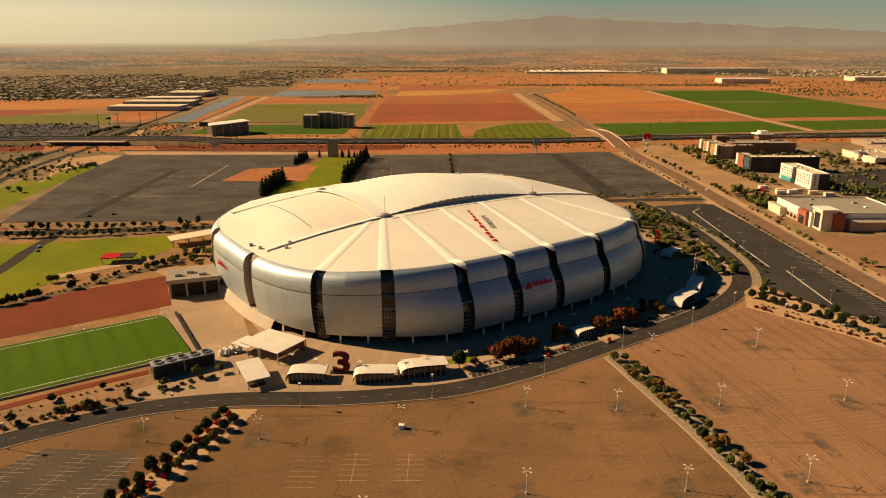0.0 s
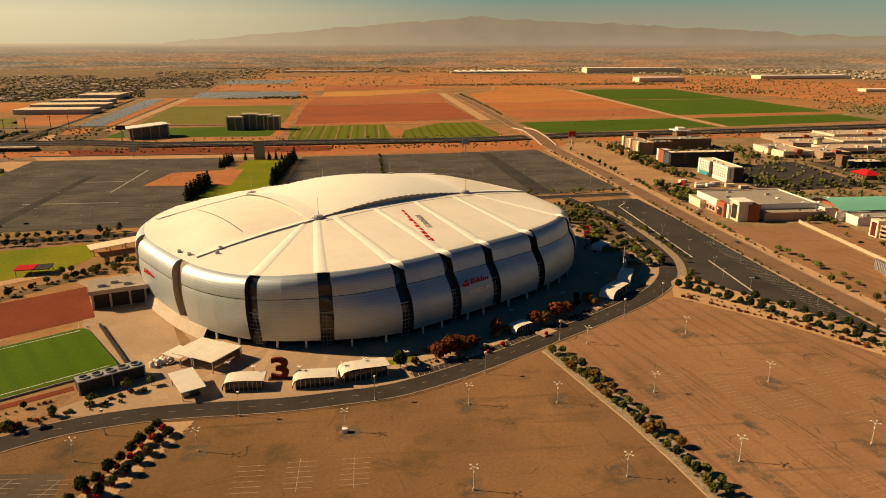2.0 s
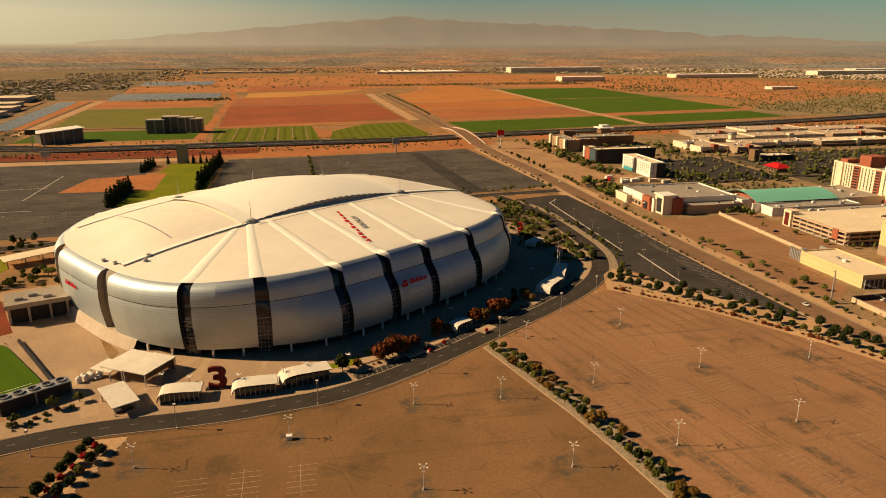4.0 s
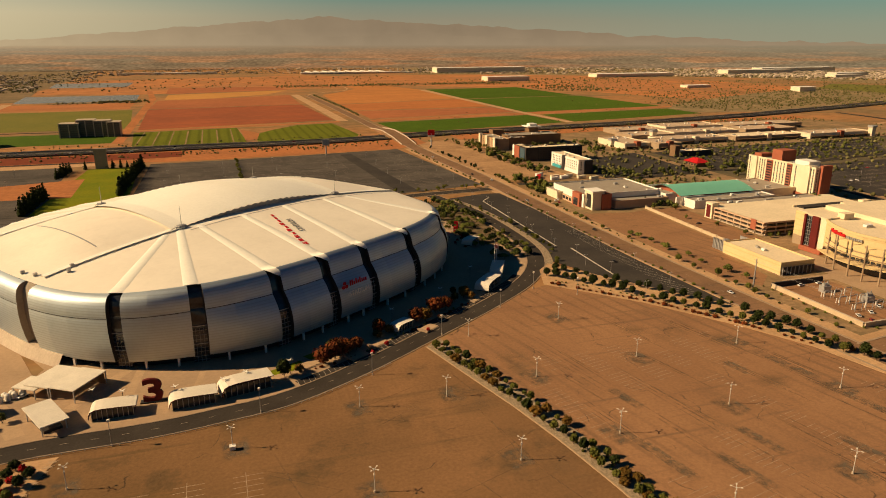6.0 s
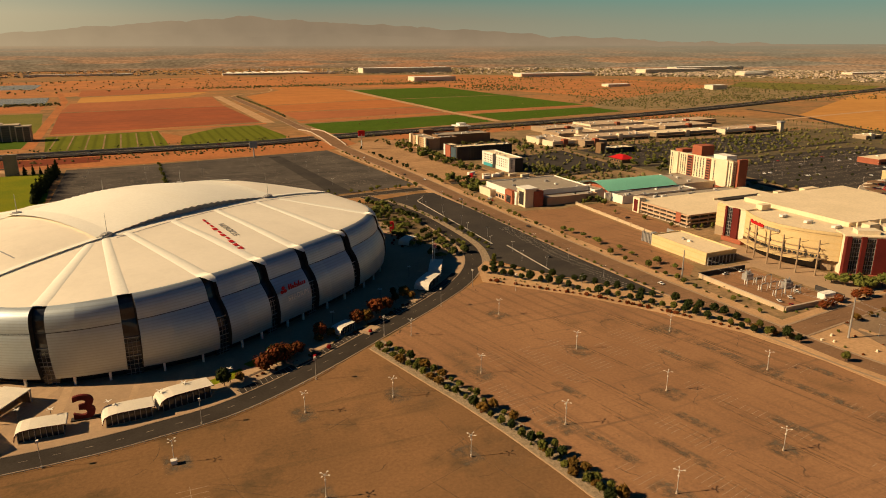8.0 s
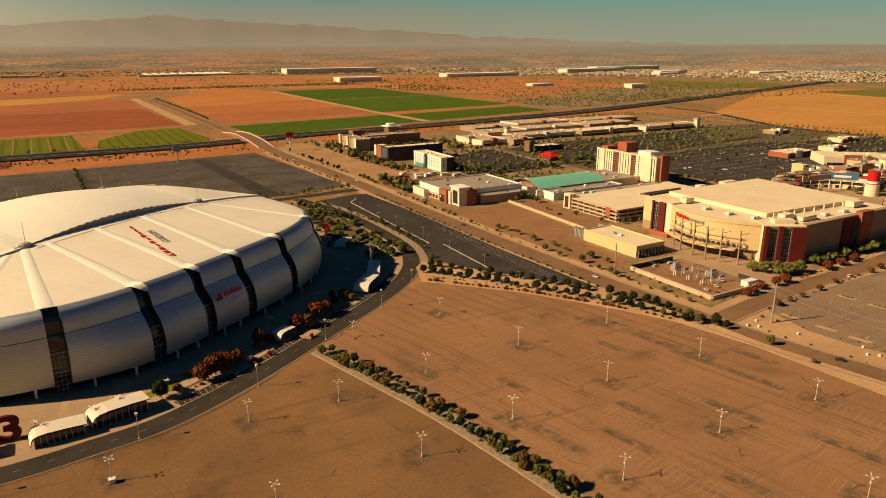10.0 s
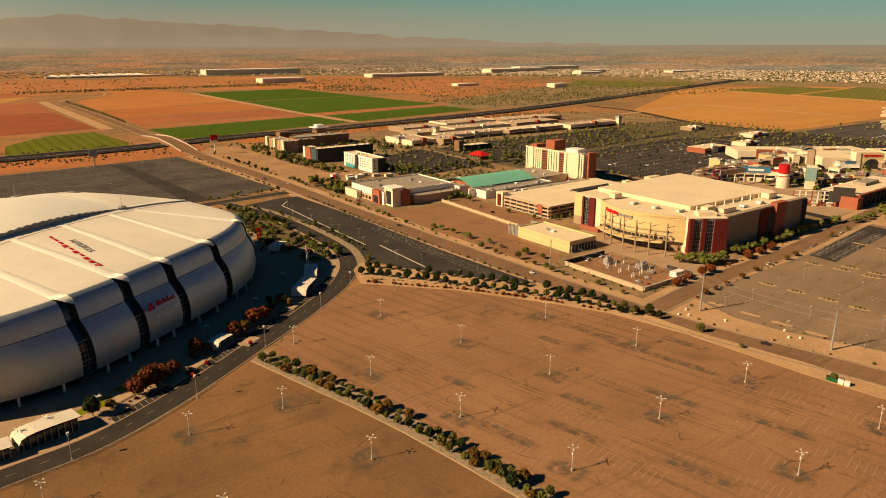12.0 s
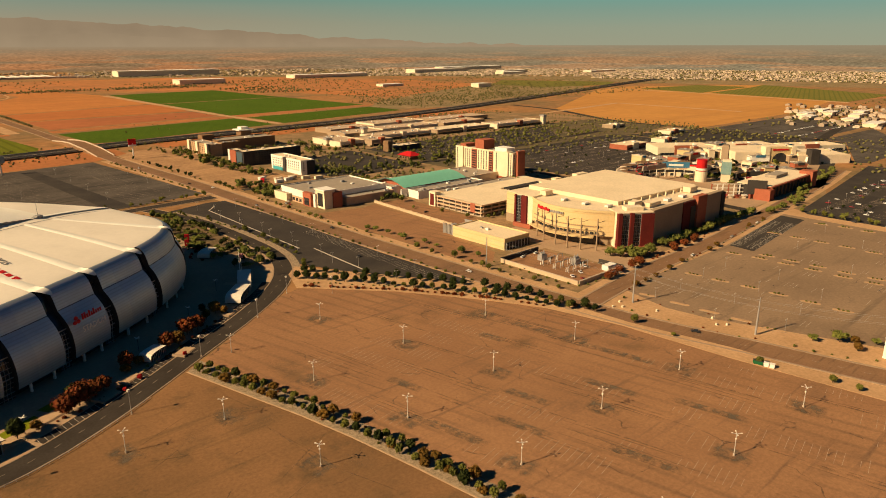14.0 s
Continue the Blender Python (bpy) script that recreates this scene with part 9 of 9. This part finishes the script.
# rows in the north
plant_line(cypress, [(-186, 690), (-182, 775)], 5.5, 0.8, 1.3)
plant_line(cypress, [(-190, 880), (-184, 935)], 6, 0.8, 1.05)
plant_line(cypress, [(-112, 760), (-104, 940)], 6, 0.8, 1.3)
plant_line(cypress, [(-180, 942), (-110, 944)], 8, 0.8, 0.9, 0.2)
plant_line(ash + darktree, [(-347, 560), (-300, 558), (-205, 579)], 7.5, 1.0, 1.2, 0.05)
plant_line(ash + darktree, [(-350, 530), (-300, 536), (-200, 556)], 6.5, 1.0, 1.2, 0.05)
plant_line(ash + redtree[:1], [(-520, 575), (-347, 560)], 13, 1.0, 1.0, 0.1)
plant_line(shrub + ash, [(-265, 420), (-225, 440), (-195, 460), (-172, 480)], 6, 2.0, 1.1, 0.1)
plant_line(shrub + darktree[:1], [(-330, 340), (-262, 383), (-236, 413), (-211, 448), (-190, 470)], 3.4, 1.0, 0.9, 0.1)
plant_line(shrub + ash[:1], [(-222, 458), (-200, 474), (-180, 496)], 4.0, 1.6, 1.1, 0.1)
for _ in range(26):
    plant(ash + pale + darktree, TR.uniform(-196, -152), TR.uniform(455, 510), 1.0)
plant_line(ash + shrub, [(150, 684), (262, 690)], 8, 2.0, 1.1, 0.1)
plant_line(ash + shrub + darktree, [(292, 690), (291, 820), (287, 980)], 12, 2.0, 1.1, 0.2)
plant_line(shrub, [(262, 700), (260, 820), (255, 970)], 10, 1.5, 1.2, 0.2)
plant_line(ash + shrub, [(12, 700), (10, 955)], 8, 1.5, 1.1, 0.1)
for _ in range(60):
    plant(ash + pale + shrub, TR.uniform(-600, -440), TR.uniform(600, 900), 1.1)
# around the offices and hotels
for box, n in (((296, 345, 630, 668), 26), ((340, 368, 830, 1010), 70), ((345, 368, 740, 830), 26), ((300, 330, 640, 720), 24), ((396, 440, 606, 650), 22), ((412, 440, 690, 800), 26), ((372, 396, 552, 566), 6), ((520, 545, 470, 524), 18), ((400, 430, 600, 660), 16), ((430, 540, 660, 720), 26), ((420, 545, 850, 960), 40), ((372, 398, 530, 552), 8), ((560, 620, 640, 720), 24)):
    for _ in range(n):
        plant(TR.choice((ash, pale, darktree)), TR.uniform(box[0], box[1]), TR.uniform(box[2], box[3]), 1.15)

for k in range(9):
    plant_line(ash + darktree, [(640 + 2 * k, 75 + 22 * k), (955, 80 + 22 * k)], 21, 3, 0.65, 0.55)
    plant_line(ash + darktree, [(650 + 4 * k, 492 + 22 * k), (960, 492 + 22 * k)], 23, 3, 0.65, 0.55)
for k in range(5):
    plant_line(ash + pale, [(590, 712 + 28 * k), (1000, 740 + 28 * k)], 12, 3.0, 1.0, 0.3)
for _ in range(60):
    plant(TR.choice((ash, pale, darktree)), TR.uniform(690, 960), TR.uniform(330, 470), 1.1)
plant_line(pale + ash, [(617, 64), (632, 250)], 9, 2, 1.1, 0.1)
for leaf_name, (geo, leaf) in FAR_PLANTS.items():
    solid("far_planting", geo, leaf, "planted trees along far lots and streets", "trees", "stuff")

# ---- cars ----


def make_car(paint, label, seed):
    def build(m):
        ob = thing("car", label, "car", "", m)
        prof = [(-2.2, 0.45), (-2.25, 0.8), (-2.0, 0.95), (-1.2, 1.0), (1.0, 1.0), (2.0, 0.9), (2.25, 0.65), (2.2, 0.4)]
        part("body", Geo().grid([[(x, y, z) for x, z in prof] for y in (-0.9, 0.9)]).add([(x, -0.9, z) for x, z in prof], [tuple(range(8))[::-1]]).add([(x, 0.9, z) for x, z in prof], [tuple(range(8))]).box(-2.15, 2.15, -0.85, 0.85, 0.35, 0.5), paint, ob)
        part("cabin", Geo().add([(-1.6, -0.8, 1.0), (0.9, -0.8, 1.0), (0.9, 0.8, 1.0), (-1.6, 0.8, 1.0), (-1.1, -0.65, 1.5), (0.3, -0.65, 1.5), (0.3, 0.65, 1.5), (-1.1, 0.65, 1.5)], [(0, 1, 5, 4), (1, 2, 6, 5), (2, 3, 7, 6), (3, 0, 4, 7)]), DARKGLASS, ob)
        part("car_roof", Geo().box(-1.1, 0.3, -0.66, 0.66, 1.48, 1.56), paint, ob)
        for x in (-1.4, 1.4):
            for y in (-0.92, 0.72):
                part("wheel", Geo().tube((x, y, 0.34), (x, y + 0.2, 0.34), 0.34, None, 10), RUBBER, ob)
        return ob
    return Kit(build)


cars = {"w": make_car(CAR_WHITE, "white car parked on asphalt", 1), "d": make_car(CAR_DARK, "dark car parked on asphalt", 2), "r": make_car(CAR_RED, "red car parked on asphalt", 3), "s": make_car(CAR_SILVER, "silver car parked on asphalt", 4)}
for key, x, y, a in (("d", 248.6, 409, 80), ("d", 316.5, 308, 20), ("w", 326, 276, 60), ("w", 337, 277.5, 60), ("r", 327, 268, 60), ("w", 350, 283.6, 50), ("w", 335, 327, 10), ("w", 349.5, 327, 10), ("w", 281, 720, -88), ("d", 280, 490, -88), ("s", 274, 610, 92), ("w", 283, 330, -86), ("d", 300, 175, 115),
                     ("d", -138, 262.5, 30), ("d", -128, 303, 33), ("w", -103, 318, 40), ("d", 376, 480, 0), ("w", 300, 600, 60), ("w", 305, 604, 60), ("r", 300, 592, 60), ("s", -305, 495, 80), ("w", -309, 505, 80), ("d", -300, 610, 20), ("d", -318, 602, 0), ("w", 560, 256, 5), ("s", 500, 250, 4), ("w", 430, 246, 5), ("d", 272, 760, 92), ("w", 267, 900, 90)):
    cars[key].put(pose(x, y, 0.16, 0, 0, a))
for k in range(44):
    x = TR.uniform(620, 900)
    cars[TR.choice("wwwsdr")].put(pose(x, 70 + 26 * (k % 7) + (x - 620) * 0.05, 0.12, 0, 0, 90))
for k in range(40):
    cars[TR.choice("wwwsdr")].put(pose(1210 + 7 * (k % 20) * 2, 470 + 40 * (k // 20), 0.12, 0, 0, 90))
for k in range(30):
    cars[TR.choice("wwwsdr")].put(pose(650 + 3.2 * TR.randrange(100), 500 + 30 * (k % 6), 0.12, 0, 0, 90))
for k in range(56):
    cars[TR.choice("wwwsdr")].put(pose(680 + 3.0 * TR.randrange(85), 90 + 22 * TR.randrange(8), 0.12, 0, 0, 90))
for k in range(34):
    p = FWY[TR.randrange(18, 62)]
    q = TR.choice((-15, -9, 9, 15))
    cars[TR.choice("wwsdr")].put(pose(p[0] + TR.uniform(-12, 12), p[1] + q, 0.52, 0, 0, 5) @ Matrix.Scale(1.25, 4))
for k, (x, y) in enumerate(((279.6, 136.5), (279.9, 134.3), (280.2, 131.6), (280.6, 129.0))):
    bn = thing("dumpster", "green rubbish skip by the kerb" if k < 2 else "white portable cabin by the kerb", "skip", "skips by the kerb", pose(x + 6.5, y, 0.15, 0, 0, 105))
    part("body", Geo().add([(-1, -0.8, 0), (1, -0.8, 0), (1, 0.8, 0), (-1, 0.8, 0), (-1.15, -1, 1.9), (1.15, -1, 1.9), (1.15, 1, 1.9), (-1.15, 1, 1.9)], [(3, 2, 1, 0), (0, 1, 5, 4), (1, 2, 6, 5), (2, 3, 7, 6), (3, 0, 4, 7)]), BINGREEN if k < 2 else WHITE, bn)
    part("lid", Geo().box(-1.2, 1.2, -1.05, 1.05, 1.9, 2.05), DARKSTEEL if k < 2 else WHITE, bn)

# small blocks on the sandy verges
for x, y in ((318, 172), (322, 168), (325, 178), (312, 205), (299, 226), (303, 222), (309, 228)):
    solid("utility_box", Geo().box(x - 0.6, x + 0.6, y - 0.5, y + 0.5, 0.15, 1.2).box(x - 0.8, x + 0.8, y - 0.7, y + 0.7, 0.05, 0.18), STUCCO, "small pale utility box on sand", "utility box", group="utility boxes")

# ---- distance: woods, shrubs and towns, too many to count ----
FR = random.Random(404)


def far_clump(geo, x, y, r):
    lump(geo, (x, y, r * 0.7), r, FR)


def scatter(geo, poly, n, r0, r1):
    x0, x1, y0, y1 = poly
    for _ in range(n):
        far_clump(geo, FR.uniform(x0, x1), FR.uniform(y0, y1), FR.uniform(r0, r1))


woods = Geo()
for poly, n, r0, r1 in (((560, 1180, 640, 880), 480, 1.4, 3.0), ((1240, 2000, 1340, 1900), 260, 1.2, 2.6), ((300, 1100, 2580, 2640), 160, 2, 5), ((560, 1150, 1150, 1175), 130, 1.0, 2.2), ((380, 1040, 1240, 1520), 60, 0.8, 1.6), ((700, 1060, 1300, 2200), 40, 0.8, 1.8), ((410, 545, 600, 720), 120, 1.4, 2.8), ((545, 640, 420, 640), 110, 1.4, 2.8), ((430, 560, 720, 1000), 170, 1.4, 3.0), ((980, 1190, 460, 660), 200, 1.4, 3.0), ((555, 1100, 840, 905), 160, 1.2, 2.6), ((300, 540, 1040, 1062), 60, 1.2, 2.2), ((560, 1180, 1090, 1150), 130, 1.0, 2.2), ((640, 1180, 340, 480), 140, 1.2, 2.6), ((900, 1250, 260, 440), 160, 1.2, 2.8), ((1180, 1210, 440, 830), 60, 1.5, 3.0),
                        ((-560, -460, 1130, 1350), 130, 1.0, 2.2), ((-612, -600, 1150, 1290), 60, 2.0, 3.6), ((-556, -548, 1150, 1250), 30, 1.6, 3.0), ((-575, -563, 885, 970), 46, 1.8, 3.4), ((-490, -450, 770, 900), 26, 1.2, 2.6), ((-455, -446, 850, 885), 16, 2.0, 3.2), ((-1150, -640, 1330, 1342), 40, 1.4, 3.0), ((-1100, -640, 1130, 1330), 110, 1.2, 2.4), ((-900, -620, 900, 1060), 160, 1.4, 3.0), ((-420, -160, 2000, 2050), 40, 2, 4), ((-300, -180, 2035, 2060), 60, 2, 4.5), ((-900, 250, 1020, 1085), 520, 0.8, 2.0), ((-900, -480, 600, 1000), 240, 1.2, 2.6), ((300, 1180, 1085, 1160), 260, 0.8, 1.9), ((-600, 300, 1140, 1165), 120, 0.8, 1.8),
                        ((1080, 1700, 1400, 1620), 420, 1.4, 3.2), ((1060, 1290, 2060, 2420), 200, 2, 4), ((1600, 2300, 1640, 1960), 240, 1.4, 3.0), ((200, 1100, 2560, 2700), 200, 1.5, 4), ((1150, 2100, 1500, 1900), 500, 1.2, 3.2), ((1200, 2600, 1900, 2500), 520, 1.2, 3.4), ((1100, 2300, 1320, 1560), 360, 1.2, 3.0), ((900, 1800, 2500, 2900), 320, 1.5, 4), ((2100, 3300, 1550, 2000), 300, 1.2, 3.0), ((1300, 2300, 520, 640), 120, 1.5, 3.0), ((-600, 800, 2500, 3400), 260, 1.5, 4)):
    scatter(woods, poly, n, r0, r1)
for x, y, _ in along([(284, 1500), (286, 1720), (276, 2150)], 21):
    far_clump(woods, x, y, 3.4)
    woods.tube((x, y, 0), (x, y, 4), 0.5, None, 4)
for k in range(34):
    x, y = 1130 + 1.4 * k + FR.uniform(-4, 4), 960 - 9.6 * k
    woods.tube((x, y, 0), (x, y, 9), 0.3, None, 4)
    lump(woods, (x, y, 9.6), 1.7, FR)
solid("far_woods", woods, LEAF_FAR, "scattered desert trees and shrubs across the town and plain", "trees", "stuff")

towns = Geo()
green = Geo()


def town(az0, az1, d0, d1, n, trees, h0=3.0, h1=6.0):
    for _ in range(n):
        az, d = radians(FR.uniform(az0, az1)), d0 * (d1 / d0) ** FR.random()
        x, y, a = d * math.sin(az), d * math.cos(az), FR.choice((0, 90)) + FR.uniform(-4, 4)
        w, l, h = FR.uniform(8, 18), FR.uniform(7, 12), FR.uniform(h0, h1)
        m = pose(x, y, 0, 0, 0, a)
        towns.add([m @ Vector(p) for p in ((-w / 2, -l / 2, 0), (w / 2, -l / 2, 0), (w / 2, l / 2, 0), (-w / 2, l / 2, 0), (-w / 2, -l / 2, h), (w / 2, -l / 2, h), (w / 2, l / 2, h), (-w / 2, l / 2, h), (-w / 4, 0, h + 2), (w / 4, 0, h + 2))],
                  [(0, 1, 5, 4), (1, 2, 6, 5), (2, 3, 7, 6), (3, 0, 4, 7), (4, 5, 9, 8), (6, 7, 8, 9), (5, 6, 9), (7, 4, 8)])
    for _ in range(trees):
        az, d = radians(FR.uniform(az0, az1)), d0 * (d1 / d0) ** FR.random()
        far_clump(green, d * math.sin(az), d * math.cos(az), FR.uniform(1.5, 3.4))


town(54, 84, 3350, 4740, 3000, 13000, 2.6, 4.6)
town(76, 84, 2700, 3350, 260, 1300, 2.6, 4.6)
town(42, 60, 3700, 4740, 1100, 4600, 2.6, 4.6)
town(16, 46, 3700, 4740, 600, 2400)
town(34, 53, 3550, 4740, 800, 3000, 2.6, 4.6)
town(-40, -17, 2200, 2900, 420, 3600, 2.6, 4.6)
town(-40, -20, 2900, 3900, 300, 1500, 2.6, 4.4)
town(-22, -12, 2600, 3500, 170, 1300, 2.6, 4.6)
town(-16, -8, 3200, 4200, 90, 500, 2.6, 4.4)
town(-10, 22, 3800, 4600, 300, 900)
town(68, 80, 1480, 2000, 160, 220)
solid("far_town", towns, HOUSE_FAR, "thousands of low pale houses across the plain", "houses", "stuff")
solid("far_town_trees", green, LEAF_FAR, "dark trees between the far houses", "trees", "stuff")
